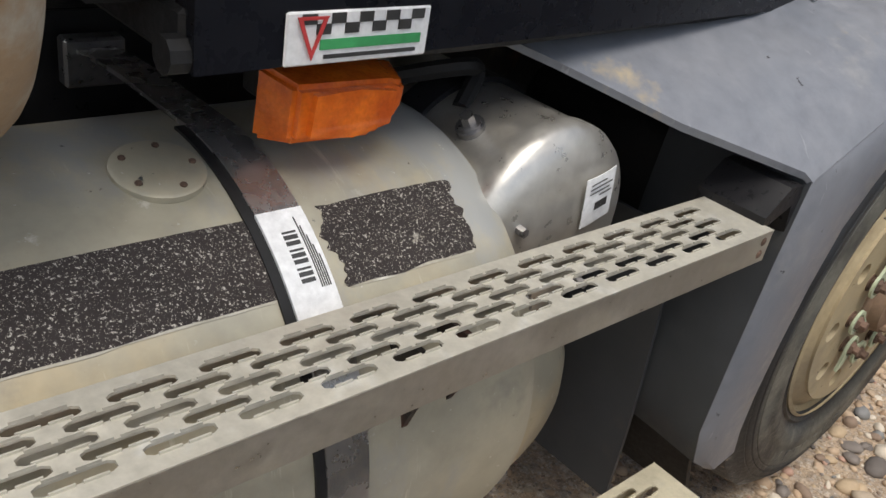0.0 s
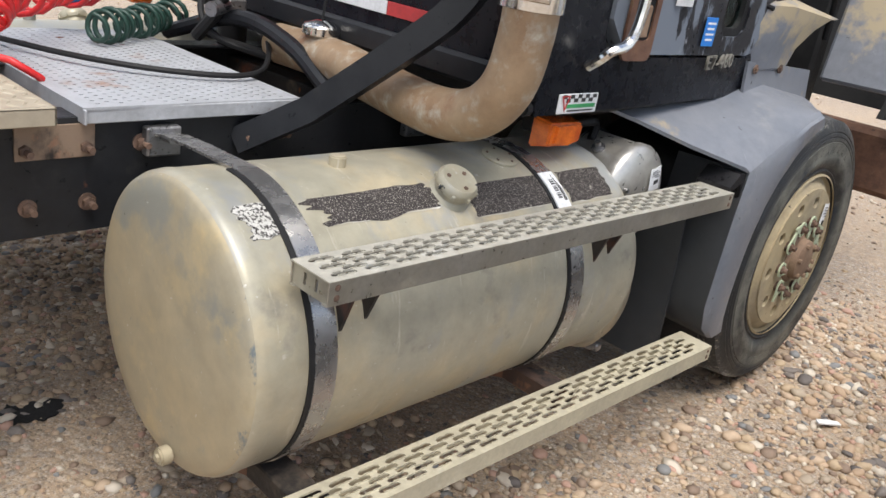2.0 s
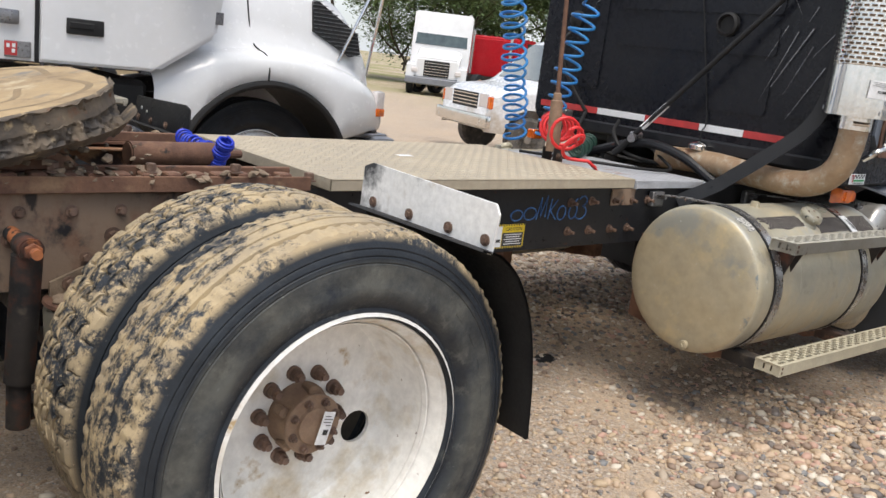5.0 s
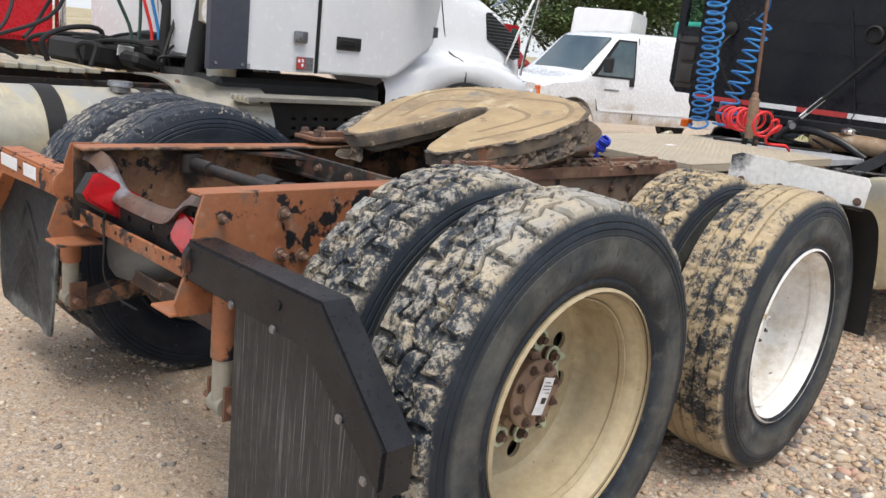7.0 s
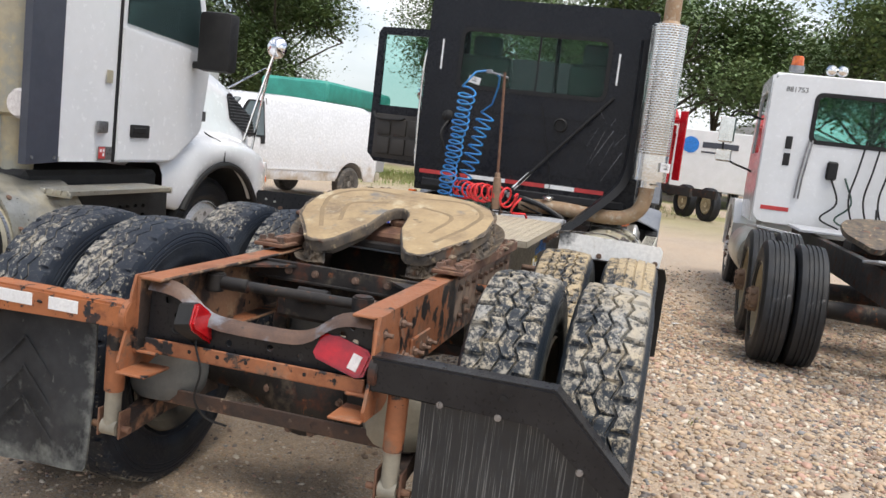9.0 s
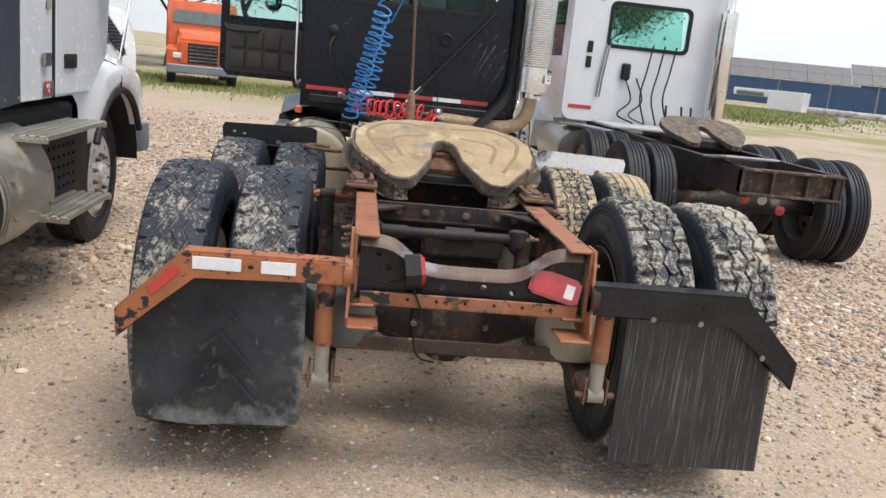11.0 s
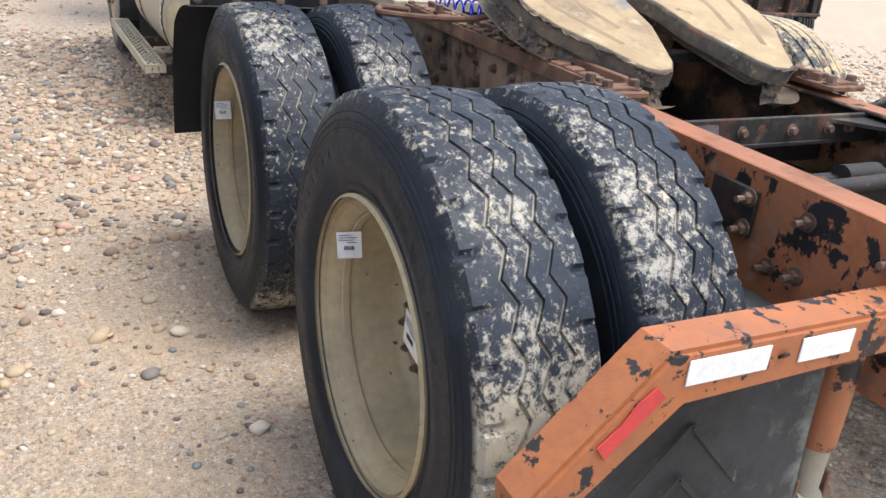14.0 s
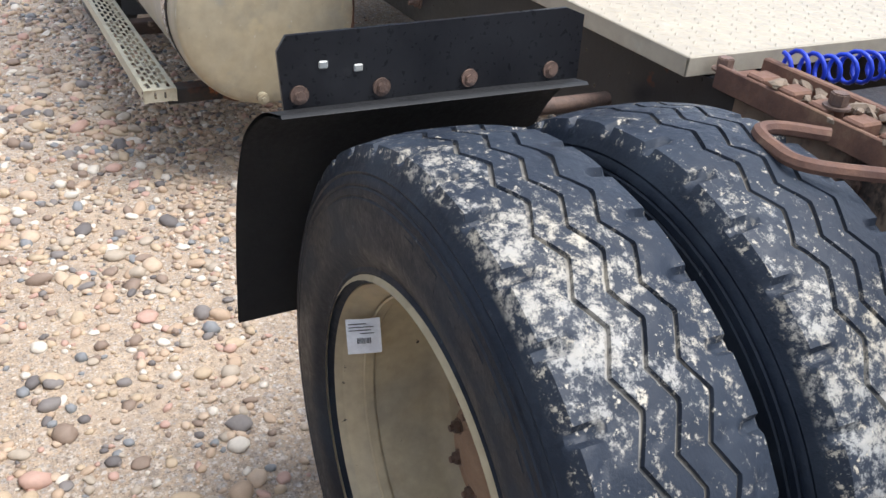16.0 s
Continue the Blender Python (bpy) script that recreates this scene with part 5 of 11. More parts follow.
def hub_mesh(kind, material=None):
    bm = bmesh.new()
    if kind == "deep":
        revolve(bm, [(0.108, 0.085), (0.108, 0.066), (0.100, 0.055), (0.092, 0.030), (0.088, 0.014), (0.097, 0.012), (0.098, 0.000), (0.094, -0.004), (0.062, -0.005), (0.058, -0.013), (0.04, -0.016), (0.015, -0.016)], 36, "y")
        for k in range(5):
            a = 2 * math.pi * (k + 0.5) / 5
            box(bm, (0.098 * math.cos(a), 0.040, 0.098 * math.sin(a)), (0.03, 0.05, 0.035), 0.008, Euler((0, -a, 0)))
    else:
        revolve(bm, [(0.105, -0.12), (0.10, -0.14), (0.082, -0.148), (0.078, -0.172), (0.06, -0.180), (0.02, -0.180)], 28, "y")
        for k in range(6):
            a = 2 * math.pi * k / 6
            cyl(bm, (0.066 * math.cos(a), -0.172, 0.066 * math.sin(a)), (0.066 * math.cos(a), -0.188, 0.066 * math.sin(a)), 0.009, 6)
    return finish("hub", bm, material or M["hub"])


HUBS = {"deep": hub_mesh("deep"), "steer": hub_mesh("steer"), "bright": hub_mesh("steer", M["rim_grey"])}
bm = bmesh.new()
cyl(bm, (0, 0, 0), (0, -0.010, 0), 0.020, 12)
cyl(bm, (0, -0.010, 0), (0, -0.032, 0), 0.016, 6, bevel=0.002)
cyl(bm, (0, -0.032, 0), (0, -0.044, 0), 0.010, 8)
NUT = finish("lug_nut", bm, M["bolt"])
bm = bmesh.new()
cyl(bm, (0, 0, 0), (0, -0.003, 0), 0.0145, 12)
cyl(bm, (0, -0.003, 0), (0, -0.013, 0), 0.0115, 6, bevel=0.0015)
cyl(bm, (0, -0.013, 0), (0, -0.020, 0), 0.006, 8)
FLANGE_BOLT = finish("flange_bolt", bm, M["bolt"])
bm = bmesh.new()
prism(bm, [(0.029 * math.cos(radians(b)), 0.029 * math.sin(radians(b))) for b in range(125, 416, 15)] + [(0.004, 0.062), (-0.004, 0.062)], 0.006, XZ, [ring(0.0205, 14)])
TAB = finish("nut_indicator", bm, M["nut_tab"])


def wheel(parent, m, tyre, rim, hub=None, nuts=0, nut_y=0.0, tabs=False, label="", tyre_label="", size=1.0, hub_size=1.0):
    w = new("wheel", RIMS[rim])
    w.parent, w.matrix_basis = parent, m
    tagged(w, label)
    t = new("tyre", TYRES[tyre])
    t.parent, t.matrix_basis = w, Matrix.Diagonal((size, 1, size, 1))
    tagged(t, tyre_label)
    if hub:
        h = new("hub", HUBS[hub])
        h.parent, h.matrix_basis = w, Matrix.Translation((0, nut_y - 0.074, 0) if hub == "deep" else (0, 0, 0)) @ Matrix.Diagonal((hub_size, 1, hub_size, 1))
        for k in range(8 if hub == "deep" else 0):
            a = 2 * math.pi * k / 8
            o = new("flange_bolt", FLANGE_BOLT)
            o.parent, o.matrix_basis = h, Matrix.Translation((0.079 * math.cos(a), -0.003, 0.079 * math.sin(a)))
    for k in range(nuts):
        a = 2 * math.pi * (k + 0.5) / nuts
        p = Matrix.Translation((0.143 * hub_size * math.cos(a), nut_y, 0.143 * hub_size * math.sin(a)))
        o = new("lug_nut", NUT)
        o.parent, o.matrix_basis = w, p
        if tabs:
            o = new("nut_indicator", TAB)
            o.parent, o.matrix_basis = w, p @ Matrix.Translation((0, -0.020, 0)) @ Matrix.Rotation(-a + k * 2.3, 4, "Y")
    return w


WHEELS = {}
REAR, FORE = 0.0, 1.38      # keys of the two drive axles
# axle: (x on the right, x on the left, height of the hub, size of its tyres)
AXLES = {REAR: (-0.025, -0.008, 0.546, 1.05), FORE: (1.31, 1.352, 0.524, 1.012)}
for ax, outer_r, rim_r, inner_r in ((REAR, "lug", "cream", "lug"), (FORE, "rib", "white", "tan")):
    xr, xl, hz, size = AXLES[ax]
    WHEELS[ax, -1] = wheel(truck, pose(xr, -1.118, hz, 0, 25, 0), outer_r, rim_r, "deep", 10, 0.090 if ax == REAR else 0.096, ax == REAR,
                           "deep-dished cream steel wheel, dusty" if ax == REAR else "deep-dished white steel wheel, mud-stained", "mud-caked black tyre", size, 1.0 if ax == REAR else 0.8)
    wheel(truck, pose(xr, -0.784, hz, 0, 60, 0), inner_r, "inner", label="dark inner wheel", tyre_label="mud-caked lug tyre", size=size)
for ax, a, b in ((REAR, "left", "left_b"), (FORE, "left_b", "left")):
    xr, xl, hz, size = AXLES[ax]
    WHEELS[ax, 1] = wheel(truck, pose(xl, 1.092, hz, 0, 0, 180) @ pose(0, 0, 0, 0, 40 * ax, 0), a, "cream", "deep", 10, 0.090, False, "deep-dished cream steel wheel with rust specks", "worn black tyre with dried pale mud", size)
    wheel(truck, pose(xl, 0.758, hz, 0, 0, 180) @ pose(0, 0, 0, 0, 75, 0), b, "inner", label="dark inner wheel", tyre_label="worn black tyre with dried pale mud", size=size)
FRONT_X = 5.80
WHEELS["front", -1] = wheel(truck, pose(FRONT_X, -1.06, 0.520, 0, 10, 0), "front", "steer", "steer", 10, -0.128, True, "cream steel steering wheel with ten hand holes", "dusty grey steering tyre", 1.02)
WHEELS["front", 1] = wheel(truck, pose(FRONT_X, 1.06, 0.520, 0, 10, 180), "front", "steer", "steer", 10, -0.128, True, "cream steel steering wheel", "dusty grey steering tyre", 1.02)


def paper_tag(parent, m, w, h, name="paper_tag", label="white paper parts tag with a barcode", bars=True):
    """A slightly curled paper label with a barcode and lines that cannot be read."""
    bm = bmesh.new()
    n = 6
    rows = [[(w * (i / n - 0.5), h * (j / n - 0.5), 0.004 * math.sin(i / n * 2.6 + 0.4) * math.sin(j / n * 2 + 0.3)) for j in range(n + 1)] for i in range(n + 1)]
    grid(bm, rows)
    ex = bmesh.ops.extrude_face_region(bm, geom=bm.faces[:])["geom"]
    for v in ex:
        if isinstance(v, bmesh.types.BMVert):
            v.co.z += 0.0012
    t = part(name, bm, M["paper"], parent, label, at=m)
    if bars:
        bm = bmesh.new()
        rg = random.Random(int(w * 1000))
        x = -0.2 * w
        while x < 0.2 * w:
            s = rg.choice((0.008, 0.014, 0.02)) * w
            box(bm, (x + s / 2, -0.1 * h, 0.0062), (s, 0.16 * h, 0.0006))
            x += s + rg.choice((0.010, 0.016)) * w
        for k, (x0, x1) in enumerate(((-0.42, 0.1), (-0.42, 0.3), (-0.42, 0.22), (-0.1, 0.3))):
            box(bm, ((x0 + x1) / 2 * w, (0.38 - 0.09 * k) * h, 0.0062), ((x1 - x0) * w, 0.022 * h, 0.0006))
        part("printed_block", bm, M["ink"], t, at=m) if parent is None else part("printed_block", bm, M["ink"], parent, at=m)
    return t


# ---------------------------------------------------------------- fifth wheel
FW = Matrix.Translation((0.80, 0, 1.185)) @ Matrix.Rotation(-math.atan(0.28), 4, "Y")
half = [(0.33, 0.0), (0.33, 0.16), (0.29, 0.30), (0.20, 0.415), (0.09, 0.462), (-0.08, 0.462), (-0.20, 0.43), (-0.35, 0.34), (-0.455, 0.285), (-0.478, 0.245), (-0.468, 0.19), (-0.42, 0.155), (-0.20, 0.075), (-0.02, 0.055), (0.035, 0.03)]
outline = half + [(0.05, 0.0)] + [(x, -y) for x, y in half[:0:-1]]
fifth = thing("fifth_wheel", "sand-caked fifth wheel coupling plate, tilted back on its rusty slide", "fifth wheel")
bm = bmesh.new()
rows = []
prism(bm, outline, 0.055, Matrix.Translation((0, 0, -0.055)))
rim_e = [e for e in bm.edges if e.verts[0].co.z > -0.001 and e.verts[1].co.z > -0.001]
bmesh.ops.bevel(bm, geom=rim_e, offset=0.016, segments=3, affect="EDGES", profile=0.5)
topf = [f for f in bm.faces if f.normal.z > 0.9 or (f.calc_center_median().z > -0.002)]
plate = part("coupling_plate", bm, [M["plate"], M["plate_edge"]], fifth, "sandy greased steel plate", 45, at=FW)
for f in plate.data.polygons:
    f.material_index = 0 if f.normal.z > 0.75 else 1
# thick cast skirts below the horns and sides
for s in (-1, 1):
    bm = bmesh.new()
    sk = [(0.18, s * 0.40), (0.08, s * 0.447), (-0.08, s * 0.447), (-0.20, s * 0.415), (-0.35, s * 0.325), (-0.45, s * 0.268), (-0.455, s * 0.20), (-0.40, s * 0.17), (-0.20, s * 0.11), (0.0, s * 0.10), (0.18, s * 0.12)]
    prism(bm, sk if s > 0 else sk[::-1], 0.03, Matrix.Translation((0, 0, -0.084)))
    for v in bm.verts:
        if v.co.z < -0.07:
            v.co.x *= 0.90
            v.co.y = s * (abs(v.co.y) * 0.86)
            v.co.z += 0.03 * (noise.noise((v.co.x * 9, v.co.y * 9, 1.0))) - max(0.0, v.co.x + 0.1) * 0.08
    bmesh.ops.bevel(bm, geom=[e for e in bm.edges if min(e.verts[0].co.z, e.verts[1].co.z) < -0.07], offset=0.010, segments=2, affect="EDGES")
    part("cast_skirt", bm, M["plate_edge"], fifth, "mud-caked casting", at=FW)
    # a thick uneven crust of dried mud round the edge
    side = [Vector((x, s * y, 0)) for x, y in half[1:11]]
    line = smooth_path(side, 26)
    bm = bmesh.new()
    rows = []
    for i, p in enumerate(line):
        d_ = line[min(i + 1, len(line) - 1)] - line[max(i - 1, 0)]
        out = Vector((d_.y, -d_.x, 0)).normalized() * (-s)
        thick = 0.5 + 0.5 * noise.noise((p.x * 6, p.y * 6, s)) + 0.9 * max(0.0, p.x)
        row = []
        for k, z in enumerate([-0.006 - 0.1 * j / 15 for j in range(16)]):
            u = k / 15
            bulge = (0.004 + 0.020 * thick * math.sin(math.pi * min(1.0, u * 1.1)) if 0 < k < 15 else -0.006)
            q = p + out * bulge + Vector((0, 0, z - 0.02 * thick * u))
            q += out * (0.018 * noise.noise(q * 24) + 0.015 * noise.noise(q * 62) + 0.007 * noise.noise(q * 140)) * (1 if 0 < k < 15 else 0) + Vector((0, 0, 0.010 * noise.noise(q * 40) + 0.006 * noise.noise(q * 90) * (1 if k else 0)))
            row.append(q)
        row.append(p - out * 0.05 + Vector((0, 0, -0.09)))
        rows.append(row)
    grid(bm, rows)
    part("mud_crust", bm, M["plate_edge"], fifth, "crust of dried mud and grease", 25, at=FW)
# grease channels
for s in (-1, 1):
    for pts in ([(0.23, s * 0.05), (0.24, s * 0.27), (0.10, s * 0.39), (-0.10, s * 0.36)], [(0.10, s * 0.09), (0.02, s * 0.26), (-0.22, s * 0.22)], [(-0.10, s * 0.36), (-0.32, s * 0.27)]):
        bm = bmesh.new()
        path = smooth_path([(x, y, 0.0) for x, y in pts], 8)
        rws = []
        for i, p in enumerate(path):
            dd = (path[min(i + 1, len(path) - 1)] - path[max(i - 1, 0)]).normalized()
            nn = Vector((-dd.y, dd.x, 0)) * 0.011
            rws.append([p + nn + Vector((0, 0, 0.0004)), p + nn * 0.5 + Vector((0, 0, 0.0010)), p - nn * 0.5 + Vector((0, 0, 0.0010)), p - nn + Vector((0, 0, 0.0004))])
        grid(bm, rws)
        part("grease_channel", bm, M["channel"], fifth, at=FW)
# lock jaw and centre casting in the throat
bm = bmesh.new()
box(bm, (0.0, 0, -0.13), (0.16, 0.30, 0.07), 0.015)
box(bm, (0.06, 0, -0.09), (0.05, 0.12, 0.05), 0.01)
part("lock_jaw", bm, M["rust"], fifth, at=FW)
# pivots and slide
for s in (-1, 1):
    bm = bmesh.new()
    prism(bm, [(0.62, 0.0), (0.98, 0.0), (0.90, 0.075), (0.84, 0.105), (0.76, 0.105), (0.70, 0.075)], 0.05, Matrix.Translation((0, s * 0.37 + 0.025, 1.035)) @ XZ)
    cyl(bm, (0.80, s * 0.335, 1.115), (0.80, s * 0.415, 1.115), 0.04, 18, bevel=0.004)
    part("pivot_bracket", bm, M["rust"], fifth, "caked pivot bracket")
    bm = bmesh.new()
    box(bm, (0.98, s * 0.405, 1.003), (1.36, 0.10, 0.012), 0.002)
    rail = part("slide_rail", bm, M["rust"], fifth, "rusty slide rail with locking teeth")
    bm = bmesh.new()
    box(bm, (0.98, s * 0.452, 1.005), (1.36, 0.010, 0.045), 0.002)
    part("outer_edge", bm, M["rust"], rail)
    bm = bmesh.new()
    box(bm, (0.98, s * 0.365, 1.026), (1.30, 0.018, 0.035), 0.003)
    part("guide_bar", bm, M["rust"], rail)
    for k in range(17):
        bm = bmesh.new() if k == 0 else None
        if k == 0:
            box(bm, (0, 0, 0), (0.042, 0.05, 0.026), 0.004)
            tooth = part("rack_tooth", bm, M["rust"], rail, at=Matrix.Translation((0.42, s * 0.425, 1.022)))
        else:
            share(tooth, Matrix.Translation((0.42 + 0.072 * k, s * 0.425, 1.022)), rail)
    for k in range(6):
        bolt(rail, (0.37 + 0.26 * k, s * 0.425, 1.009 if k in (0, 5) else 1.034), (0, 0, 1), BIG_BOLT)
    bm = bmesh.new()
    box(bm, (0.33, s * 0.41, 1.012), (0.15, 0.14, 0.016), 0.003)
    box(bm, (0.30, s * 0.42, 1.024), (0.05, 0.10, 0.012), 0.003)
    pl = part("end_stop", bm, M["rust"], fifth)
    for dx, dy in ((-0.04, -0.04), (0.04, 0.045), (-0.04, 0.045)):
        bolt(pl, (0.33 + dx, s * 0.41 + dy, 1.021), (0, 0, 1), BIG_BOLT)
bm = bmesh.new()
box(bm, (0.70, 0, 1.02), (0.07, 0.70, 0.03), 0.004)
box(bm, (0.98, 0, 1.02), (0.10, 0.70, 0.03), 0.004)
part("carriage_beam", bm, M["black_plate"], fifth)
# dry clods of dirt lying on the slide rails and round the pivots
rg = random.Random(41)
bm = bmesh.new()
for k in range(290):
    s = rg.choice((-1, 1))
    if k % 3:
        q = Vector((rg.uniform(0.55, 1.55), s * rg.uniform(0.36, 0.46), 1.036 + rg.uniform(-0.024, 0.004)))
    else:
        q = Vector((rg.gauss(0.84, 0.12), s * rg.uniform(0.28, 0.44), 1.045 + rg.uniform(0.0, 0.05)))
    r = rg.uniform(0.006, 0.020)
    m_ = Matrix.Translation(q) @ Euler((rg.uniform(-0.5, 0.5), rg.uniform(-0.5, 0.5), rg.uniform(0, 3))).to_matrix().to_4x4() @ Matrix.Diagonal((rg.uniform(0.9, 1.8), rg.uniform(0.7, 1.2), rg.uniform(0.35, 0.7), 1))
    for v in bmesh.ops.create_icosphere(bm, subdivisions=1, radius=r, matrix=m_)["verts"]:
        v.co += Vector((noise.noise(v.co * 90), noise.noise(v.co * 70 + Vector((3, 1, 2))), noise.noise(v.co * 80))) * r * 0.5
tagged(part("dirt", bm, M["packed_dirt"], fifth, "dry clods of dirt on the slide", 20), "dry clods of dirt on the slide", kind="stuff")
# slide cylinder and bent release handle
bm = bmesh.new()
cyl(bm, (1.20, -0.12, 1.04), (1.50, -0.10, 1.04), 0.038, 20, bevel=0.005)
cyl(bm, (1.50, -0.10, 1.04), (1.60, -0.095, 1.04), 0.014, 10)
part("slide_cylinder", bm, M["rust"], fifth)
bm = bmesh.new()
tube(bm, smooth_path([(0.92, 0.40, 1.12), (1.00, 0.50, 1.08), (1.13, 0.60, 1.06), (1.21, 0.715, 1.06), (1.27, 0.72, 1.06), (1.325, 0.695, 1.06), (1.325, 0.655, 1.06), (1.28, 0.60, 1.06)], 6), 0.011, 8)
part("release_handle", bm, M["rust"], fifth, "bent rusty release handle")


# ---------------------------------------------------------------- decks behind the cab
def tread_deck(name, label, x0, x1, y0, y1, z, t, material, bump, sx, sy):
    root = thing(name, label, "deck plate")
    bm = bmesh.new()
    box(bm, ((x0 + x1) / 2, (y0 + y1) / 2, z - 0.004), (x1 - x0, y1 - y0, 0.008), 0.003)
    for x, y, lx, ly in ((x0 + 0.003, (y0 + y1) / 2, 0.006, y1 - y0), (x1 - 0.003, (y0 + y1) / 2, 0.006, y1 - y0), ((x0 + x1) / 2, y0 + 0.003, x1 - x0, 0.006), ((x0 + x1) / 2, y1 - 0.003, x1 - x0, 0.006)):
        box(bm, (x, y, z - t / 2), (lx, ly, t), 0.002)
    part("plate", bm, material, root)
    bm = bmesh.new()
    i = 0
    x = x0 + 0.02
    while x < x1 - 0.01:
        y = y0 + 0.02 + (sy / 2 if i % 2 else 0)
        j = 0
        while y < y1 - 0.01:
            a = 0.8 if (i + j) % 2 else -0.8
            ca, sa = math.cos(a), math.sin(a)
            L, W = bump
            vs = []
            for u, v, h in ((-L, 0, 0), (0, -W, 0), (L, 0, 0), (0, W, 0), (0, 0, 0.0028)):
                vs.append(bm.verts.new((x + u * ca - v * sa, y + u * sa + v * ca, z + h)))
            for a_, b_ in ((0, 1), (1, 2), (2, 3), (3, 0)):
                bm.faces.new((vs[a_], vs[b_], vs[4]))
            y += sy
            j += 1
        x += sx
        i += 1
    part("raised_tread", bm, material, root)
    return root


tan_deck = tread_deck("deck_plate", "dusty tan diamond-plate deck over the frame rails", 1.70, 3.31, -0.505, 0.49, 1.030, 0.040, M["deck"], (0.014, 0.0045), 0.028, 0.028)
bm = bmesh.new()
box(bm, (2.42, 0.03, 1.0315), (0.07, 0.035, 0.002))
part("paper_scrap", bm, M["paper"], tan_deck)
white_deck = thing("deck_plate", "worn white perforated deck plate with rusty edges", "deck plate")
bm = bmesh.new()
holes = [slot(3.43 + 0.027 * i, -0.425 + 0.027 * j + (0.0135 if i % 2 else 0), 0.013, 0.006, 2) for i in range(19) for j in range(32)]
prism(bm, [(3.385, -0.455), (3.965, -0.445), (3.965, 0.44), (3.385, 0.44)], 0.006, Matrix.Translation((0, 0, 1.006)), holes)
part("plate", bm, M["white_deck"], white_deck)
bm = bmesh.new()
box(bm, (3.67, -0.449, 0.992), (0.57, 0.006, 0.034), 0.002)
box(bm, (3.388, -0.015, 0.992), (0.006, 0.90, 0.034), 0.002)
box(bm, (3.952, -0.015, 0.992), (0.006, 0.90, 0.034), 0.002)
part("folded_edge", bm, M["white_deck"], white_deck)
for x in (1.78, 2.6, 3.24, 3.45, 3.88):
    for s in (-1, 1):
        bm = bmesh.new()
        box(bm, (x, s * 0.40, 0.992), (0.05, 0.05, 0.014), 0.002)
        part("deck_bracket", bm, M["black_plate"], truck)

# pole with its coiled air hoses
LEAN = Matrix.Translation((3.34, 0.022, 1.01)) @ Matrix(((1, 0, -0.05, 0), (0, 1, 0.10, 0), (0, 0, 1, 0), (0, 0, 0, 1)))
pole = thing("hose_pole", "rusty hose pole with a brown sleeve, standing on the deck", "hose holder")
bm = bmesh.new()
cyl(bm, (0, 0, 0.06), (0, 0, 1.10), 0.011, 12)
part("rod", bm, M["rust"], pole, at=LEAN)
bm = bmesh.new()
revolve(bm, [(0.034, 0.06), (0.033, 0.18), (0.030, 0.30), (0.022, 0.305), (0.020, 0.335), (0.013, 0.34)], 20, "z")
part("sleeve", bm, M["hub"], pole, "brown sleeve", at=LEAN)
bm = bmesh.new()
for dy in (-0.035, 0.035):
    box(bm, (0, dy, 0.035), (0.07, 0.006, 0.09), 0.001)
box(bm, (0, 0, -0.002), (0.09, 0.10, 0.006), 0.001)
foot = part("bracket", bm, M["black_plate"], pole, at=Matrix.Translation((3.34, 0.022, 1.01)))
bolt(foot, (0, -0.038, 0.04), (0, -1, 0))
bm = bmesh.new()
cyl(bm, (0, 0.13, 1.10), (0, -0.03, 1.06), 0.008, 8)
box(bm, (0, 0.12, 1.10), (0.03, 0.05, 0.03), 0.006)
part("cross_hook", bm, M["steel"], pole, at=LEAN)


def coil(name, label, pts, r_coil, turns, r, material, tails=(), taper=None, parent=None):
    """A coiled hose along a line of points, with plain ends."""
    line = smooth_path(pts, 12)
    L = [0.0]
    for a, b in zip(line, line[1:]):
        L.append(L[-1] + (b - a).length)
    n = int(turns * 14)
    out = []
    for i in range(n + 1):
        s = L[-1] * i / n
        k = min(len(line) - 2, max(0, next((q for q in range(len(L) - 1) if L[q + 1] >= s), len(L) - 2)))
        f = (s - L[k]) / max(1e-6, L[k + 1] - L[k])
        p = line[k].lerp(line[k + 1], f)
        d = (line[k + 1] - line[k]).normalized()
        u = Vector((0.31, 0.9, 0.2)) if abs(d.z) > 0.6 else Vector((0, 0, 1))
        u = (u - d * u.dot(d)).normalized()
        v = d.cross(u)
        a = 2 * math.pi * turns * i / n
        rc = r_coil * (1 + 0.13 * math.sin(i * 0.11)) * (taper(i / n) if taper else 1)
        out.append(p + (u * math.cos(a) + v * math.sin(a)) * rc)
    root = thing(name, label, "air hose", group="coiled air hoses")
    bm = bmesh.new()
    tube(bm, [Vector(t) for t in tails[:1] for t in t] + out + [Vector(t) for t in tails[1:2] for t in t], r, 7)
    part("hose", bm, material, root, angle=60)
    return root


coil("coiled_air_hose", "blue coiled air hose hanging from the pole", [(3.18, 0.315, 1.95), (3.25, 0.35, 1.80), (3.39, 0.42, 1.50), (3.53, 0.49, 1.20), (3.58, 0.515, 1.07)], 0.058, 17, 0.0078, M["blue_hose"], [[(3.285, 0.22, 2.11), (3.22, 0.28, 2.09), (3.17, 0.31, 2.03)]])
coil("coiled_air_hose", "blue coiled air hose drooping towards the cab", [(3.735, 0.27, 1.80), (3.735, 0.305, 1.66), (3.735, 0.34, 1.50), (3.735, 0.375, 1.34), (3.735, 0.41, 1.18), (3.74, 0.43, 1.09)], 0.060, 10, 0.008, M["blue_hose"], [[(3.29, 0.12, 2.08), (3.40, 0.13, 2.10), (3.58, 0.17, 2.02), (3.70, 0.23, 1.88)]])
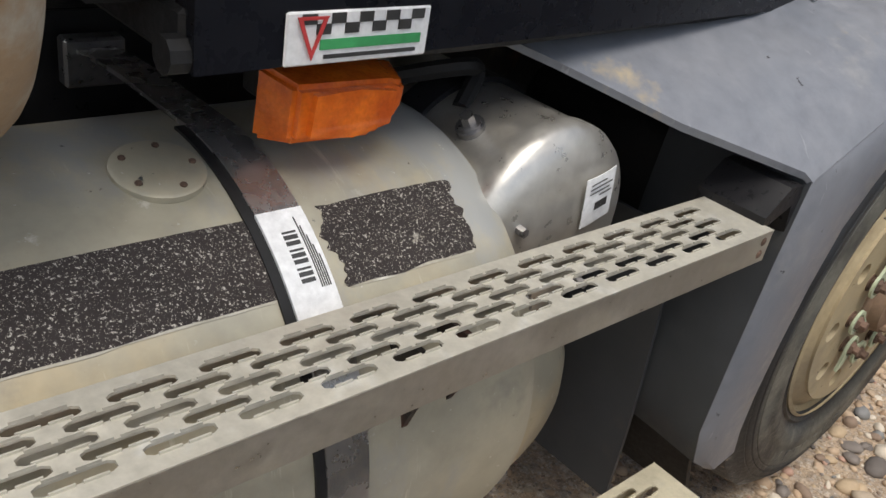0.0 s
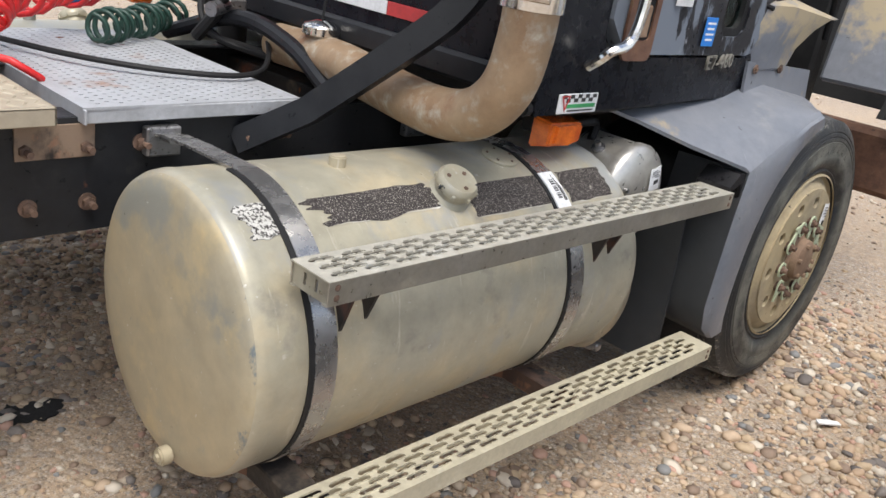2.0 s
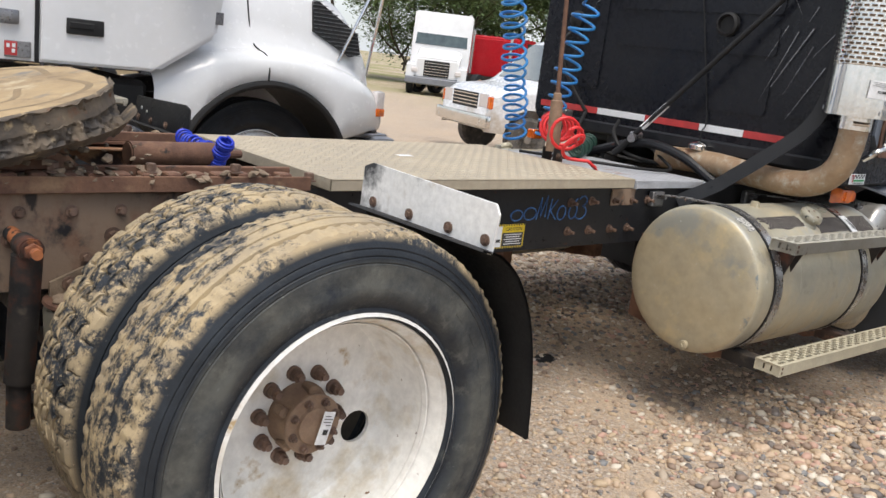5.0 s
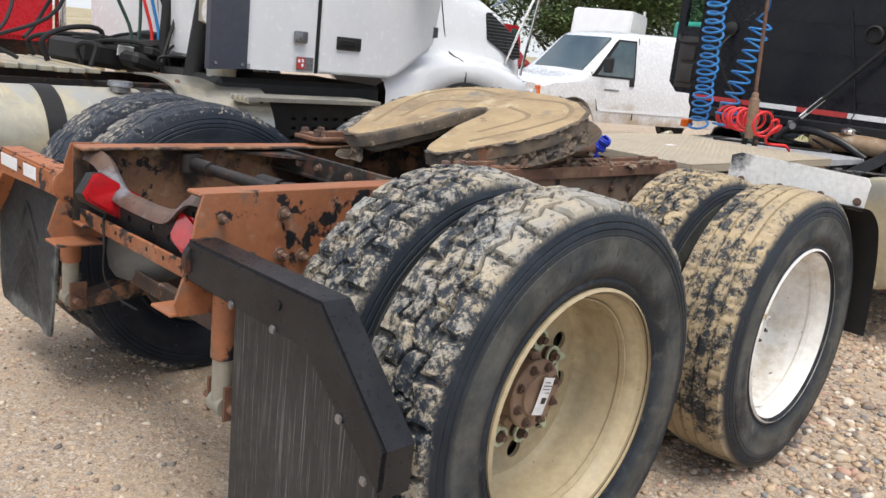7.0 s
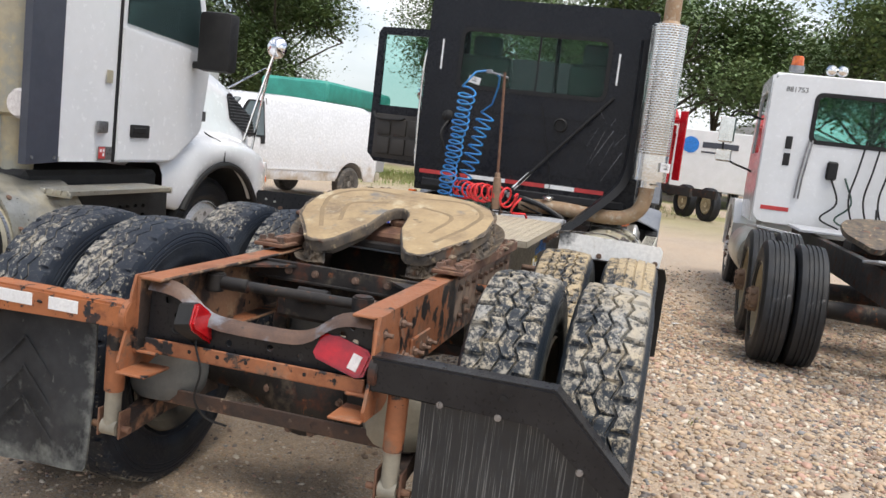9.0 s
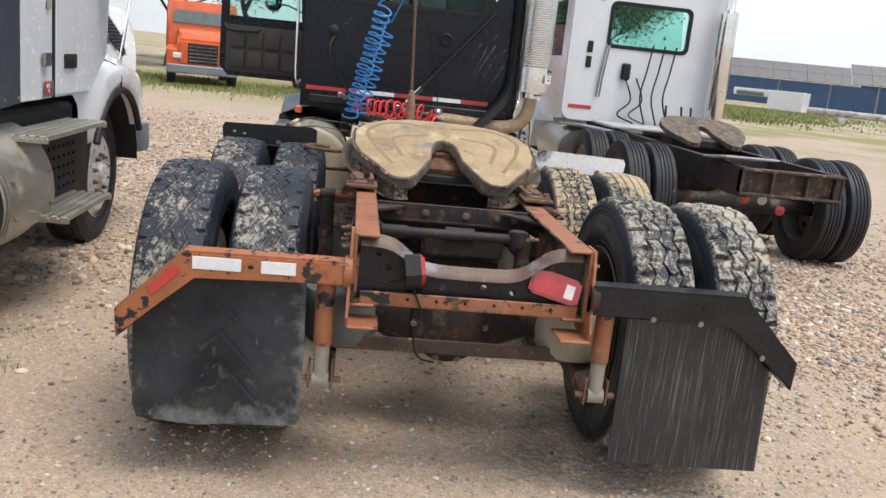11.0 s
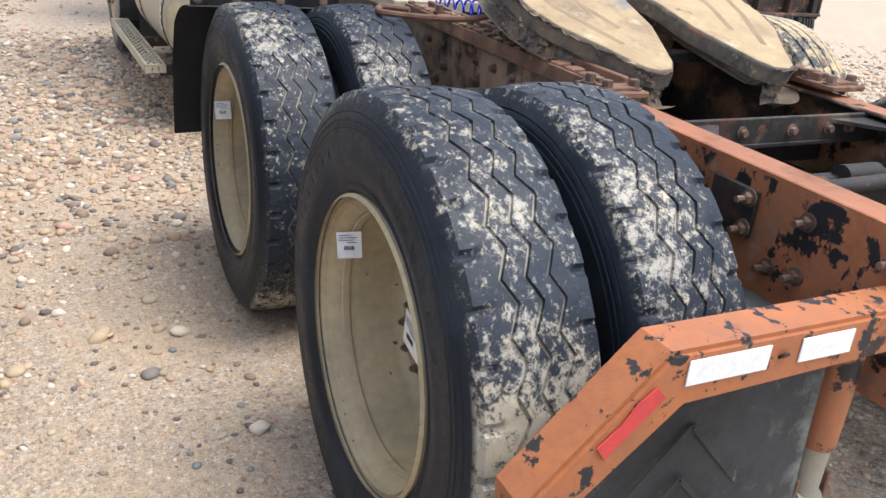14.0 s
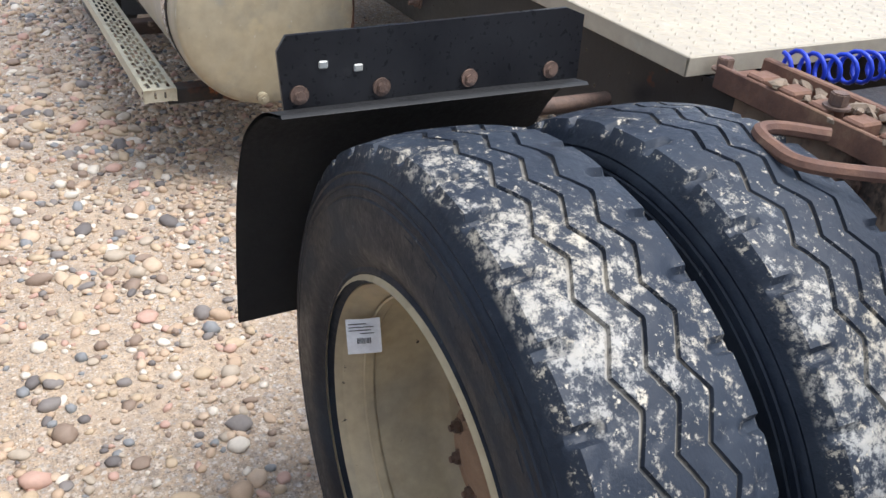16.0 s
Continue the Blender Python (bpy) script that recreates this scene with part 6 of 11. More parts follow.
coil("coiled_air_hose", "red coiled air hose looped round the pole", [(3.80, 0.44, 1.165), (3.66, 0.32, 1.165), (3.50, 0.17, 1.17), (3.40, 0.05, 1.18), (3.31, -0.08, 1.16), (3.29, -0.16, 1.10)], 0.066, 11, 0.0088, M["red_hose"],
     [[(4.05, 0.50, 1.15), (3.93, 0.50, 1.12)], [(3.33, -0.21, 1.06), (3.37, -0.22, 1.035), (3.40, -0.21, 1.015)]])
coil("coiled_air_hose", "dark green coiled cable lying on the white deck", [(4.10, 0.42, 1.08), (4.00, 0.36, 1.07), (3.85, 0.27, 1.065), (3.70, 0.18, 1.065)], 0.042, 11, 0.008, M["green_hose"])
bm = bmesh.new()
tube(bm, smooth_path([(3.40, 0.30, 1.03), (3.55, -0.05, 1.035), (3.75, -0.22, 1.03), (3.95, -0.25, 1.03), (4.10, -0.10, 1.06), (4.2, 0.1, 1.12)], 8), 0.008, 7)
hs = thing("air_hose", "black air hose lying across the white deck", "air hose")
part("hose", bm, M["rubber_hose"], hs)
coil("coiled_air_hose", "tight ultramarine hose coil leaning beside the deck", [(1.50, -0.09, 0.985), (1.505, -0.13, 1.04), (1.51, -0.165, 1.095)], 0.024, 15, 0.0055, M["deep_blue"])
coil("coiled_air_hose", "ultramarine coiled hose stretched across the frame", [(1.60, 0.36, 1.035), (1.57, 0.26, 1.032), (1.56, 0.14, 1.03), (1.55, 0.02, 1.03)], 0.027, 10, 0.0045, M["deep_blue"])
bm = bmesh.new()
box(bm, (1.48, 0.02, 0.995), (0.10, 0.80, 0.012), 0.002)
part("cross_plate", bm, M["black_plate"], truck)



# ---------------------------------------------------------------- fenders ahead of the drive wheels
def quarter_fender(s, board, label):
    root = thing("quarter_fender", label, "fender", at=Matrix.Translation((-0.10, -0.03, -0.02) if s < 0 else (-0.016, 0.035, -0.022)), group="quarter fenders")
    bm = bmesh.new()
    # curved apron
    prof = [(1.745, 1.015), (1.80, 1.00), (1.86, 0.94), (1.925, 0.82), (1.965, 0.66), (1.985, 0.48)]
    P = smooth_path([(x, 0, z) for x, z in prof], 5)
    rows = []
    for i, p in enumerate(P):
        y1 = 1.245 + 0.03 * min(1.0, i / 10)
        rows.append([(p.x, s * y, p.z + 0.01 * math.sin(y * 9) * (i / len(P))) for y in (0.665, 0.80, 0.95, 1.10, y1)])
    rows2 = [[(x - 0.007, y, z - 0.004) for x, y, z in r] for r in rows]
    grid(bm, rows + rows2[::-1], closed_u=True)
    part("apron", bm, M["plastic"], root, "black plastic apron", 50)
    bm = bmesh.new()
    ol = [(0.655, 1.005), (1.225, 0.995), (1.235, 1.10), (1.22, 1.125), (0.70, 1.14), (0.66, 1.125)]
    if s < 0:
        ol = [(-y, z) for y, z in ol][::-1]
    prism(bm, ol, 0.007, Matrix.Translation((1.790, 0, 0)) @ YZ)
    bd = part("splash_board", bm, board, root, "upright splash board" )
    for y in (0.72, 0.89, 1.057, 1.20):
        bolt(bd, (1.789, s * y, 1.028), (-1, 0, 0), FLAT)
        bolt(bd, (1.798, s * y, 1.028), (1, 0, 0), FLAT)
    bm = bmesh.new()
    cyl(bm, (1.95, s * 0.44, 0.88), (1.95, s * 1.05, 0.88), 0.018, 12)
    part("support_rod", bm, M["bolt"], root)
    return root


quarter_fender(-1, M["white_flap"], "white splash board with a black apron ahead of the drive wheels")
lq = quarter_fender(1, M["black_clean"], "black splash board and apron ahead of the drive wheels")
for y, z in ((1.16, 1.075), (1.10, 1.065)):
    bm = bmesh.new()
    box(bm, (1.787, y, z), (0.004, 0.016, 0.013), 0.003)
    part("chipped_spot", bm, M["tank"], lq)


# ---------------------------------------------------------------- fuel tanks and steps
def fuel_tank(s):
    cy_, cz_, R = s * 0.803, 0.644, 0.323
    x0, x1 = 3.40, 4.66
    bm = bmesh.new()
    prof = [(0.02, x0 - 0.004), (0.15, x0 - 0.003), (0.27, x0), (R - 0.018, x0 + 0.006), (R - 0.006, x0 + 0.013), (R, x0 + 0.026), (R, x0 + 0.035), (R + 0.002, x0 + 0.045), (R, x0 + 0.055), (R, x0 + 0.5), (R, x1 - 0.6), (R, x1 - 0.055), (R + 0.002, x1 - 0.045), (R, x1 - 0.03),
            (R - 0.006, x1 - 0.010), (R - 0.02, x1), (0.15, x1 + 0.006), (0.02, x1 + 0.008)]
    revolve(bm, prof, 96, "x", (0, cy_, cz_))
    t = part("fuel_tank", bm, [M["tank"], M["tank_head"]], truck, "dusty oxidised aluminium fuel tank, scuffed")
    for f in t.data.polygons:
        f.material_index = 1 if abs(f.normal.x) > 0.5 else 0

    def band(name, xa, xb, a0, a1, dr, material, label="", edge=None, n=40):
        """A strip wrapped on the tank from angle a0 to a1 (0: outwards, 90: up). edge: uneven outline."""
        bm = bmesh.new()
        outer, inner = [], []
        for i in range(n + 1):
            a = radians(a0 + (a1 - a0) * i / n)
            ja = edge(i / n, 0) if edge else 0.0
            jb = edge(i / n, 1) if edge else 0.0
            row_o, row_i = [], []
            m_ = 12
            for j in range(m_ + 1):
                x = xa + ja + (xb + jb - xa - ja) * j / m_
                aa = a + (edge(j / m_, 2 if i == 0 else 3) if edge and i in (0, n) else 0.0)
                c_, s_ = math.cos(aa) * s, math.sin(aa)
                row_o.append((x, cy_ + (R + dr) * c_, cz_ + (R + dr) * s_))
                row_i.append((x, cy_ + (R + dr * 0.2) * c_, cz_ + (R + dr * 0.2) * s_))
            outer.append(row_o)
            inner.append(row_i)
        grid(bm, outer)
        b_e = [e for e in bm.edges if e.is_boundary]
        ex = bmesh.ops.extrude_edge_only(bm, edges=b_e)["geom"]
        for v in ex:
            if isinstance(v, bmesh.types.BMVert):
                d = Vector((0, v.co.y - cy_, v.co.z - cz_)).normalized() * dr * 0.9
                v.co -= d
        return part(name, bm, material, t, label)

    rg = random.Random(5 + s)
    jag = lambda amp, f: (lambda u, k: amp * (noise.noise((u * f, k * 3.1, 1.7)) + 0.5 * noise.noise((u * f * 3, k * 5.0, 4.2))))
    for xs in (3.535, 4.335):
        band("tank_strap", xs, xs + 0.052, -115, 92, 0.006, M["strap"], "dark stainless tank strap", n=64)
        band("strap_liner", xs - 0.012, xs + 0.004, -118, 92, 0.004, M["rubber_hose"], "black rubber strap liner", n=64)
        # the strap runs on to a bolted foot on the frame rail
        bm = bmesh.new()
        grid(bm, [[(xs + u, y, z) for u in (0.0, 0.052)] for y, z in ((cy_, cz_ + R + 0.006), (s * 0.62, cz_ + R - 0.001), (s * 0.50, cz_ + R - 0.010), (s * 0.455, cz_ + R - 0.020))])
        ex = bmesh.ops.extrude_face_region(bm, geom=bm.faces[:])["geom"]
        for v in ex:
            if isinstance(v, bmesh.types.BMVert):
                v.co.z -= 0.006
        part("strap_end", bm, M["strap"], t)
        bm = bmesh.new()
        box(bm, (xs + 0.026, s * 0.447, cz_ + R - 0.04), (0.085, 0.030, 0.07), 0.004)
        cyl(bm, (xs + 0.026, s * 0.455, cz_ + R - 0.03), (xs + 0.026, s * 0.50, cz_ + R - 0.025), 0.010, 8)
        part("strap_foot", bm, M["steel"], t)
    if s < 0:
        band("anti_slip_strip", 3.462, 3.532, 53, 68, 0.0016, M["grit_worn"], "worn patch of grit tape", jag(0.02, 3))
        band("anti_slip_strip", 3.635, 3.96, 54, 67, 0.0016, M["grit"], "peeling black grit tape", jag(0.05, 3))
        band("anti_slip_strip", 4.05, 4.325, 47, 63, 0.0016, M["grit"], "black grit tape", jag(0.006, 4))
        band("anti_slip_strip", 4.405, 4.59, 46, 63, 0.0016, M["grit"], "black grit tape", jag(0.012, 4))
        for x0, x1, a0 in ((3.65, 3.95, 53.2), (4.06, 4.325, 46.2), (4.41, 4.585, 45.2)):
            band("tape_backing", x0, x1, a0 + 0.5, a0 + 2.0, 0.0011, M["tape_glue"], "torn pale backing of the tape", jag(0.012, 5))
        lab = band("paper_label", 4.3345, 4.3875, 40, 63, 0.0075, M["paper"], "white paper label with a barcode on the strap")
        for k in range(9):
            a0 = 58 - k * 1.2
            band("printed_bar", 4.352, 4.368, a0, a0 + (0.8 if k % 3 else 0.4), 0.0082, M["ink"], n=2)
        for k in range(5):
            band("printed_bar", 4.372 + 0.0025 * k, 4.3733 + 0.0025 * k, 47, 61 - k * 2, 0.0082, M["ink"], n=4)
        cap_a, cap_x = 60, 4.003
    else:
        cap_a, cap_x = 60, 4.005
    # filler neck and cap
    a = radians(cap_a)
    d = Vector((0, s * math.cos(a), math.sin(a)))
    base = Vector((cap_x, cy_, cz_)) + d * (R - 0.01)
    bm = bmesh.new()
    revolve(bm, [(0.056, 0.0), (0.050, 0.012), (0.043, 0.018), (0.042, 0.03), (0.050, 0.033), (0.052, 0.042), (0.050, 0.054), (0.044, 0.061), (0.038, 0.059), (0.01, 0.057)], 40, "z")
    for k in range(8):
        b = 2 * math.pi * k / 8
        box(bm, (0.051 * math.cos(b), 0.051 * math.sin(b), 0.041), (0.010, 0.008, 0.012), 0.002, Euler((0, 0, b)))
    cap = part("filler_cap", bm, M["tank"], t, "round aluminium filler cap with rusty studs", at=Matrix.Translation(base) @ d.to_track_quat("Z", "Y").to_matrix().to_4x4())
    for k in range(3):
        b = 2 * math.pi * k / 3 + 0.5
        o = new("stud", BOLT)
        o.parent, o.matrix_basis = cap, pose(0.028 * math.cos(b), 0.028 * math.sin(b), 0.0565) @ Matrix.Diagonal((0.5, 0.5, 0.25, 1))
    # sender plate with five screws
    a = radians(78)
    d = Vector((0, s * math.cos(a), math.sin(a)))
    bm = bmesh.new()
    revolve(bm, [(0.048, -0.003), (0.048, 0.004), (0.045, 0.006), (0.01, 0.006)], 30, "z")
    sp = part("sender_plate", bm, M["tank"], t, at=Matrix.Translation(Vector((4.27, cy_, cz_)) + d * R) @ d.to_track_quat("Z", "Y").to_matrix().to_4x4())
    for k in range(5):
        b = 2 * math.pi * k / 5
        o = new("screw", BOLT)
        o.parent, o.matrix_basis = sp, pose(0.036 * math.cos(b), 0.036 * math.sin(b), 0.005) @ Matrix.Diagonal((0.34, 0.34, 0.2, 1))
    bm = bmesh.new()
    cyl(bm, (3.78, cy_ + s * 0.02, cz_ + R - 0.01), (3.78, cy_ + s * 0.02, cz_ + R + 0.022), 0.020, 14, bevel=0.003)
    part("vent_plug", bm, M["tank"], t)
    bm = bmesh.new()
    cyl(bm, (3.372, cy_ + s * 0.04, cz_ - 0.285), (3.40, cy_ + s * 0.04, cz_ - 0.285), 0.021, 16, bevel=0.004)
    cyl(bm, (3.366, cy_ + s * 0.04, cz_ - 0.285), (3.374, cy_ + s * 0.04, cz_ - 0.285), 0.009, 6)
    part("drain_plug", bm, M["tank_head"], t)
    if s < 0:
        bm = bmesh.new()
        prism(bm, [(3.885, -0.007), (3.905, -0.010), (3.930, -0.006), (3.934, 0.003), (3.918, 0.006), (3.912, 0.013), (3.898, 0.008), (3.888, 0.006)], 0.0015, Matrix.Translation((0, cy_ - 0.07, cz_ + 0.298)) @ pose(0, 0, 0, 14, 0, 0))
        part("torn_sticker", bm, M["paper"], t)
    # cradle brackets
    for xs in (3.56, 4.40):
        bm = bmesh.new()
        prism(bm, [(s * 0.43, 0.76), (s * 0.43, 0.36), (s * 0.62, 0.335), (s * 0.90, 0.30), (s * 1.02, 0.345), (s * 0.93, 0.385), (s * 0.80, 0.345), (s * 0.60, 0.42), (s * 0.50, 0.60)][::(1 if s > 0 else -1)], 0.07, Matrix.Translation((xs - 0.035, 0, 0)) @ YZ)
        part("tank_cradle", bm, M["rust"], t, "rusted cradle bracket")
        bm = bmesh.new()
        box(bm, (xs, s * 1.05, 0.345), (0.075, 0.20, 0.055), 0.004)
        part("step_arm", bm, M["grimy_rust"] if xs > 4 else M["black_plate"], t)
        bm = bmesh.new()
        prism(bm, [(s * 1.15, 0.842), (s * 1.05, 0.842), (s * 1.062, 0.645), (s * 1.078, 0.635)][::(1 if s < 0 else -1)], 0.008, Matrix.Translation((xs + 0.035, 0, 0)) @ YZ)
        prism(bm, [(s * 1.15, 0.842), (s * 1.05, 0.842), (s * 1.062, 0.68), (s * 1.078, 0.67)][::(1 if s < 0 else -1)], 0.008, Matrix.Translation((xs + 0.10, 0, 0)) @ YZ)
        part("step_gusset", bm, M["black_plate"], t, "rusty black step bracket")
    pivot = Matrix.Translation((3.4, cy_, cz_))
    t.matrix_basis = pivot @ Matrix.Rotation(radians(1.6 * s), 4, "Z") @ pivot.inverted()
    return t


def step(s, x0, x1, y0, y1, z, material, label, slope_, yaw):
    """A perforated step tread with folded sides: staggered slots with turned-up lips."""
    yc = s * (abs(y0) + abs(y1)) / 2
    slope = Matrix.Translation((x0, yc, z)) @ Matrix.Rotation(radians(yaw * s), 4, "Z") @ Matrix.Rotation(radians(slope_), 4, "Y") @ Matrix.Translation((-x0, -yc, -z))
    root = thing("step", label, "step", at=slope, group="cab steps")
    h = 0.048
    bm = bmesh.new()
    L, Wd = x1 - x0, y1 - y0
    holes = []
    nrow = 5
    pitch = 0.0775
    for j in range(nrow):
        yy_ = y0 + 0.014 + (Wd - 0.028) * (j + 0.5) / nrow
        off = pitch * (0.5 if j % 2 else 0.0)
        k = 0
        while x0 + 0.05 + off + k * pitch < x1 - 0.045:
            holes.append(slot(x0 + 0.05 + off + k * pitch, yy_, 0.059, 0.0125, 3))
            k += 1
    prism(bm, [(x0, y0), (x1, y0), (x1, y1), (x0, y1)], 0.003, Matrix.Translation((0, 0, z - 0.003)), holes)
    part("tread", bm, material, root, angle=30)
    bm = bmesh.new()
    for hl in holes:
        xs = [p[0] for p in hl]
        yc = sum(p[1] for p in hl) / len(hl)
        for e in (-1, 1):
            for xa, xb in ((min(xs) + 0.008, min(xs) + 0.026), (max(xs) - 0.026, max(xs) - 0.008)):
                box(bm, ((xa + xb) / 2, yc + e * 0.0072, z + 0.0012), (xb - xa, 0.0016, 0.0028))
    tagged(part("grip_lip", bm, material, root), kind="stuff")
    bm = bmesh.new()
    for y in (y0 + 0.0015, y1 - 0.0015):
        box(bm, ((x0 + x1) / 2, y, z - h / 2 - 0.001), (L, 0.003, h), 0.001)
        box(bm, ((x0 + x1) / 2, y + (0.006 if y < (y0 + y1) / 2 else -0.006), z - h + 0.0005), (L, 0.014, 0.003))
    part("side_rail", bm, M["alu"] if z > 0.6 else material, root)
    for x in (x0 + 0.004, x1 - 0.004):
        bm = bmesh.new()
        prism(bm, [(y0 + 0.003, z - h), (y1 - 0.003, z - h), (y1 - 0.003, z - 0.004), (y0 + 0.003, z - 0.004)], 0.003, Matrix.Translation((x, 0, 0)) @ YZ,
              [[(y + px * 0.4, z - h / 2 + pz) for px, pz in ((-0.01, -0.012), (0.01, -0.012), (0.01, 0.012), (-0.01, 0.012))] for y in (y0 + Wd * 0.35, y0 + Wd * 0.65)])
        part("end_cap", bm, M["alu"] if z > 0.6 else material, root)
    ys = y0 if s < 0 else y1
    for x in (x0 + 0.02, x1 - 0.02):
        for dz in (-0.014, -0.034):
            o = new("rivet", BOLT)
            o.parent, o.matrix_basis = root, Matrix.Translation((x, ys, z + dz)) @ Matrix.Rotation(radians(90 * (1 if s < 0 else -1)), 4, "X") @ Matrix.Diagonal((0.4, 0.4, 0.12, 1))
    return root


for s in (-1, 1):
    fuel_tank(s)
    step(s, 3.478, 5.006, *sorted((s * 1.088, s * 1.200)), 0.897, M["step"], "perforated aluminium step along the fuel tank", 0.5, 0.75)
    step(s, 3.485, 5.043, *sorted((s * 1.125, s * 1.240)), 0.389, M["step_low"], "sandy perforated aluminium lower step", 0.3, 1.4)

# two air reservoirs lying across the truck ahead of the right tank
RX, RZ = 4.765, 0.838
bm = bmesh.new()
revolve(bm, [(0.02, -0.60), (0.145, -0.62), (0.150, -0.66), (0.150, -0.985), (0.1535, -0.99), (0.1535, -1.012), (0.147, -1.025), (0.125, -1.038), (0.08, -1.048), (0.02, -1.052)], 64, "y", (RX, 0, RZ))
air = part("air_reservoir", bm, M["air_tank"], truck, "brushed aluminium air reservoir with a paper label", 45)
bm = bmesh.new()
revolve(bm, [(0.151, -0.80), (0.159, -0.80), (0.159, -0.85), (0.151, -0.85)], 48, "y", (RX, 0, RZ), caps=False)
part("reservoir_strap", bm, M["black"], air)
for p, d_, r in (((RX - 0.085, -0.925, RZ + 0.122), (-0.55, 0, 0.85), 0.020), ((RX - 0.09, -1.030, RZ + 0.035), (-0.1, -1, 0), 0.014), ((RX - 0.07, -1.042, RZ - 0.075), (0, -1, 0), 0.030), ((RX + 0.05, -1.045, RZ - 0.075), (0, -1, 0), 0.014)):
    bm = bmesh.new()
    q = Vector(d_).normalized()
    cyl(bm, Vector(p) - q * 0.02, Vector(p) + q * 0.012, r, 16, bevel=0.004)
    cyl(bm, Vector(p) + q * 0.012, Vector(p) + q * 0.026, r * 0.5, 6)
    part("port_plug", bm, M["steel"], air)
paper_tag(air, Matrix.Translation((RX + 0.052, -1.050, RZ + 0.055)) @ Matrix(((1, 0, 0, 0), (0, 0, -1, 0), (0, 1, 0, 0), (0, 0, 0, 1))) @ pose(0, 0, 0, -3, 8, 4), 0.075, 0.072)
bm = bmesh.new()
tube(bm, smooth_path([(4.62, -0.80, 0.99), (4.70, -0.86, 1.02), (4.74, -0.86, 1.01), (4.70, -0.88, 0.97)], 5), 0.013, 8)
part("air_line", bm, M["rubber_hose"], truck)
bm = bmesh.new()
revolve(bm, [(0.02, -0.60), (0.15, -0.61), (0.178, -0.65), (0.178, -0.955), (0.168, -0.985), (0.13, -1.012), (0.07, -1.026), (0.02, -1.03)], 48, "y", (4.795, 0, 0.475))
low = part("air_reservoir", bm, M["tank"], truck, "sand-coloured lower air reservoir", 50)
bm = bmesh.new()
tube(bm, smooth_path([(4.83, -0.93, 0.305), (4.85, -0.95, 0.275), (4.88, -0.96, 0.27)], 4), 0.012, 8)
box(bm, (4.885, -0.96, 0.268), (0.03, 0.03, 0.03), 0.006)
part("drain_cock", bm, M["steel"], low)


# ---------------------------------------------------------------- cab
CX0, CX1, CY, CZ0, CZ1 = 4.21, 5.60, 0.98, 1.09, 2.80


def rounded(x0, x1, y0, y1, r, n=5):
    out = []
    for cx, cy, a in ((x1 - r, y1 - r, 0), (x0 + r, y1 - r, 90), (x0 + r, y0 + r, 180), (x1 - r, y0 + r, 270)):
        out += [(cx + r * math.cos(radians(a + 90 * k / n)), cy + r * math.sin(radians(a + 90 * k / n))) for k in range(n + 1)]
    return out


cab_back = bmesh.new()
prism(cab_back, rounded(-CY, CY, CZ0 + 0.06, CZ1, 0.09), 0.05, Matrix.Translation((CX0, 0, 0)) @ YZ, [rounded(-0.61, 0.66, 2.045, 2.525, 0.06)])
cab = part("cab", cab_back, M["cab"], truck, "black cab with a scratched ribbed back wall")
bm = bmesh.new()
prism(bm, rounded(-CY + 0.01, CY - 0.01, CX0 + 0.05, CX1, 0.05), 0.05, Matrix.Translation((0, 0, CZ1 - 0.05)) @ Matrix(((0, 1, 0, 0), (1, 0, 0, 0), (0, 0, 1, 0), (0, 0, 0, 1))))
part("roof", bm, M["cab"], cab)
bm = bmesh.new()
box(bm, ((CX0 + CX1) / 2 + 0.02, 0, CZ0 + 0.03), (CX1 - CX0 - 0.05, 2 * CY - 0.02, 0.06), 0.01)
part("cab_floor", bm, M["plastic"], cab)
# right side wall with the door's opening filled by the door, and the front wall with the windscreen
for s in (-1, 1):
    bm = bmesh.new()
    door_hole = rounded(4.50, 5.42, 1.235, 2.66, 0.07)
    prism(bm, [(CX0 + 0.05, CZ0), (CX1, CZ0 + 0.02), (CX1, 1.75), (5.40, CZ1 - 0.03), (CX0 + 0.05, CZ1 - 0.03)], 0.035, Matrix.Translation((0, s * CY + (0.035 if s > 0 else 0.0) - (0.035 if s > 0 else -0.035), 0)) @ XZ, [door_hole])
    part("side_wall", bm, M["cab"], cab)
bm = bmesh.new()
box(bm, (CX1 - 0.02, 0, 1.44), (0.05, 2 * CY - 0.08, 0.62), 0.01)
part("firewall", bm, M["plastic"], cab)
for y in (-0.93, 0.0, 0.93):
    bm = bmesh.new()
    cyl(bm, (CX1 - 0.02, y, 1.74), (5.42, y, 2.76), 0.025, 10)
    part("windscreen_pillar", bm, M["cab"], cab)


def pane(parent, name, outline, m, material, t=0.005):
    bm = bmesh.new()
    prism(bm, outline, t, m)
    o = part(name, bm, material, parent)
    o.visible_shadow = False
    return o


bm = bmesh.new()
prism(bm, rounded(-0.635, 0.685, 2.02, 2.55, 0.075), 0.012, Matrix.Translation((CX0 - 0.010, 0, 0)) @ YZ, [rounded(-0.60, 0.65, 2.055, 2.515, 0.055)])
seal = part("window_seal", bm, M["rubber_hose"], cab, "black rubber window seal")
pane(cab, "rear_window", rounded(-0.605, 0.655, 2.05, 2.52, 0.057), Matrix.Translation((CX0 + 0.002, 0, 0)) @ YZ, M["glass"])
bm = bmesh.new()
box(bm, (CX0 + 0.006, -0.02, 2.285), (0.012, 0.018, 0.46), 0.003)
part("window_bar", bm, M["rubber_hose"], cab)
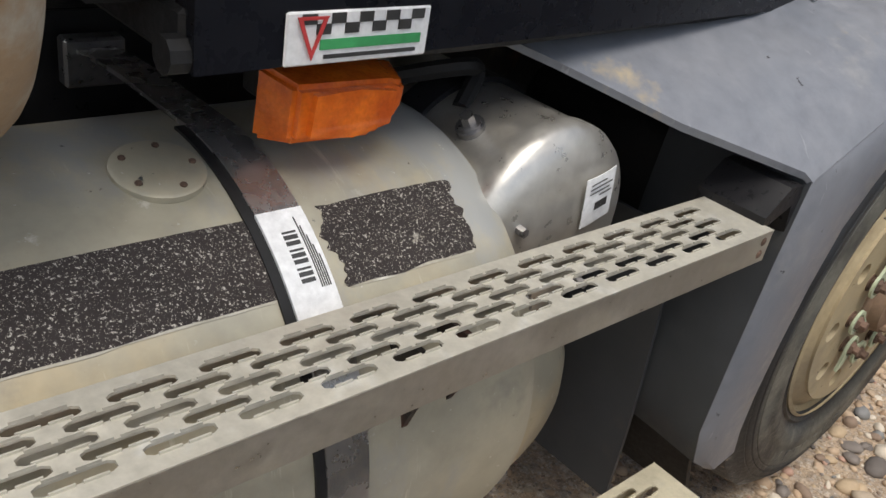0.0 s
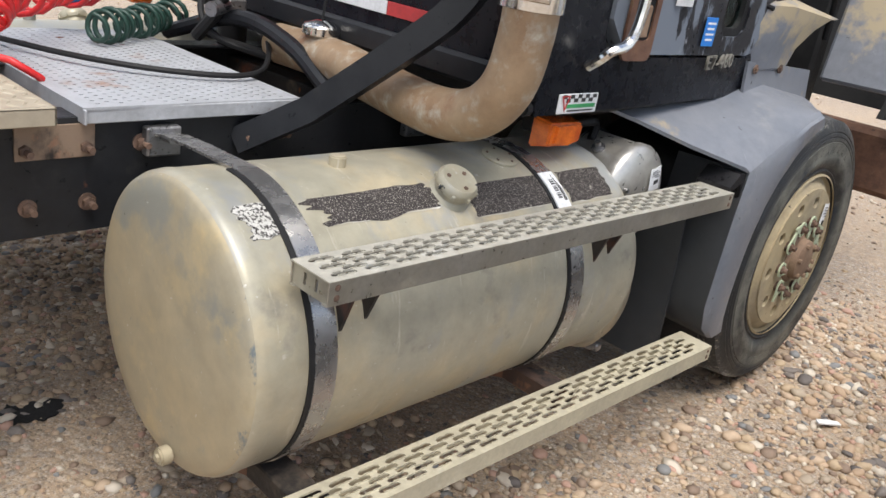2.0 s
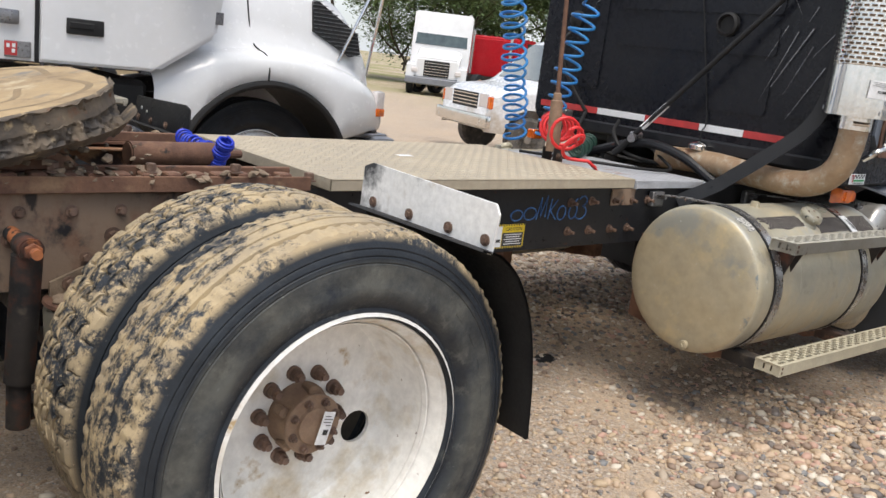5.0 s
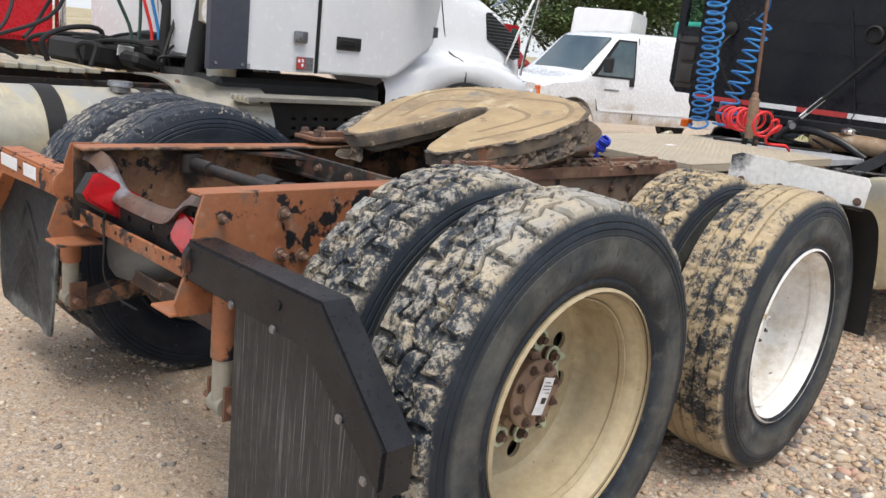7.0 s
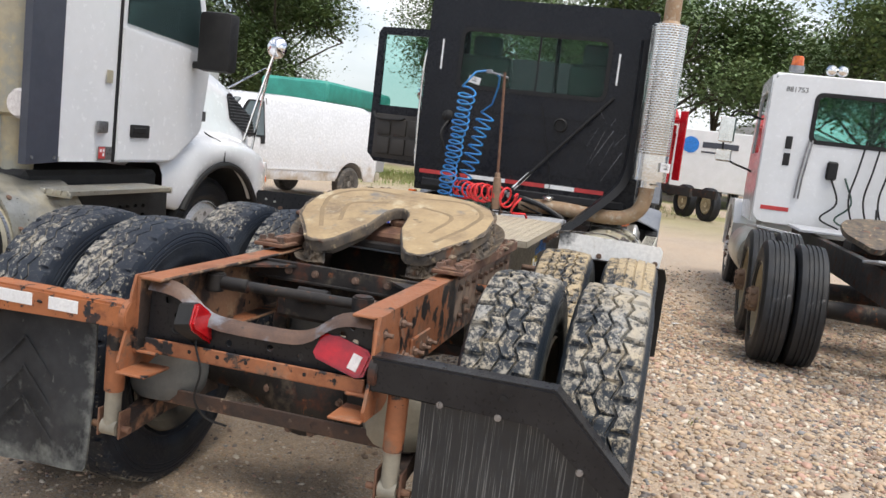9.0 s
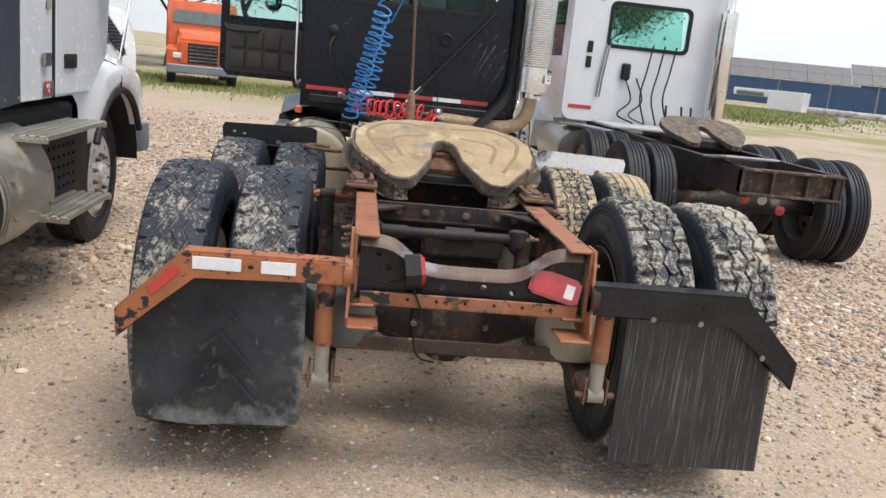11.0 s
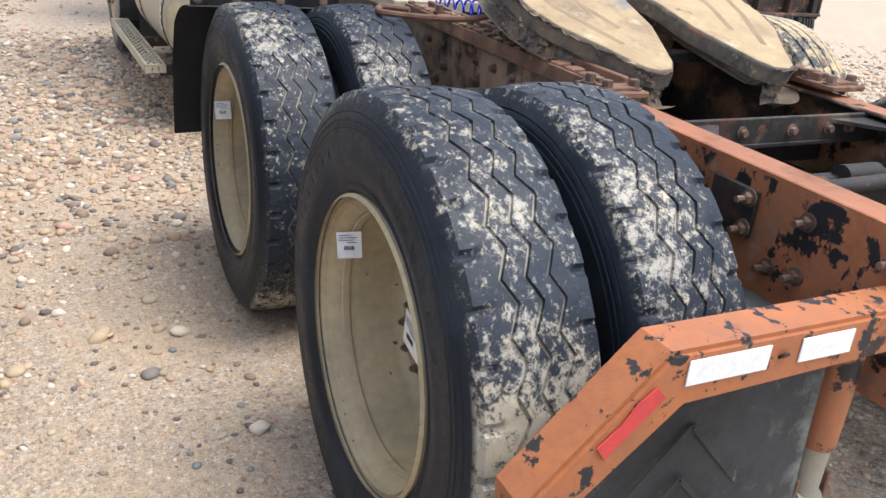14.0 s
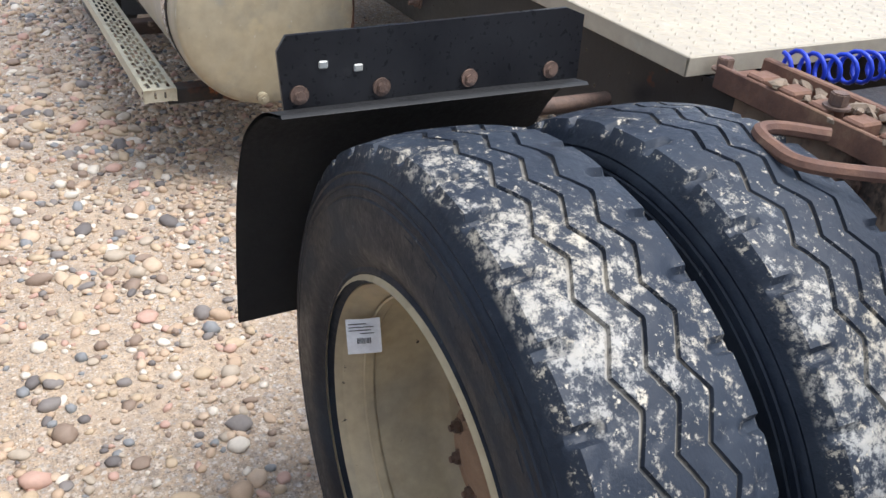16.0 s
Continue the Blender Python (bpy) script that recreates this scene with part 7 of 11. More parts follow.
# embossed panels on the back wall
for y0, y1, z0, z1 in ((-0.88, -0.62, 1.36, 1.92), (-0.57, 0.42, 1.35, 1.60), (-0.57, 0.42, 1.64, 1.80), (-0.57, 0.42, 1.84, 1.97), (0.50, 0.86, 1.38, 1.95)):
    bm = bmesh.new()
    prism(bm, rounded(y0, y1, z0, z1, 0.03, 3), 0.010, Matrix.Translation((CX0 - 0.009, 0, 0)) @ YZ)
    bmesh.ops.bevel(bm, geom=[e for e in bm.edges if e.verts[0].co.x < CX0 - 0.005 and e.verts[1].co.x < CX0 - 0.005], offset=0.007, segments=2, affect="EDGES")
    part("embossed_panel", bm, M["cab"], cab)
bm = bmesh.new()
revolve(bm, [(0.060, 0.0), (0.060, -0.028), (0.048, -0.036), (0.044, -0.012), (0.01, -0.010)], 28, "x", (CX0 - 0.009, -0.28, 1.79))
part("round_vent", bm, M["plastic"], cab, "round black vent")
bm = bmesh.new()
revolve(bm, [(0.05, 0.0), (0.05, -0.03), (0.02, -0.05)], 20, "x", (CX0 - 0.002, 0.72, 1.77))
part("hose_gland", bm, M["plastic"], cab)
# long thin scratches through the paint
for y, z, L, a, w in ((-0.60, 1.62, 0.42, 62, 0.004), (-0.66, 1.66, 0.38, 64, 0.007), (-0.70, 1.60, 0.30, 60, 0.003), (-0.565, 1.72, 0.22, 66, 0.003), (-0.76, 1.50, 0.34, 63, 0.005), (-0.80, 1.72, 0.16, 55, 0.004),
                      (-0.52, 1.86, 0.10, 58, 0.003), (-0.63, 1.90, 0.12, 120, 0.003), (-0.72, 1.86, 0.09, 70, 0.005), (0.58, 1.88, 0.06, 40, 0.003), (0.62, 1.84, 0.05, 20, 0.003)):
    bm = bmesh.new()
    m_ = Matrix.Translation((CX0 - 0.0206, y, z)) @ Matrix.Rotation(radians(-a - 7 * math.sin(z * 40)), 4, "X")
    bmesh.ops.create_cube(bm, size=1.0, matrix=m_ @ Matrix.Diagonal((0.0008, L * 0.8, w * 0.9, 1)))
    for v in bm.verts:
        if (m_.inverted() @ v.co).y > 0:
            v.co = v.co.lerp(m_ @ Vector((0, L / 2, 0)), 0.75)
    part("paint_scratch", bm, M["scratch"], cab)
for y in (-0.70, 0.84):
    bm = bmesh.new()
    box(bm, (CX0 - 0.003, y, 2.30), (0.004, 0.016, 0.26), 0.001)
    part("reflector_strip", bm, M["paper"], cab, "white reflective strip")
for k, (y0, y1) in enumerate(((0.93, 0.48), (0.478, 0.14), (0.138, -0.21), (-0.212, -0.47), (-0.472, -0.72))):
    bm = bmesh.new()
    box(bm, (CX0 - 0.004, (y0 + y1) / 2, 1.258), (0.004, y0 - y1, 0.036), 0.001)
    part("reflector_strip", bm, M["paper"] if k % 2 else M["red_ink"], cab, "white reflective strip" if k % 2 else "red reflective strip")
paper_tag(cab, Matrix.Translation((CX0 - 0.012, 0.52, 2.10)) @ Matrix(((0, 0, -1, 0), (-1, 0, 0, 0), (0, 1, 0, 0), (0, 0, 0, 1))) @ pose(0, 0, 0, 0, 0, -12), 0.11, 0.06)
# seats seen through the window
for y in (-0.50, 0.48):
    bm = bmesh.new()
    box(bm, (4.62, y, 1.62), (0.48, 0.48, 0.14), 0.05, seg=3)
    box(bm, (4.46, y, 2.00), (0.14, 0.46, 0.68), 0.05, turn((0, -8, 0)), 3)
    box(bm, (4.42, y, 2.42), (0.10, 0.26, 0.18), 0.04, seg=3)
    part("seat", bm, M["cloth"], cab, "dark cab seat")
bm = bmesh.new()
tube(bm, [(5.20 + 0.08 * math.sin(a), 0.48 + 0.22 * math.cos(a), 1.92 + 0.20 * math.sin(a)) for a in [2 * math.pi * k / 24 for k in range(25)]], 0.014, 8)
part("steering_wheel", bm, M["plastic"], cab)


def cab_door(s, m, label, flaking):
    """A door in its own coordinates: hinge at x = 0, running back along -x; outer face at y = s * 0."""
    d = new("door")
    bm = bmesh.new()
    W, Z0, Z1 = 0.905, 1.245, 2.645
    ol = [(-W, Z0 + 0.09), (-W + 0.09, Z0), (-0.07, Z0), (0.0, Z0 + 0.07), (0.0, 1.80), (-0.08, Z1), (-W + 0.04, Z1), (-W, Z1 - 0.06)]
    hole = [(-W + 0.075, 1.84), (-0.085, 1.84), (-0.145, Z1 - 0.075), (-W + 0.075, Z1 - 0.075)]
    low = [(x - 0.22, z + 1.462) for x, z in rounded(-0.085, 0.085, -0.16, 0.16, 0.05, 4)]
    prism(bm, ol, 0.045, Matrix.Translation((0, 0.045 if s < 0 else 0.0, 0)) @ XZ, [hole, low] if s < 0 else [hole])
    d = part("door", bm, flaking, cab, label, at=m)
    yo = -0.002 if s < 0 else -0.022

    def sub(name, bm, mat, lab=""):
        o = part(name, bm, mat, d, lab)
        return o
    g = sub("door_window", prism(bmesh.new(), [(x * 1.0, z) for x, z in hole], 0.005, Matrix.Translation((0, 0.025 if s < 0 else -0.02, 0)) @ XZ), M["glass"])
    g.visible_shadow = False
    return d


right_door = cab_door(-1, Matrix.Translation((5.41, -CY - 0.010, 0)), "black door with paint flaking to grey", M["cab_door"])
Y = -CY - 0.012
bm = bmesh.new()
prism(bm, [(x + 5.19, z + 1.462) for x, z in rounded(-0.085, 0.085, -0.16, 0.16, 0.05, 4)], 0.02, Matrix.Translation((0, Y + 0.03, 0)) @ XZ, [[(x + 5.19, z + 1.462) for x, z in rounded(-0.062, 0.062, -0.135, 0.135, 0.04, 4)]])
part("peep_window_frame", bm, M["rubber_hose"], cab)
pane(cab, "peep_window", [(x + 5.19, z + 1.462) for x, z in rounded(-0.07, 0.07, -0.145, 0.145, 0.04, 4)], Matrix.Translation((0, Y + 0.03, 0)) @ XZ, M["glass"])
bm = bmesh.new()
prism(bm, [(x + 4.635, z + 1.345) for x, z in rounded(-0.075, 0.072, -0.115, 0.085, 0.026, 3)], 0.008, Matrix.Translation((0, Y - 0.001, 0)) @ XZ, [[(x + 4.635, z + 1.345) for x, z in rounded(-0.048, 0.048, -0.06, 0.055, 0.016, 3)]])
hd = part("door_handle", bm, M["rust"], cab, "rusted door handle pocket")
bm = bmesh.new()
box(bm, (4.635, Y - 0.002, 1.343), (0.096, 0.004, 0.114), 0.001)
part("pocket", bm, M["rubber_hose"], cab)
bm = bmesh.new()
box(bm, (4.638, Y - 0.009, 1.335), (0.045, 0.010, 0.085), 0.004)
part("latch", bm, M["hub"], cab)
SIDE = Matrix(((1, 0, 0, 0), (0, 0, -1, 0), (0, 1, 0, 0), (0, 0, 0, 1)))
paper_tag(cab, Matrix.Translation((4.835, Y - 0.004, 1.412)) @ SIDE, 0.095, 0.06)
bm = bmesh.new()
box(bm, (5.03, Y - 0.003, 1.315), (0.072, 0.003, 0.085), 0.002)
part("blue_sticker", bm, M["blue_ink"], cab, "blue square sticker")
bm = bmesh.new()
for k in range(4):
    box(bm, (5.03, Y - 0.005, 1.340 - 0.016 * k), (0.05 - 0.008 * (k % 2), 0.001, 0.006))
part("print_block", bm, M["paper"], cab)
text("model_badge", "E7-460", 0.062, M["alu"], cab, Matrix.Translation((5.15, Y - 0.002, 1.205)) @ SIDE @ pose(0, 0, 0, 0, 0, 3), "raised metal letters", 0.004)
bm = bmesh.new()
tube(bm, smooth_path([(4.43, -CY - 0.012, 1.215), (4.44, -CY - 0.06, 1.26), (4.52, -CY - 0.075, 1.33), (4.53, -CY - 0.075, 1.7), (4.53, -CY - 0.07, 2.2), (4.53, -CY - 0.01, 2.3)], 6), 0.014, 10)
part("grab_handle", bm, M["chrome"], cab, "chrome grab handle")
# dealer plate with checks, drawn in plain shapes
bm = bmesh.new()
box(bm, (4.435, -CY - 0.003, 1.118), (0.175, 0.004, 0.052), 0.002)
dp = part("dealer_plate", bm, M["paper"], cab, "white dealer plate with black checks and green bars")
bm = bmesh.new()
for i in range(9):
    for j in range(2):
        if (i + j) % 2 == 0:
            box(bm, (4.372 + 0.0165 * i, -CY - 0.006, 1.137 - 0.010 * j), (0.0165, 0.001, 0.010))
part("check_pattern", bm, M["ink"], dp)
bm = bmesh.new()
box(bm, (4.448, -CY - 0.006, 1.112), (0.125, 0.001, 0.010))
part("green_bar", bm, M["green_ink"], dp)
bm = bmesh.new()
box(bm, (4.448, -CY - 0.006, 1.100), (0.115, 0.001, 0.004))
part("small_print_bar", bm, M["ink"], dp)
bm = bmesh.new()
prism(bm, [(4.357, 1.140), (4.392, 1.140), (4.375, 1.098)], 0.001, Matrix.Translation((0, -CY - 0.0075, 0)) @ XZ, [[(4.363, 1.137), (4.386, 1.137), (4.375, 1.107)]])
part("red_triangle", bm, M["red_ink"], dp)
# lower sill
bm = bmesh.new()
tube(bm, [(4.24, -CY + 0.02, 1.105), (4.6, -CY + 0.02, 1.10), (5.25, -CY + 0.03, 1.11), (5.55, -CY + 0.04, 1.13)], 0.018, 10)
part("sill", bm, M["plastic"], cab)
# amber side marker
bm = bmesh.new()
prism(bm, [(4.365, 0.985), (4.50, 0.978), (4.545, 1.01), (4.55, 1.055), (4.53, 1.062), (4.37, 1.068)], 0.055, Matrix.Translation((0, -0.90, 0)) @ XZ)
for v in bm.verts:
    if v.co.y < -0.94:
        v.co.x = 4.45 + (v.co.x - 4.45) * 0.80
        v.co.z = 1.030 + (v.co.z - 1.030) * 0.74
bmesh.ops.bevel(bm, geom=bm.edges[:], offset=0.006, segments=2, affect="EDGES")
prism(bm, [(4.40, 1.005), (4.455, 0.998), (4.505, 1.008), (4.51, 1.045), (4.46, 1.052), (4.405, 1.05)], 0.012, Matrix.Translation((0, -0.952, 0)) @ XZ)
part("side_marker", bm, M["amber"], truck, "cracked amber side marker lamp", 25)
bm = bmesh.new()
box(bm, (4.45, -0.88, 1.045), (0.14, 0.05, 0.05), 0.006)
part("marker_bracket", bm, M["plastic"], truck)
# cab underside: suspension beam, struts, wiring
bm = bmesh.new()
box(bm, (4.24, 0, 1.165), (0.09, 1.80, 0.07), 0.01)
part("cab_crossbeam", bm, M["black"], cab)
for y in (-0.36, 0.36):
    bm = bmesh.new()
    cyl(bm, (4.27, y, 0.98), (4.27, y, 1.14), 0.05, 18, bevel=0.008)
    part("cab_air_spring", bm, M["rubber_hose"], cab)
bm = bmesh.new()
tube(bm, smooth_path([(4.05, 0.40, 1.02), (4.08, 0.05, 1.13), (4.10, -0.20, 1.10), (4.10, -0.42, 1.00)], 6), 0.025, 10)
part("stabiliser_bar", bm, M["black"], truck)
for k, pts in enumerate(([(4.19, 0.55, 1.25), (4.1, 0.5, 1.12), (4.12, 0.3, 1.04), (4.3, 0.1, 1.0)], [(4.19, 0.30, 1.22), (4.06, 0.22, 1.15), (4.05, 0.10, 1.06), (4.2, -0.1, 1.02)], [(4.2, 0.7, 1.75), (4.1, 0.74, 1.6), (4.14, 0.66, 1.4), (4.18, 0.55, 1.25)])):
    bm = bmesh.new()
    tube(bm, smooth_path(pts, 6), 0.011, 7)
    part("air_line", bm, M["rubber_hose"], truck)
for y, z in ((0.10, 1.16), (0.62, 1.22)):
    bm = bmesh.new()
    box(bm, (4.10, y, z), (0.07, 0.05, 0.045), 0.008)
    cyl(bm, (4.06, y - 0.02, z), (3.99, y - 0.05, z - 0.01), 0.022, 12)
    part("gladhand", bm, M["steel"], truck, "grey gladhand coupling")
# work lamp hanging face down
bm = bmesh.new()
revolve(bm, [(0.052, -0.024), (0.056, -0.020), (0.056, 0.0), (0.05, 0.008), (0.02, 0.02), (0.006, 0.022)], 28, "z", (4.16, -0.26, 1.165))
wlp = part("work_lamp", bm, M["chrome"], truck, "round work lamp hanging on its wire")
bm = bmesh.new()
tube(bm, smooth_path([(4.16, -0.26, 1.185), (4.17, -0.255, 1.24), (4.195, -0.255, 1.30), (4.19, -0.20, 1.55), (4.19, -0.10, 1.95)], 5), 0.004, 6)
part("lamp_wire", bm, M["rubber_hose"], wlp)
# black prop rod with a tag
bm = bmesh.new()
cyl(bm, (4.02, 0.17, 1.05), (4.16, -0.70, 2.06), 0.014, 10)
cyl(bm, (4.02, 0.17, 1.05), (4.045, 0.06, 1.17), 0.020, 10)
pr = part("prop_rod", bm, M["rubber_hose"], truck, "black prop rod with a white tag")
bm = bmesh.new()
cyl(bm, (4.045, 0.03, 1.213), (4.066, -0.09, 1.353), 0.0165, 10)
part("rod_tag", bm, M["paper"], pr)

# ---------------------------------------------------------------- exhaust stack
SX, SY, SR = 4.05, -1.075, 0.142
stack = thing("exhaust_pipe", "chrome exhaust stack with a perforated heat shield beside the cab", "exhaust stack")
bm = bmesh.new()
revolve(bm, [(SR - 0.004, 1.415), (SR, 1.415), (SR, 1.63), (SR - 0.004, 1.63)], 64, "z", (SX, SY, 0), caps=False)
band = part("lower_shield", bm, M["chrome"], stack, "polished band streaked with rust")
bm = bmesh.new()
nc, z, r_i = 29, 1.632, 0
while z < 2.66:
    for k in range(nc):
        a0 = 2 * math.pi * (k + (0.5 if r_i % 2 else 0)) / nc
        da = 2 * math.pi / nc
        pts = []
        for u, w in ((0, 0), (1, 0), (1, 1), (0, 1), (0.14, 0.24), (0.86, 0.24), (0.86, 0.72), (0.14, 0.72)):
            a = a0 + da * u
            pts.append(bm.verts.new((SX + SR * math.cos(a), SY + SR * math.sin(a), z + 0.0195 * w)))
        for q in ((0, 1, 5, 4), (1, 2, 6, 5), (2, 3, 7, 6), (3, 0, 4, 7)):
            bm.faces.new([pts[i] for i in q])
    z += 0.0195
    r_i += 1
part("perforated_shield", bm, M["chrome"], stack, "perforated chrome heat shield")
bm = bmesh.new()
revolve(bm, [(0.10, 1.42), (0.115, 1.46), (0.115, 2.66), (0.08, 2.68), (0.065, 2.70), (0.065, 3.10)], 32, "z", (SX, SY, 0))
part("muffler", bm, M["pipe"], stack)
bm = bmesh.new()
for a in (0, 2.1, 4.2):
    box(bm, (SX + 0.125 * math.cos(a), SY + 0.125 * math.sin(a), 1.44), (0.03, 0.03, 0.02), 0.002)
part("standoff", bm, M["steel"], stack)
bm = bmesh.new()
revolve(bm, [(0.063, 1.355), (0.070, 1.357), (0.070, 1.415), (0.063, 1.418)], 32, "z", (SX, SY, 0), caps=False)
cyl(bm, (SX - 0.09, SY - 0.03, 1.387), (SX - 0.06, SY - 0.09, 1.387), 0.009, 8)
part("pipe_clamp", bm, M["chrome"], stack, "steel band clamp")
bm = bmesh.new()
elbow = smooth_path([(SX, SY, 1.42), (SX, SY, 1.30), (SX + 0.004, SY + 0.03, 1.18), (SX + 0.015, SY + 0.12, 1.10), (SX + 0.03, SY + 0.26, 1.072), (SX + 0.07, SY + 0.50, 1.075), (SX + 0.10, SY + 0.72, 1.085), (SX + 0.14, SY + 1.05, 1.07)], 8)
tube(bm, elbow, 0.061, 28)
part("elbow_pipe", bm, M["pipe"], stack, "rust-stained exhaust elbow", 50)
paper_tag(stack, Matrix.Translation((3.965, SY - 0.121, 1.535)) @ Matrix.Rotation(radians(-35), 4, "Z") @ SIDE @ pose(0, 0, 0, 0, 0, -2), 0.13, 0.075)
bm = bmesh.new()
brace = [Vector(p) for p in ((3.80, -0.42, 0.90), (3.88, -0.50, 0.955), (4.03, -0.755, 1.215), (4.085, -0.845, 1.325), (4.115, -0.89, 1.44), (4.125, -0.905, 1.60), (4.13, -0.91, 2.10), (4.14, -0.90, 2.55))]
tube(bm, [brace[0]] + smooth_path(brace[1:], 5)[1:], 0.046, 4)
part("stack_brace", bm, M["black"], truck, "thick black stack brace", 20)

# ---------------------------------------------------------------- front fenders, hood and engine bay
def sheet(bm, rows, off):
    """A bent sheet with thickness: the second skin lies at the offset off."""
    back = [[tuple(a + b for a, b in zip(p, off)) for p in r] for r in rows]
    grid(bm, rows)
    grid(bm, [r[::-1] for r in back])
    for k in (0, -1):
        grid(bm, [[a[k], b[k]] for a, b in zip(rows, back)])
        grid(bm, [[a, b] for a, b in zip(rows[k], back[k])])
    bmesh.ops.remove_doubles(bm, verts=bm.verts, dist=0.0004)


for s in (-1, 1):
    line = smooth_path([(5.20, 0, 0.22), (5.13, 0, 0.40), (5.10, 0, 0.66), (5.10, 0, 0.86), (5.16, 0, 0.945), (5.40, 0, 1.01), (5.62, 0, 1.06), (5.90, 0, 1.06), (6.25, 0, 1.00), (6.50, 0, 0.86)], 6)
    # sloping shelf from the cab down to a sharp outer edge
    bm = bmesh.new()
    sheet(bm, [[(4.70, s * 0.84, 1.085), (4.78, s * 0.96, 1.055), (4.90, s * 1.09, 1.005), (5.085, s * 1.20, 0.948), (5.095, s * 1.212, 0.936)],
               [(4.98, s * 0.84, 1.10), (5.02, s * 0.96, 1.078), (5.08, s * 1.09, 1.035), (5.18, s * 1.20, 0.983), (5.186, s * 1.212, 0.970)],
               [(5.20, s * 0.84, 1.125), (5.22, s * 0.96, 1.10), (5.26, s * 1.09, 1.065), (5.32, s * 1.20, 1.035), (5.325, s * 1.212, 1.022)],
               [(5.36, s * 0.86, 1.16), (5.38, s * 0.96, 1.135), (5.41, s * 1.09, 1.105), (5.45, s * 1.20, 1.082), (5.452, s * 1.212, 1.070)],
               [(5.50, s * 0.90, 1.17), (5.52, s * 0.98, 1.15), (5.54, s * 1.09, 1.125), (5.555, s * 1.20, 1.105), (5.556, s * 1.212, 1.092)],
               [(5.95, s * 0.92, 1.10), (5.95, s * 0.98, 1.09), (5.80, s * 1.08, 1.09), (5.62, s * 1.19, 1.08), (5.60, s * 1.20, 1.065)]], (0.004, 0, -0.012))
    fen = part("front_fender", bm, M["fender"], truck, "faded grey front fender with chips", 30)
    # upright outer face that runs down behind the wheel
    bm = bmesh.new()
    rim = [(5.556, 1.092), (5.452, 1.070), (5.325, 1.022), (5.186, 0.970), (5.095, 0.936), (5.078, 0.80), (5.066, 0.62), (5.060, 0.48), (5.085, 0.40), (5.15, 0.35)]
    arch = [(5.59, 1.045), (5.51, 1.01), (5.44, 0.95), (5.375, 0.875), (5.325, 0.80), (5.285, 0.70), (5.262, 0.60), (5.252, 0.50), (5.250, 0.42), (5.255, 0.355)]
    sheet(bm, [[(x, s * 1.211, z), (x + (u - x) * 0.12, s * 1.222, z + (w - z) * 0.12), (x + (u - x) * 0.8, s * 1.220, z + (w - z) * 0.8), (u, s * 1.205, w), (u + 0.004, s * 1.17, w)] for (x, z), (u, w) in zip(rim, arch)], (0.002, -s * 0.010, 0))
    part("fender_skirt", bm, M["fender"], fen, angle=40)
    bm = bmesh.new()
    sheet(bm, [[(x - 0.002, s * 1.211, z), (x + 0.012, s * 1.12, z - 0.004), (x + 0.03, s * 0.95, z - 0.01)] for x, z in rim[4:]], (0.010, 0, 0))
    part("skirt_return", bm, M["splash_grey"], fen, "grimy black rear edge of the fender", 40)
    # upright flange with the cowl corner on it
    bm = bmesh.new()
    sheet(bm, [[(5.37, s * 1.0, 1.125), (5.50, s * 1.0, 1.11), (5.72, s * 1.0, 1.10), (5.95, s * 1.0, 1.06)], [(5.37, s * 0.99, 1.225), (5.50, s * 0.99, 1.215), (5.72, s * 0.99, 1.205), (5.93, s * 0.99, 1.19)]], (0, -s * 0.010, 0))
    flange = part("cowl_flange", bm, M["fender"], fen)
    for x in (5.42, 5.62):
        bolt(flange, (x, s * 0.998, 1.20), (0, s, 0), FLAT)
    bm = bmesh.new()
    sheet(bm, [[(5.365, s * 0.96, 1.20), (5.46, s * 1.0, 1.20), (5.66, s * 1.0, 1.205)], [(5.355, s * 0.97, 1.27), (5.46, s * 1.01, 1.28), (5.70, s * 1.0, 1.27)], [(5.35, s * 0.98, 1.35), (5.48, s * 1.03, 1.36), (5.80, s * 1.01, 1.34)],
               [(5.35, s * 0.97, 1.405), (5.52, s * 1.03, 1.415), (5.88, s * 1.03, 1.385)], [(5.36, s * 0.92, 1.45), (5.60, s * 0.95, 1.445), (6.03, s * 1.0, 1.385)], [(5.38, s * 0.85, 1.455), (5.62, s * 0.86, 1.45), (6.00, s * 0.88, 1.40)]], (0, -s * 0.008, -0.006))
    part("cowl_corner", bm, M["fender"], fen, "dusty grey cowl corner", 35)
    bm = bmesh.new()
    box(bm, (5.33, s * 0.93, 1.40), (0.05, 0.05, 0.06), 0.012)
    cyl(bm, (5.33, s * 0.95, 1.42), (5.42, s * 1.0, 1.40), 0.008, 8)
    part("hood_latch", bm, M["rubber_hose"], fen)
    # dark inner splash guard
    bm = bmesh.new()
    grid(bm, [[(p.x + 0.03, s * y, p.z - 0.03) for y in (1.17, 0.9, 0.62)] for p in line[:40]])
    ex = bmesh.ops.extrude_face_region(bm, geom=bm.faces[:])["geom"]
    for v in ex:
        if isinstance(v, bmesh.types.BMVert):
            v.co.x += 0.012
    part("inner_guard", bm, M["plastic"], fen, "grimy black inner guard", 50)
    bm = bmesh.new()
    prism(bm, [(5.0, 0.895), (5.05, 0.932), (5.085, 0.930), (5.10, 0.86), (5.085, 0.85), (5.07, 0.90), (5.0, 0.875)], 0.11, Matrix.Translation((0, s * 1.16 + 0.065, 0)) @ XZ)
    part("step_cup", bm, M["black_clean"], fen, "black step bracket")
    bm = bmesh.new()
    box(bm, (5.06, s * 0.62, 0.84), (0.60, 0.012, 0.24), 0.002)
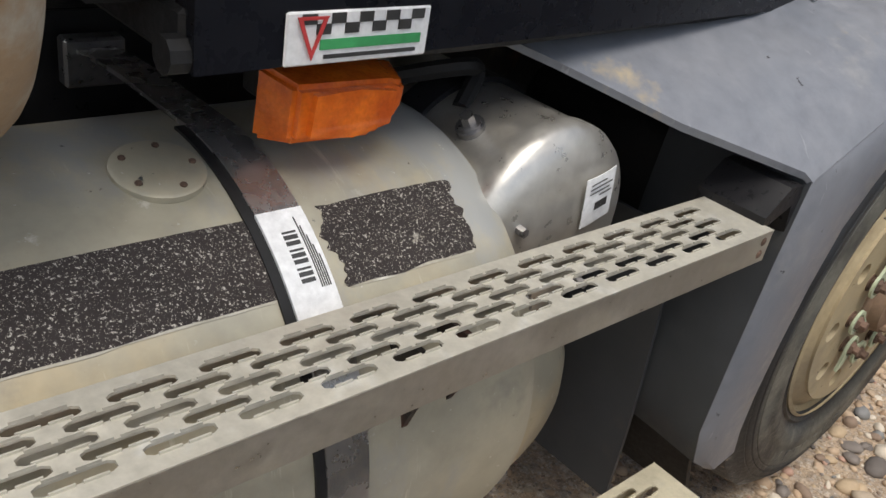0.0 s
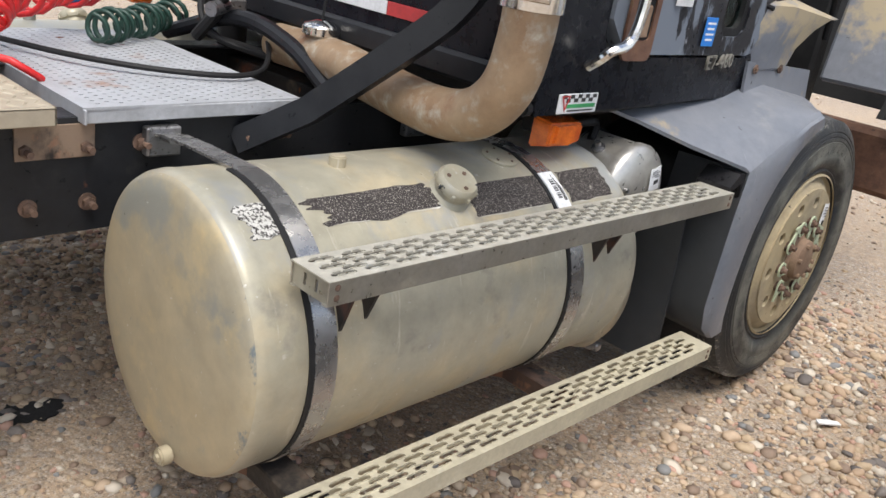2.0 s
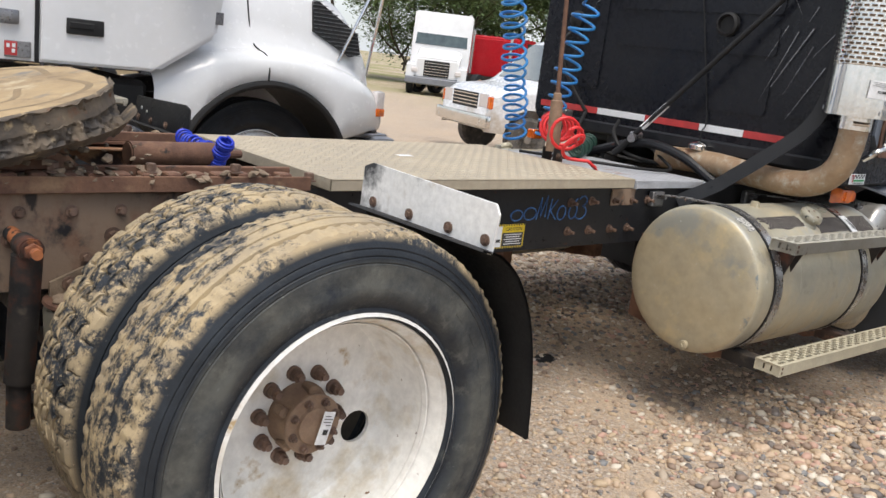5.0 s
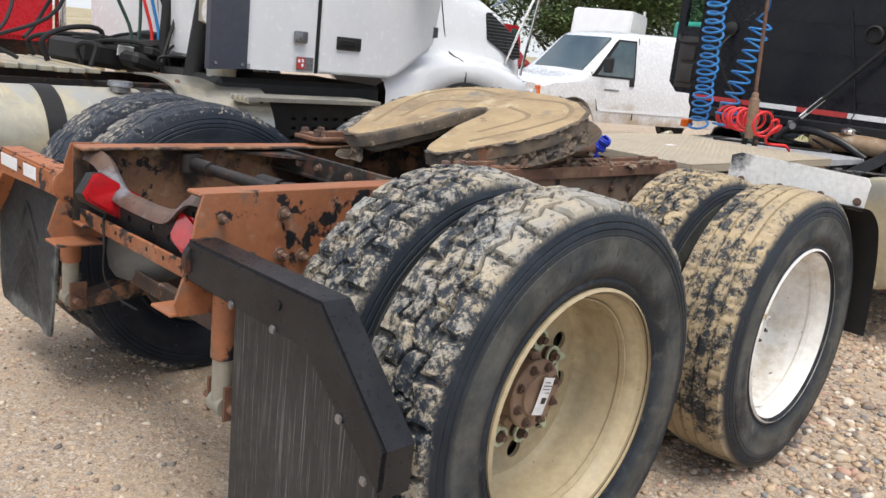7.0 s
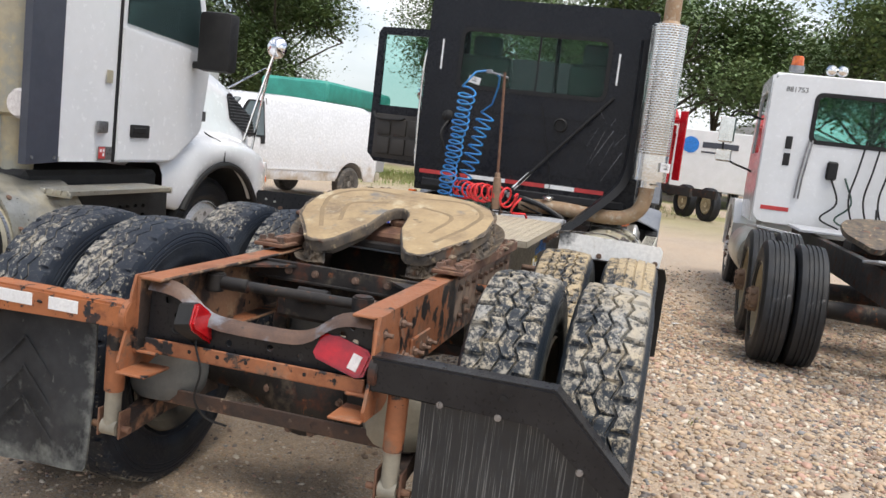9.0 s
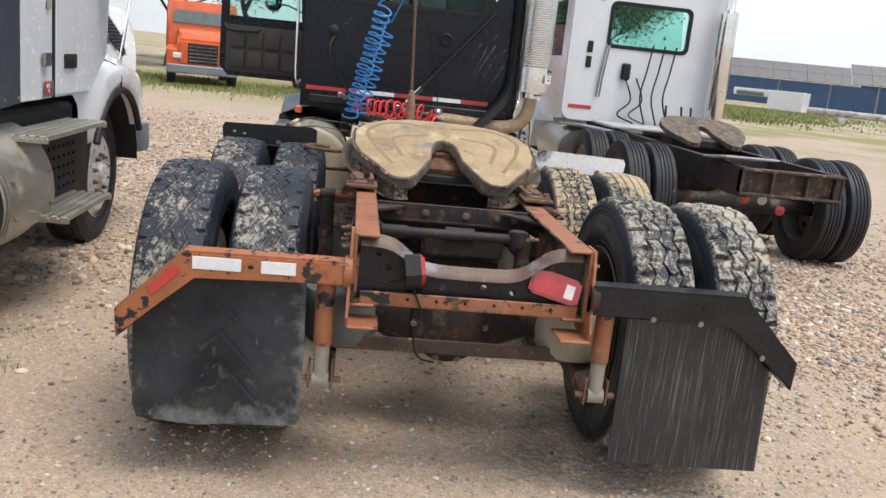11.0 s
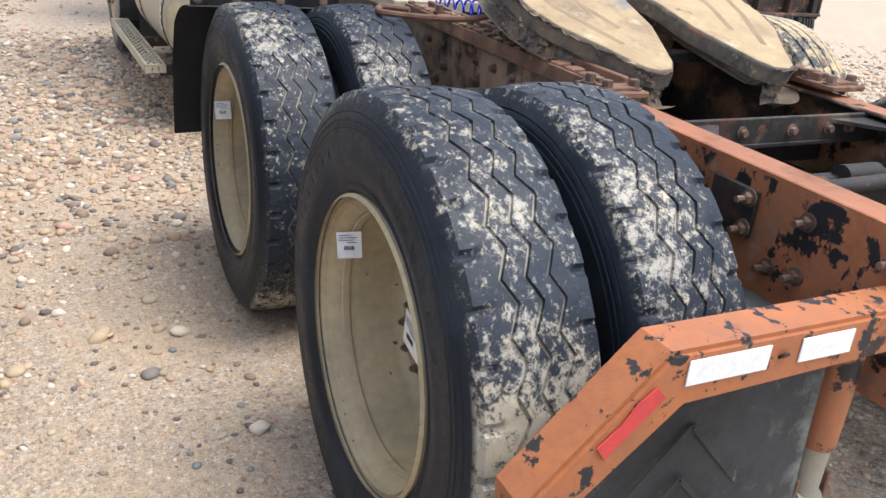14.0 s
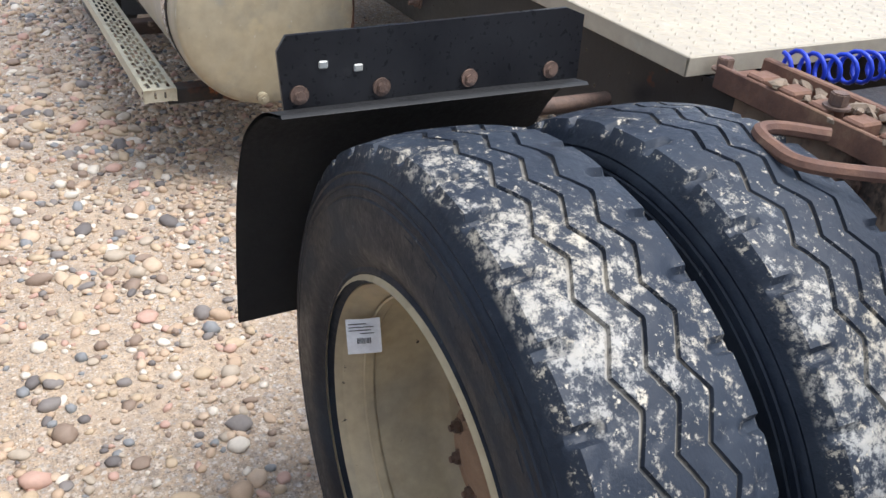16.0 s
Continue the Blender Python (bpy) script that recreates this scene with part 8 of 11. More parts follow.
    part("frame_shield", bm, M["black_plate"], truck)
    bm = bmesh.new()
    rows = [[(5.02 + 0.06 * math.sin(k / 6 * 1.6), s * y, 0.80 - 0.10 * k) for y in (0.66, 0.80, 0.95, 1.08)] for k in range(7)]
    grid(bm, rows)
    ex = bmesh.ops.extrude_face_region(bm, geom=bm.faces[:])["geom"]
    for v in ex:
        if isinstance(v, bmesh.types.BMVert):
            v.co.x += 0.008
    part("splash_flap", bm, M["splash_grey"], fen, "grey rubber splash flap", 50)

bm = bmesh.new()
box(bm, (6.25, 0, 1.16), (1.0, 0.70, 0.55), 0.05)
box(bm, (6.25, -0.40, 1.30), (0.7, 0.14, 0.12), 0.03)
box(bm, (6.30, 0.40, 1.25), (0.6, 0.16, 0.2), 0.03)
engine = part("engine", bm, M["plastic"], truck, "dark grimy engine")
bm = bmesh.new()
tube(bm, smooth_path([(5.66, -0.72, 1.60), (5.95, -0.82, 1.63), (6.30, -0.84, 1.655), (6.42, -0.80, 1.62)], 6), 0.052, 18)
part("intake_pipe", bm, M["tank"], truck, "tan intake pipe", 50)
bm = bmesh.new()
tube(bm, smooth_path([(6.24, -0.845, 1.655), (6.34, -0.84, 1.655), (6.42, -0.80, 1.62), (6.45, -0.76, 1.50)], 5), 0.060, 18)
part("pipe_sleeve", bm, M["hub"], truck)
for pts, r in (([(5.7, -0.80, 1.45), (5.85, -0.92, 1.52), (6.05, -0.95, 1.50), (6.15, -0.93, 1.30)], 0.014), ([(5.75, -0.70, 1.30), (6.0, -0.78, 1.40), (6.3, -0.75, 1.38), (6.5, -0.6, 1.2)], 0.018), ([(5.72, -0.6, 1.52), (6.0, -0.66, 1.60), (6.5, -0.55, 1.45)], 0.012)):
    bm = bmesh.new()
    tube(bm, smooth_path(pts, 6), r, 8)
    part("coolant_hose", bm, M["rubber_hose"], truck)
bm = bmesh.new()
box(bm, (6.95, 0, 1.15), (0.12, 1.3, 0.95), 0.02)
part("radiator", bm, M["plastic"], truck)
bm = bmesh.new()
prism(bm, [(-1.15, 0.95), (1.15, 0.95), (1.15, 2.45), (0.9, 2.70), (-0.9, 2.70), (-1.15, 2.45)], 0.03, Matrix.Translation((7.35, 0, 0)) @ pose(0, 0, 0, 0, -0, 0) @ YZ)
for v in bm.verts:
    v.co.x += (v.co.z - 1.05) * 0.35
prism(bm, [(6.55, 1.00), (7.40, 0.95), (7.80, 2.3), (7.0, 1.70)], 0.03, Matrix.Translation((0, -1.10, 0)) @ XZ)
prism(bm, [(6.75, 1.02), (7.40, 1.02), (7.75, 2.1), (7.0, 1.75)], 0.03, Matrix.Translation((0, 1.05, 0)) @ XZ)
hood = part("tilted_hood", bm, M["plastic"], truck, "black hood tilted forward, open")
bm = bmesh.new()
revolve(bm, [(0.12, 0.0), (0.12, -0.03), (0.10, -0.04), (0.095, -0.01), (0.01, -0.005)], 28, "x", (7.55, -0.78, 1.86))
part("lamp_back", bm, M["fender"], hood)
bm = bmesh.new()
box(bm, (6.45, -1.02, 1.32), (0.04, 0.30, 0.42), 0.01, turn((0, 18, 10)))
part("battery_cover", bm, M["fender"], truck)
bm = bmesh.new()
box(bm, (7.15, 0, 0.72), (0.14, 2.3, 0.32), 0.03)
part("front_bumper", bm, M["rust"], truck)
bm = bmesh.new()
tube(bm, [(FRONT_X, -0.95, 0.46), (FRONT_X, -0.5, 0.42), (FRONT_X, 0.5, 0.42), (FRONT_X, 0.95, 0.46)], 0.06, 12)
part("front_axle", bm, M["black_plate"], truck)

# left door stands open at a right angle
left_door = cab_door(1, Matrix.Translation((5.36, CY + 0.01, 0)) @ Matrix.Rotation(radians(-97), 4, "Z"), "open black door with a quilted inner panel", M["cab"])
bm = bmesh.new()
box(bm, (-0.45, -0.008 - 0.045, 1.52), (0.78, 0.02, 0.46), 0.02, seg=2)
part("door_trim", bm, M["cloth"], left_door, "quilted dark door trim")
for i in range(4):
    for j in range(2):
        bm = bmesh.new()
        box(bm, (-0.72 + 0.18 * i, -0.068, 1.42 + 0.2 * j), (0.15, 0.03, 0.17), 0.014, seg=2)
        part("quilted_pad", bm, M["cloth"], left_door)
bm = bmesh.new()
tube(bm, smooth_path([(-0.86, -0.06, 1.76), (-0.80, -0.09, 1.70), (-0.55, -0.10, 1.70), (-0.50, -0.06, 1.72)], 5), 0.013, 8)
part("pull_handle", bm, M["plastic"], left_door)
bm = bmesh.new()
tube(bm, smooth_path([(4.40, CY + 0.01, 1.30), (4.40, CY + 0.06, 1.36), (4.40, CY + 0.07, 2.2), (4.40, CY + 0.01, 2.45)], 6), 0.013, 10)
part("grab_handle", bm, M["chrome"], cab, "chrome grab handle")
bm = bmesh.new()
revolve(bm, [(0.01, -0.03), (0.07, -0.022), (0.095, 0.0), (0.09, 0.02), (0.01, 0.03)], 24, "x", (5.75, 1.42, 2.02))
mir = part("mirror", bm, M["mirror"], cab, "round convex mirror", 50)
bm = bmesh.new()
tube(bm, [(5.77, 1.42, 2.02), (5.72, 1.25, 2.0), (5.6, 1.0, 1.9)], 0.010, 8)
part("mirror_arm", bm, M["steel"], mir)
bm = bmesh.new()
box(bm, (4.25, 0.985, 1.05), (0.09, 0.06, 0.06), 0.008)
part("side_marker", bm, M["amber"], truck, "amber side marker lamp")

# battery box and black box on the left behind the cab, marks on the frame
def arc(cx, cz, rx, rz, a0, a1, n=14):
    return [(cx + rx * math.cos(radians(a0 + (a1 - a0) * k / n)), cz + rz * math.sin(radians(a0 + (a1 - a0) * k / n))) for k in range(n + 1)]


glyphs = (("0", 0.0, [arc(0.03, 0.02, 0.034, 0.022, 100, 470)]), ("0", 0.078, [arc(0.03, 0.025, 0.036, 0.026, 120, 490)]), ("M", 0.150, [[(0.0, 0.0), (0.012, 0.09), (0.022, 0.012), (0.045, 0.098), (0.052, 0.008)]]),
          ("K", 0.222, [[(0.0, 0.0), (0.004, 0.085)], [(0.042, 0.082), (0.006, 0.036), (0.05, -0.004)]]), ("0", 0.280, [arc(0.022, 0.024, 0.026, 0.030, 110, 480)]),
          ("6", 0.350, [[(0.042, 0.085)] + arc(0.025, 0.028, 0.026, 0.032, 140, 480)]), ("3", 0.420, [arc(0.010, 0.072, 0.026, 0.022, 160, -80) + arc(0.008, 0.022, 0.036, 0.028, 80, -140)]))
for ch, dx, strokes in glyphs:
    bm = bmesh.new()
    for st in strokes:
        tube(bm, [(2.625 + dx + x + 0.10 * z, -RAIL_Y - 0.001, 0.848 + z) for x, z in st], 0.0034, 5)
    part("crayon_stroke", bm, M["chalk_blue"], truck, "blue crayon " + ("letter " if ch.isalpha() else "figure ") + ch)
bm = bmesh.new()
box(bm, (2.61, -RAIL_Y - 0.003, 0.785), (0.205, 0.003, 0.098), 0.001)
caution = part("caution_sticker", bm, M["yellow_ink"], truck, "yellow and black caution sticker")
bm = bmesh.new()
box(bm, (2.645, -RAIL_Y - 0.0055, 0.772), (0.118, 0.001, 0.056))
part("black_field", bm, M["ink"], caution)
bm = bmesh.new()
box(bm, (2.548, -RAIL_Y - 0.0055, 0.785), (0.066, 0.001, 0.084))
part("white_field", bm, M["paper"], caution)
bm = bmesh.new()
for k in range(14):
    box(bm, (2.515 + 0.0146 * k, -RAIL_Y - 0.006, 0.831), (0.007, 0.001, 0.006), 0, turn((0, 35, 0)))
    box(bm, (2.515 + 0.0146 * k, -RAIL_Y - 0.006, 0.739), (0.007, 0.001, 0.006), 0, turn((0, 35, 0)))
box(bm, (2.537, -RAIL_Y - 0.0065, 0.785), (0.020, 0.0006, 0.05))
box(bm, (2.560, -RAIL_Y - 0.0065, 0.768), (0.03, 0.0006, 0.012))
part("print_block", bm, M["ink"], caution)
for k in range(5):
    bm = bmesh.new()
    box(bm, (2.645, -RAIL_Y - 0.0065, 0.792 - 0.0095 * k), (0.10 - 0.02 * (k % 2), 0.0006, 0.003))
    part("printed_bar", bm, M["paper"], caution)
text("caution_word", "CAUTION", 0.021, M["ink"], caution, Matrix.Translation((2.648, -RAIL_Y - 0.0055, 0.808)) @ SIDE, "", 0.0004)

# plain raised bars for the lettering on the outer tyres
for key, spans in (((0.0, -1), ((150, 60, 7), (-20, -75, 8))), ((1.38, -1), ((75, 30, 4), (-95, -140, 7), (10, -20, 6))), (("front", -1), ((120, 70, 7), (-60, -110, 7))), ((0.0, 1), ((60, 20, 5), (160, 120, 6))), ((1.38, 1), ((150, 100, 6), (40, 10, 4)))):
    lettering(WHEELS[key], 3, spans)

# paper tags on the wheels
paper_tag(WHEELS[0.0, -1], Matrix.Translation((0.004, -0.008, 0.004)) @ Matrix.Rotation(radians(-25), 4, "Y") @ SIDE @ pose(0, 0, 0, 4, 0, -14), 0.046, 0.108)
paper_tag(WHEELS[1.38, -1], Matrix.Translation((0.02, -0.002, 0.005)) @ Matrix.Rotation(radians(-25), 4, "Y") @ SIDE @ pose(0, 0, 0, 4, 0, -12), 0.034, 0.09)
paper_tag(WHEELS["front", -1], Matrix.Translation((0.12, -0.142, 0.16)) @ SIDE @ pose(0, 0, 0, 0, 0, 5), 0.05, 0.13)
# tags stuck near the lip of the left wheels, curling off, and one on the hub
for ax, turned_up, depth, w_, h_ in ((0.0, 31, 1.172, 0.058, 0.064), (1.38, 25, 1.186, 0.058, 0.066)):
    w = WHEELS[ax, 1]
    xr, xl, hz, size = AXLES[ax]
    b = radians(turned_up)
    face = Vector((-0.86, 0.36, 0.16)).normalized()
    across = Vector((-0.40, -0.92, 0.10))
    across = (across - face * across.dot(face)).normalized()
    at = Matrix((across, face.cross(across), face)).transposed().to_4x4()
    at.translation = Vector((xl + 0.268 * math.cos(b), depth, hz + 0.268 * math.sin(b)))
    paper_tag(w, w.matrix_basis.inverted() @ at, w_, h_)
paper_tag(WHEELS[0.0, 1], WHEELS[0.0, 1].matrix_basis.inverted() @ Matrix.Translation((-0.012, 1.100, 0.556)) @ Matrix(((-1, 0, 0, 0), (0, 0, 1, 0), (0, 1, 0, 0), (0, 0, 0, 1))) @ pose(0, 0, 0, 4, 0, -12), 0.085, 0.095)


# ---------------------------------------------------------------- neighbouring trucks
def simple_wheel(parent, m, tyre="road", rim="grey", hub="bright"):
    return wheel(parent, m, tyre, rim, hub, 10 if rim == "grey" else 0, -0.128)


white = thing("semi_truck", "white semi truck with a dark grey side fairing, parked alongside", "truck", group="parked trucks")
WY = 2.20      # its near side
def along(x, table):
    """Smoothly reads a table of (x, value)."""
    for (a, p), (b, q) in zip(table, table[1:]):
        if x <= b:
            u = min(1.0, max(0.0, (x - a) / (b - a)))
            return p + (q - p) * u
    return table[-1][1]


def hood_side(z):
    return WY + 0.20 + max(0.0, z - 1.36) * 0.25


body = bmesh.new()
WHEEL_X, ARCH = 3.04, 0.65
xs = [2.28 + 0.045 * k for k in range(41)]
rows = []
for x in xs:
    zb = 0.505 + math.sqrt(max(0.0, ARCH ** 2 - (x - WHEEL_X) ** 2)) if abs(x - WHEEL_X) < ARCH else 0.0
    zb = max(zb, along(x, [(2.28, 0.84), (2.45, 0.80), (3.6, 0.80), (3.95, 0.86)]))
    zs = along(x, [(2.28, 1.165), (2.45, 1.24), (2.62, 1.31), (2.80, 1.345), (3.02, 1.355), (3.25, 1.345), (3.50, 1.31), (3.78, 1.24), (3.95, 1.17), (4.05, 1.08), (4.10, 1.00)])
    zs = max(zs, zb + 0.03)
    zt = max(zs + 0.05, along(x, [(2.28, 1.2), (2.62, 1.5), (2.72, 2.02), (2.95, 2.00), (3.20, 1.95), (3.45, 1.86), (3.72, 1.74), (3.90, 1.56), (4.00, 1.38), (4.06, 1.20), (4.10, 1.06)]))
    nose = max(0.0, x - 3.55) ** 2 * 0.7
    tuck = max(0.0, 2.60 - x) * 0.25
    near = [(0.09, zb), (0.035, zb), (0.012, zb + 0.02), (0.0, zb + (zs - zb) * 0.35), (0.006, zb + (zs - zb) * 0.7), (0.035, zs - 0.035), (0.085, zs - 0.008), (0.135, zs + 0.004), (0.175, zs + 0.022), (0.20, zs + 0.06),
            (0.20 + max(0.0, zs + (zt - zs) * 0.3 - 1.36) * 0.25, zs + (zt - zs) * 0.3), (0.20 + max(0.0, zs + (zt - zs) * 0.65 - 1.36) * 0.25, zs + (zt - zs) * 0.65), (0.25 + max(0.0, zt - 1.44) * 0.25, zt - 0.05), (0.34 + max(0.0, zt - 1.44) * 0.25, zt - 0.012), (0.58, zt), (0.85, zt + 0.02), (1.15, zt + 0.025)]
    near = [(WY + nose + tuck + y, max(zb, z)) for y, z in near]
    rows.append([(x, y, z) for y, z in near] + [(x, 2 * WY + 2.30 - y, z) for y, z in near[::-1]])
grid(body, rows)
last = rows[-1]
grid(body, [last, [(4.14, WY + 1.15 + (p[1] - WY - 1.15) * 0.9, 0.80 + (p[2] - 0.80) * 0.75) for p in last], [(4.14, WY + 1.15 + (p[1] - WY - 1.15) * 0.8, 0.7) for p in last]])
bmesh.ops.remove_doubles(body, verts=body.verts, dist=0.0005)
part("hood", body, M["white"], white, "white hood with flared fenders", 50)
bm = bmesh.new()
rows = []
for k in range(25):
    a = radians(188 - 196 * k / 24)
    rows.append([(WHEEL_X + (ARCH + 0.004) * math.cos(a), WY + y, max(0.55, 0.505 + (ARCH + 0.004) * math.sin(a))) for y in (0.05, 0.3, 0.7)])
grid(bm, rows)
part("wheel_liner", bm, M["plastic"], white, "black wheel-arch liner", 50)
bm = bmesh.new()
tube(bm, [(WHEEL_X + (ARCH - 0.008) * math.cos(radians(a)), WY + 0.02, 0.505 + (ARCH - 0.008) * math.sin(radians(a))) for a in range(28, 153, 4)], 0.026, 8)
part("arch_trim", bm, M["plastic"], white, "black rubber wheel-arch trim")
bm = bmesh.new()
tube(bm, smooth_path([(2.95, hood_side(1.92), 1.92), (2.96, hood_side(1.5), 1.5), (2.97, hood_side(1.41), 1.41), (2.98, WY + 0.13, 1.36), (3.0, WY + 0.05, 1.325), (3.0, WY + 0.006, 1.25), (3.0, WY + 0.002, 1.17)], 6), 0.006, 6)
part("hood_seam", bm, M["rubber_hose"], white)
bm = bmesh.new()
prism(bm, [(1.08, 1.165), (2.26, 1.165), (2.62, 1.40), (2.70, 1.95), (2.40, 2.75), (1.9, 2.95), (1.08, 2.95)], 2.30, Matrix.Translation((0, WY + 2.31, 0)) @ XZ)
bmesh.ops.bevel(bm, geom=[e for e in bm.edges if abs(e.verts[0].co.y - e.verts[1].co.y) > 1], offset=0.03, segments=2, affect="EDGES")
wcab = part("cab", bm, M["white"], white, "white cab body")
bm = bmesh.new()
prism(bm, [(1.615, 1.175), (2.24, 1.175), (2.60, 1.41), (2.66, 1.93), (2.60, 1.96), (1.615, 2.02)], 0.012, Matrix.Translation((0, WY + 0.008, 0)) @ XZ)
bmesh.ops.bevel(bm, geom=[e for e in bm.edges if e.verts[0].co.y < WY and e.verts[1].co.y < WY], offset=0.006, segments=2, affect="EDGES")
wdoor = part("door", bm, M["white"], white, "white cab door")
for x in (1.596,):
    bm = bmesh.new()
    box(bm, (x, WY + 0.004, 1.75), (0.022, 0.012, 1.17), 0.002)
    part("door_gap", bm, M["rubber_hose"], white)
bm = bmesh.new()
prism(bm, [(1.66, 2.05), (2.60, 2.00), (2.36, 2.62), (1.66, 2.66)], 0.008, Matrix.Translation((0, WY + 0.008, 0)) @ XZ)
part("side_window", bm, M["glass_dark"], white)
bm = bmesh.new()
box(bm, (1.84, WY - 0.012, 1.372), (0.20, 0.016, 0.085), 0.008, seg=2)
wh = part("door_handle", bm, M["plastic"], wdoor)
bm = bmesh.new()
box(bm, (1.82, WY - 0.022, 1.378), (0.13, 0.012, 0.036), 0.005)
part("grip", bm, M["rubber_hose"], wdoor)
bm = bmesh.new()
box(bm, (1.455, WY - 0.010, 1.385), (0.10, 0.022, 0.075), 0.012, seg=2)
part("side_lamp", bm, M["steel"], white, "grey side lamp")
bm = bmesh.new()
box(bm, (1.50, WY - 0.005, 1.222), (0.13, 0.008, 0.085), 0.003)
sgn = part("sign_plate", bm, M["steel"], white)
bm = bmesh.new()
box(bm, (1.465, WY - 0.010, 1.224), (0.062, 0.003, 0.072), 0.001)
part("red_sign", bm, M["red_ink"], white, "small red and white sign")
bm = bmesh.new()
for dx, dz in ((-0.014, 0.014), (0.012, -0.012), (0.014, 0.016)):
    box(bm, (1.465 + dx, WY - 0.0125, 1.224 + dz), (0.016, 0.001, 0.020))
part("sign_print", bm, M["paper"], white)
bm = bmesh.new()
box(bm, (2.63, WY - 0.002, 1.515), (0.055, 0.006, 0.075), 0.004)
part("badge", bm, M["steel"], white)
bm = bmesh.new()
box(bm, (1.51, WY - 0.002, 1.70), (0.06, 0.003, 0.08), 0.001)
part("sticker", bm, M["tank"], white)
bm = bmesh.new()
prism(bm, [(0.82, 1.15), (1.075, 1.165), (1.075, 2.95), (0.82, 2.95)], 0.05, Matrix.Translation((0, WY + 0.04, 0)) @ XZ)
part("side_fairing", bm, M["navy"], white, "dark blue-grey side fairing")
for x in (0.86, 1.04):
    bm = bmesh.new()
    cyl(bm, (x, WY - 0.012, 1.19), (x, WY - 0.018, 1.19), 0.010, 10)
    part("screw", bm, M["steel"], white)
# grille in the hood's side, headlamp, bumper, mirror
bm = bmesh.new()
go = [(3.44, 1.52), (3.74, 1.375), (3.83, 1.40), (3.82, 1.54), (3.50, 1.73), (3.45, 1.72)]
prism(bm, go, 0.012, XZ)
for v in bm.verts:
    v.co.y += hood_side(v.co.z) - 0.004
part("side_grille", bm, M["plastic"], white, "black mesh side grille")
bm = bmesh.new()
for k in range(14):
    z0 = 1.39 + 0.026 * k
    x0 = 3.45 + max(0.0, 1.52 - z0) * 2.0
    x1 = 3.83 - max(0.0, z0 - 1.54) * 1.6
    if x1 - x0 > 0.03:
        box(bm, ((x0 + x1) / 2, hood_side(z0) - 0.019, z0), (x1 - x0, 0.005, 0.006))
part("grille_mesh", bm, M["steel"], white)
bm = bmesh.new()
box(bm, (4.02, WY + 0.175, 1.08), (0.10, 0.06, 0.15), 0.02, turn((0, 0, 20)), 2)
part("headlamp", bm, M["clear_lens"], white, "clear headlamp")
bm = bmesh.new()
box(bm, (4.02, WY + 0.16, 1.00), (0.105, 0.05, 0.06), 0.012, turn((0, 0, 20)), 2)
part("turn_lamp", bm, M["amber"], white, "amber turn lamp")
bm = bmesh.new()
box(bm, (3.92, WY + 0.40, 0.72), (0.36, 0.50, 0.16), 0.04, seg=2)
box(bm, (4.04, WY + 1.2, 0.70), (0.20, 2.3, 0.26), 0.05, seg=2)
part("bumper", bm, M["fender"], white)
bm = bmesh.new()
box(bm, (3.92, WY + 0.36, 0.83), (0.36, 0.48, 0.03), 0.008)
part("bumper_step", bm, M["steel"], white)
bm = bmesh.new()
tube(bm, [(3.65, WY + 0.20, 1.34), (3.86, WY + 0.18, 1.80), (4.02, WY + 0.17, 2.12)], 0.012, 8)
tube(bm, [(3.96, WY + 0.28, 1.25), (4.0, WY + 0.22, 1.80), (4.02, WY + 0.17, 2.12)], 0.012, 8)
tube(bm, [(3.55, WY + 0.33, 1.78), (3.95, WY + 0.2, 2.0)], 0.009, 8)
ma = part("mirror_arm", bm, M["chrome"], white, "tripod mirror arm")
bm = bmesh.new()
revolve(bm, [(0.01, -0.06), (0.07, -0.045), (0.095, 0.0), (0.10, 0.01), (0.01, 0.015)], 24, "x", (4.03, WY + 0.15, 2.20))
part("mirror", bm, M["mirror"], ma, "round hood mirror", 50)
bm = bmesh.new()
box(bm, (2.42, WY - 0.20, 2.05), (0.14, 0.26, 0.42), 0.04, seg=2)
box(bm, (2.45, WY - 0.05, 1.88), (0.06, 0.16, 0.05), 0.01)
part("door_mirror", bm, M["plastic"], white, "black door mirror")
# steps, skirt, wheels, frame, tank
for z, x0, x1, y0 in ((1.0, 0.98, 2.03, 2.02), (0.555, 1.12, 1.95, 1.96)):
    bm = bmesh.new()
    for k in range(5):
        box(bm, ((x0 + x1) / 2, y0 + 0.03 + 0.052 * k, z), (x1 - x0, 0.036, 0.03), 0.004)
    for x in (x0 + 0.02, x1 - 0.02):
        box(bm, (x, y0 + 0.13, z - 0.012), (0.02, 0.25, 0.03), 0.003)
    part("side_step", bm, M["alu"], white, "ribbed aluminium side step")
bm = bmesh.new()
holes = [slot(1.45 + 0.085 * i, 0.62 + 0.062 * j, 0.05, 0.022, 2) for i in range(7) for j in range(5)]
prism(bm, [(1.10, 0.96), (2.24, 0.96), (2.26, 0.42), (1.80, 0.36), (1.40, 0.50)], 0.02, Matrix.Translation((0, WY + 0.03, 0)) @ XZ, holes)
part("step_skirt", bm, M["plastic"], white, "black perforated skirt")
bm = bmesh.new()
box(bm, (1.6, WY + 0.5, 0.75), (1.3, 0.8, 0.7), 0.03)
part("chassis_box", bm, M["plastic"], white)
simple_wheel(white, pose(3.04, WY + 0.30, 0.505, 0, 0, 0))
simple_wheel(white, pose(3.02, WY + 2.0, 0.505, 0, 0, 180))
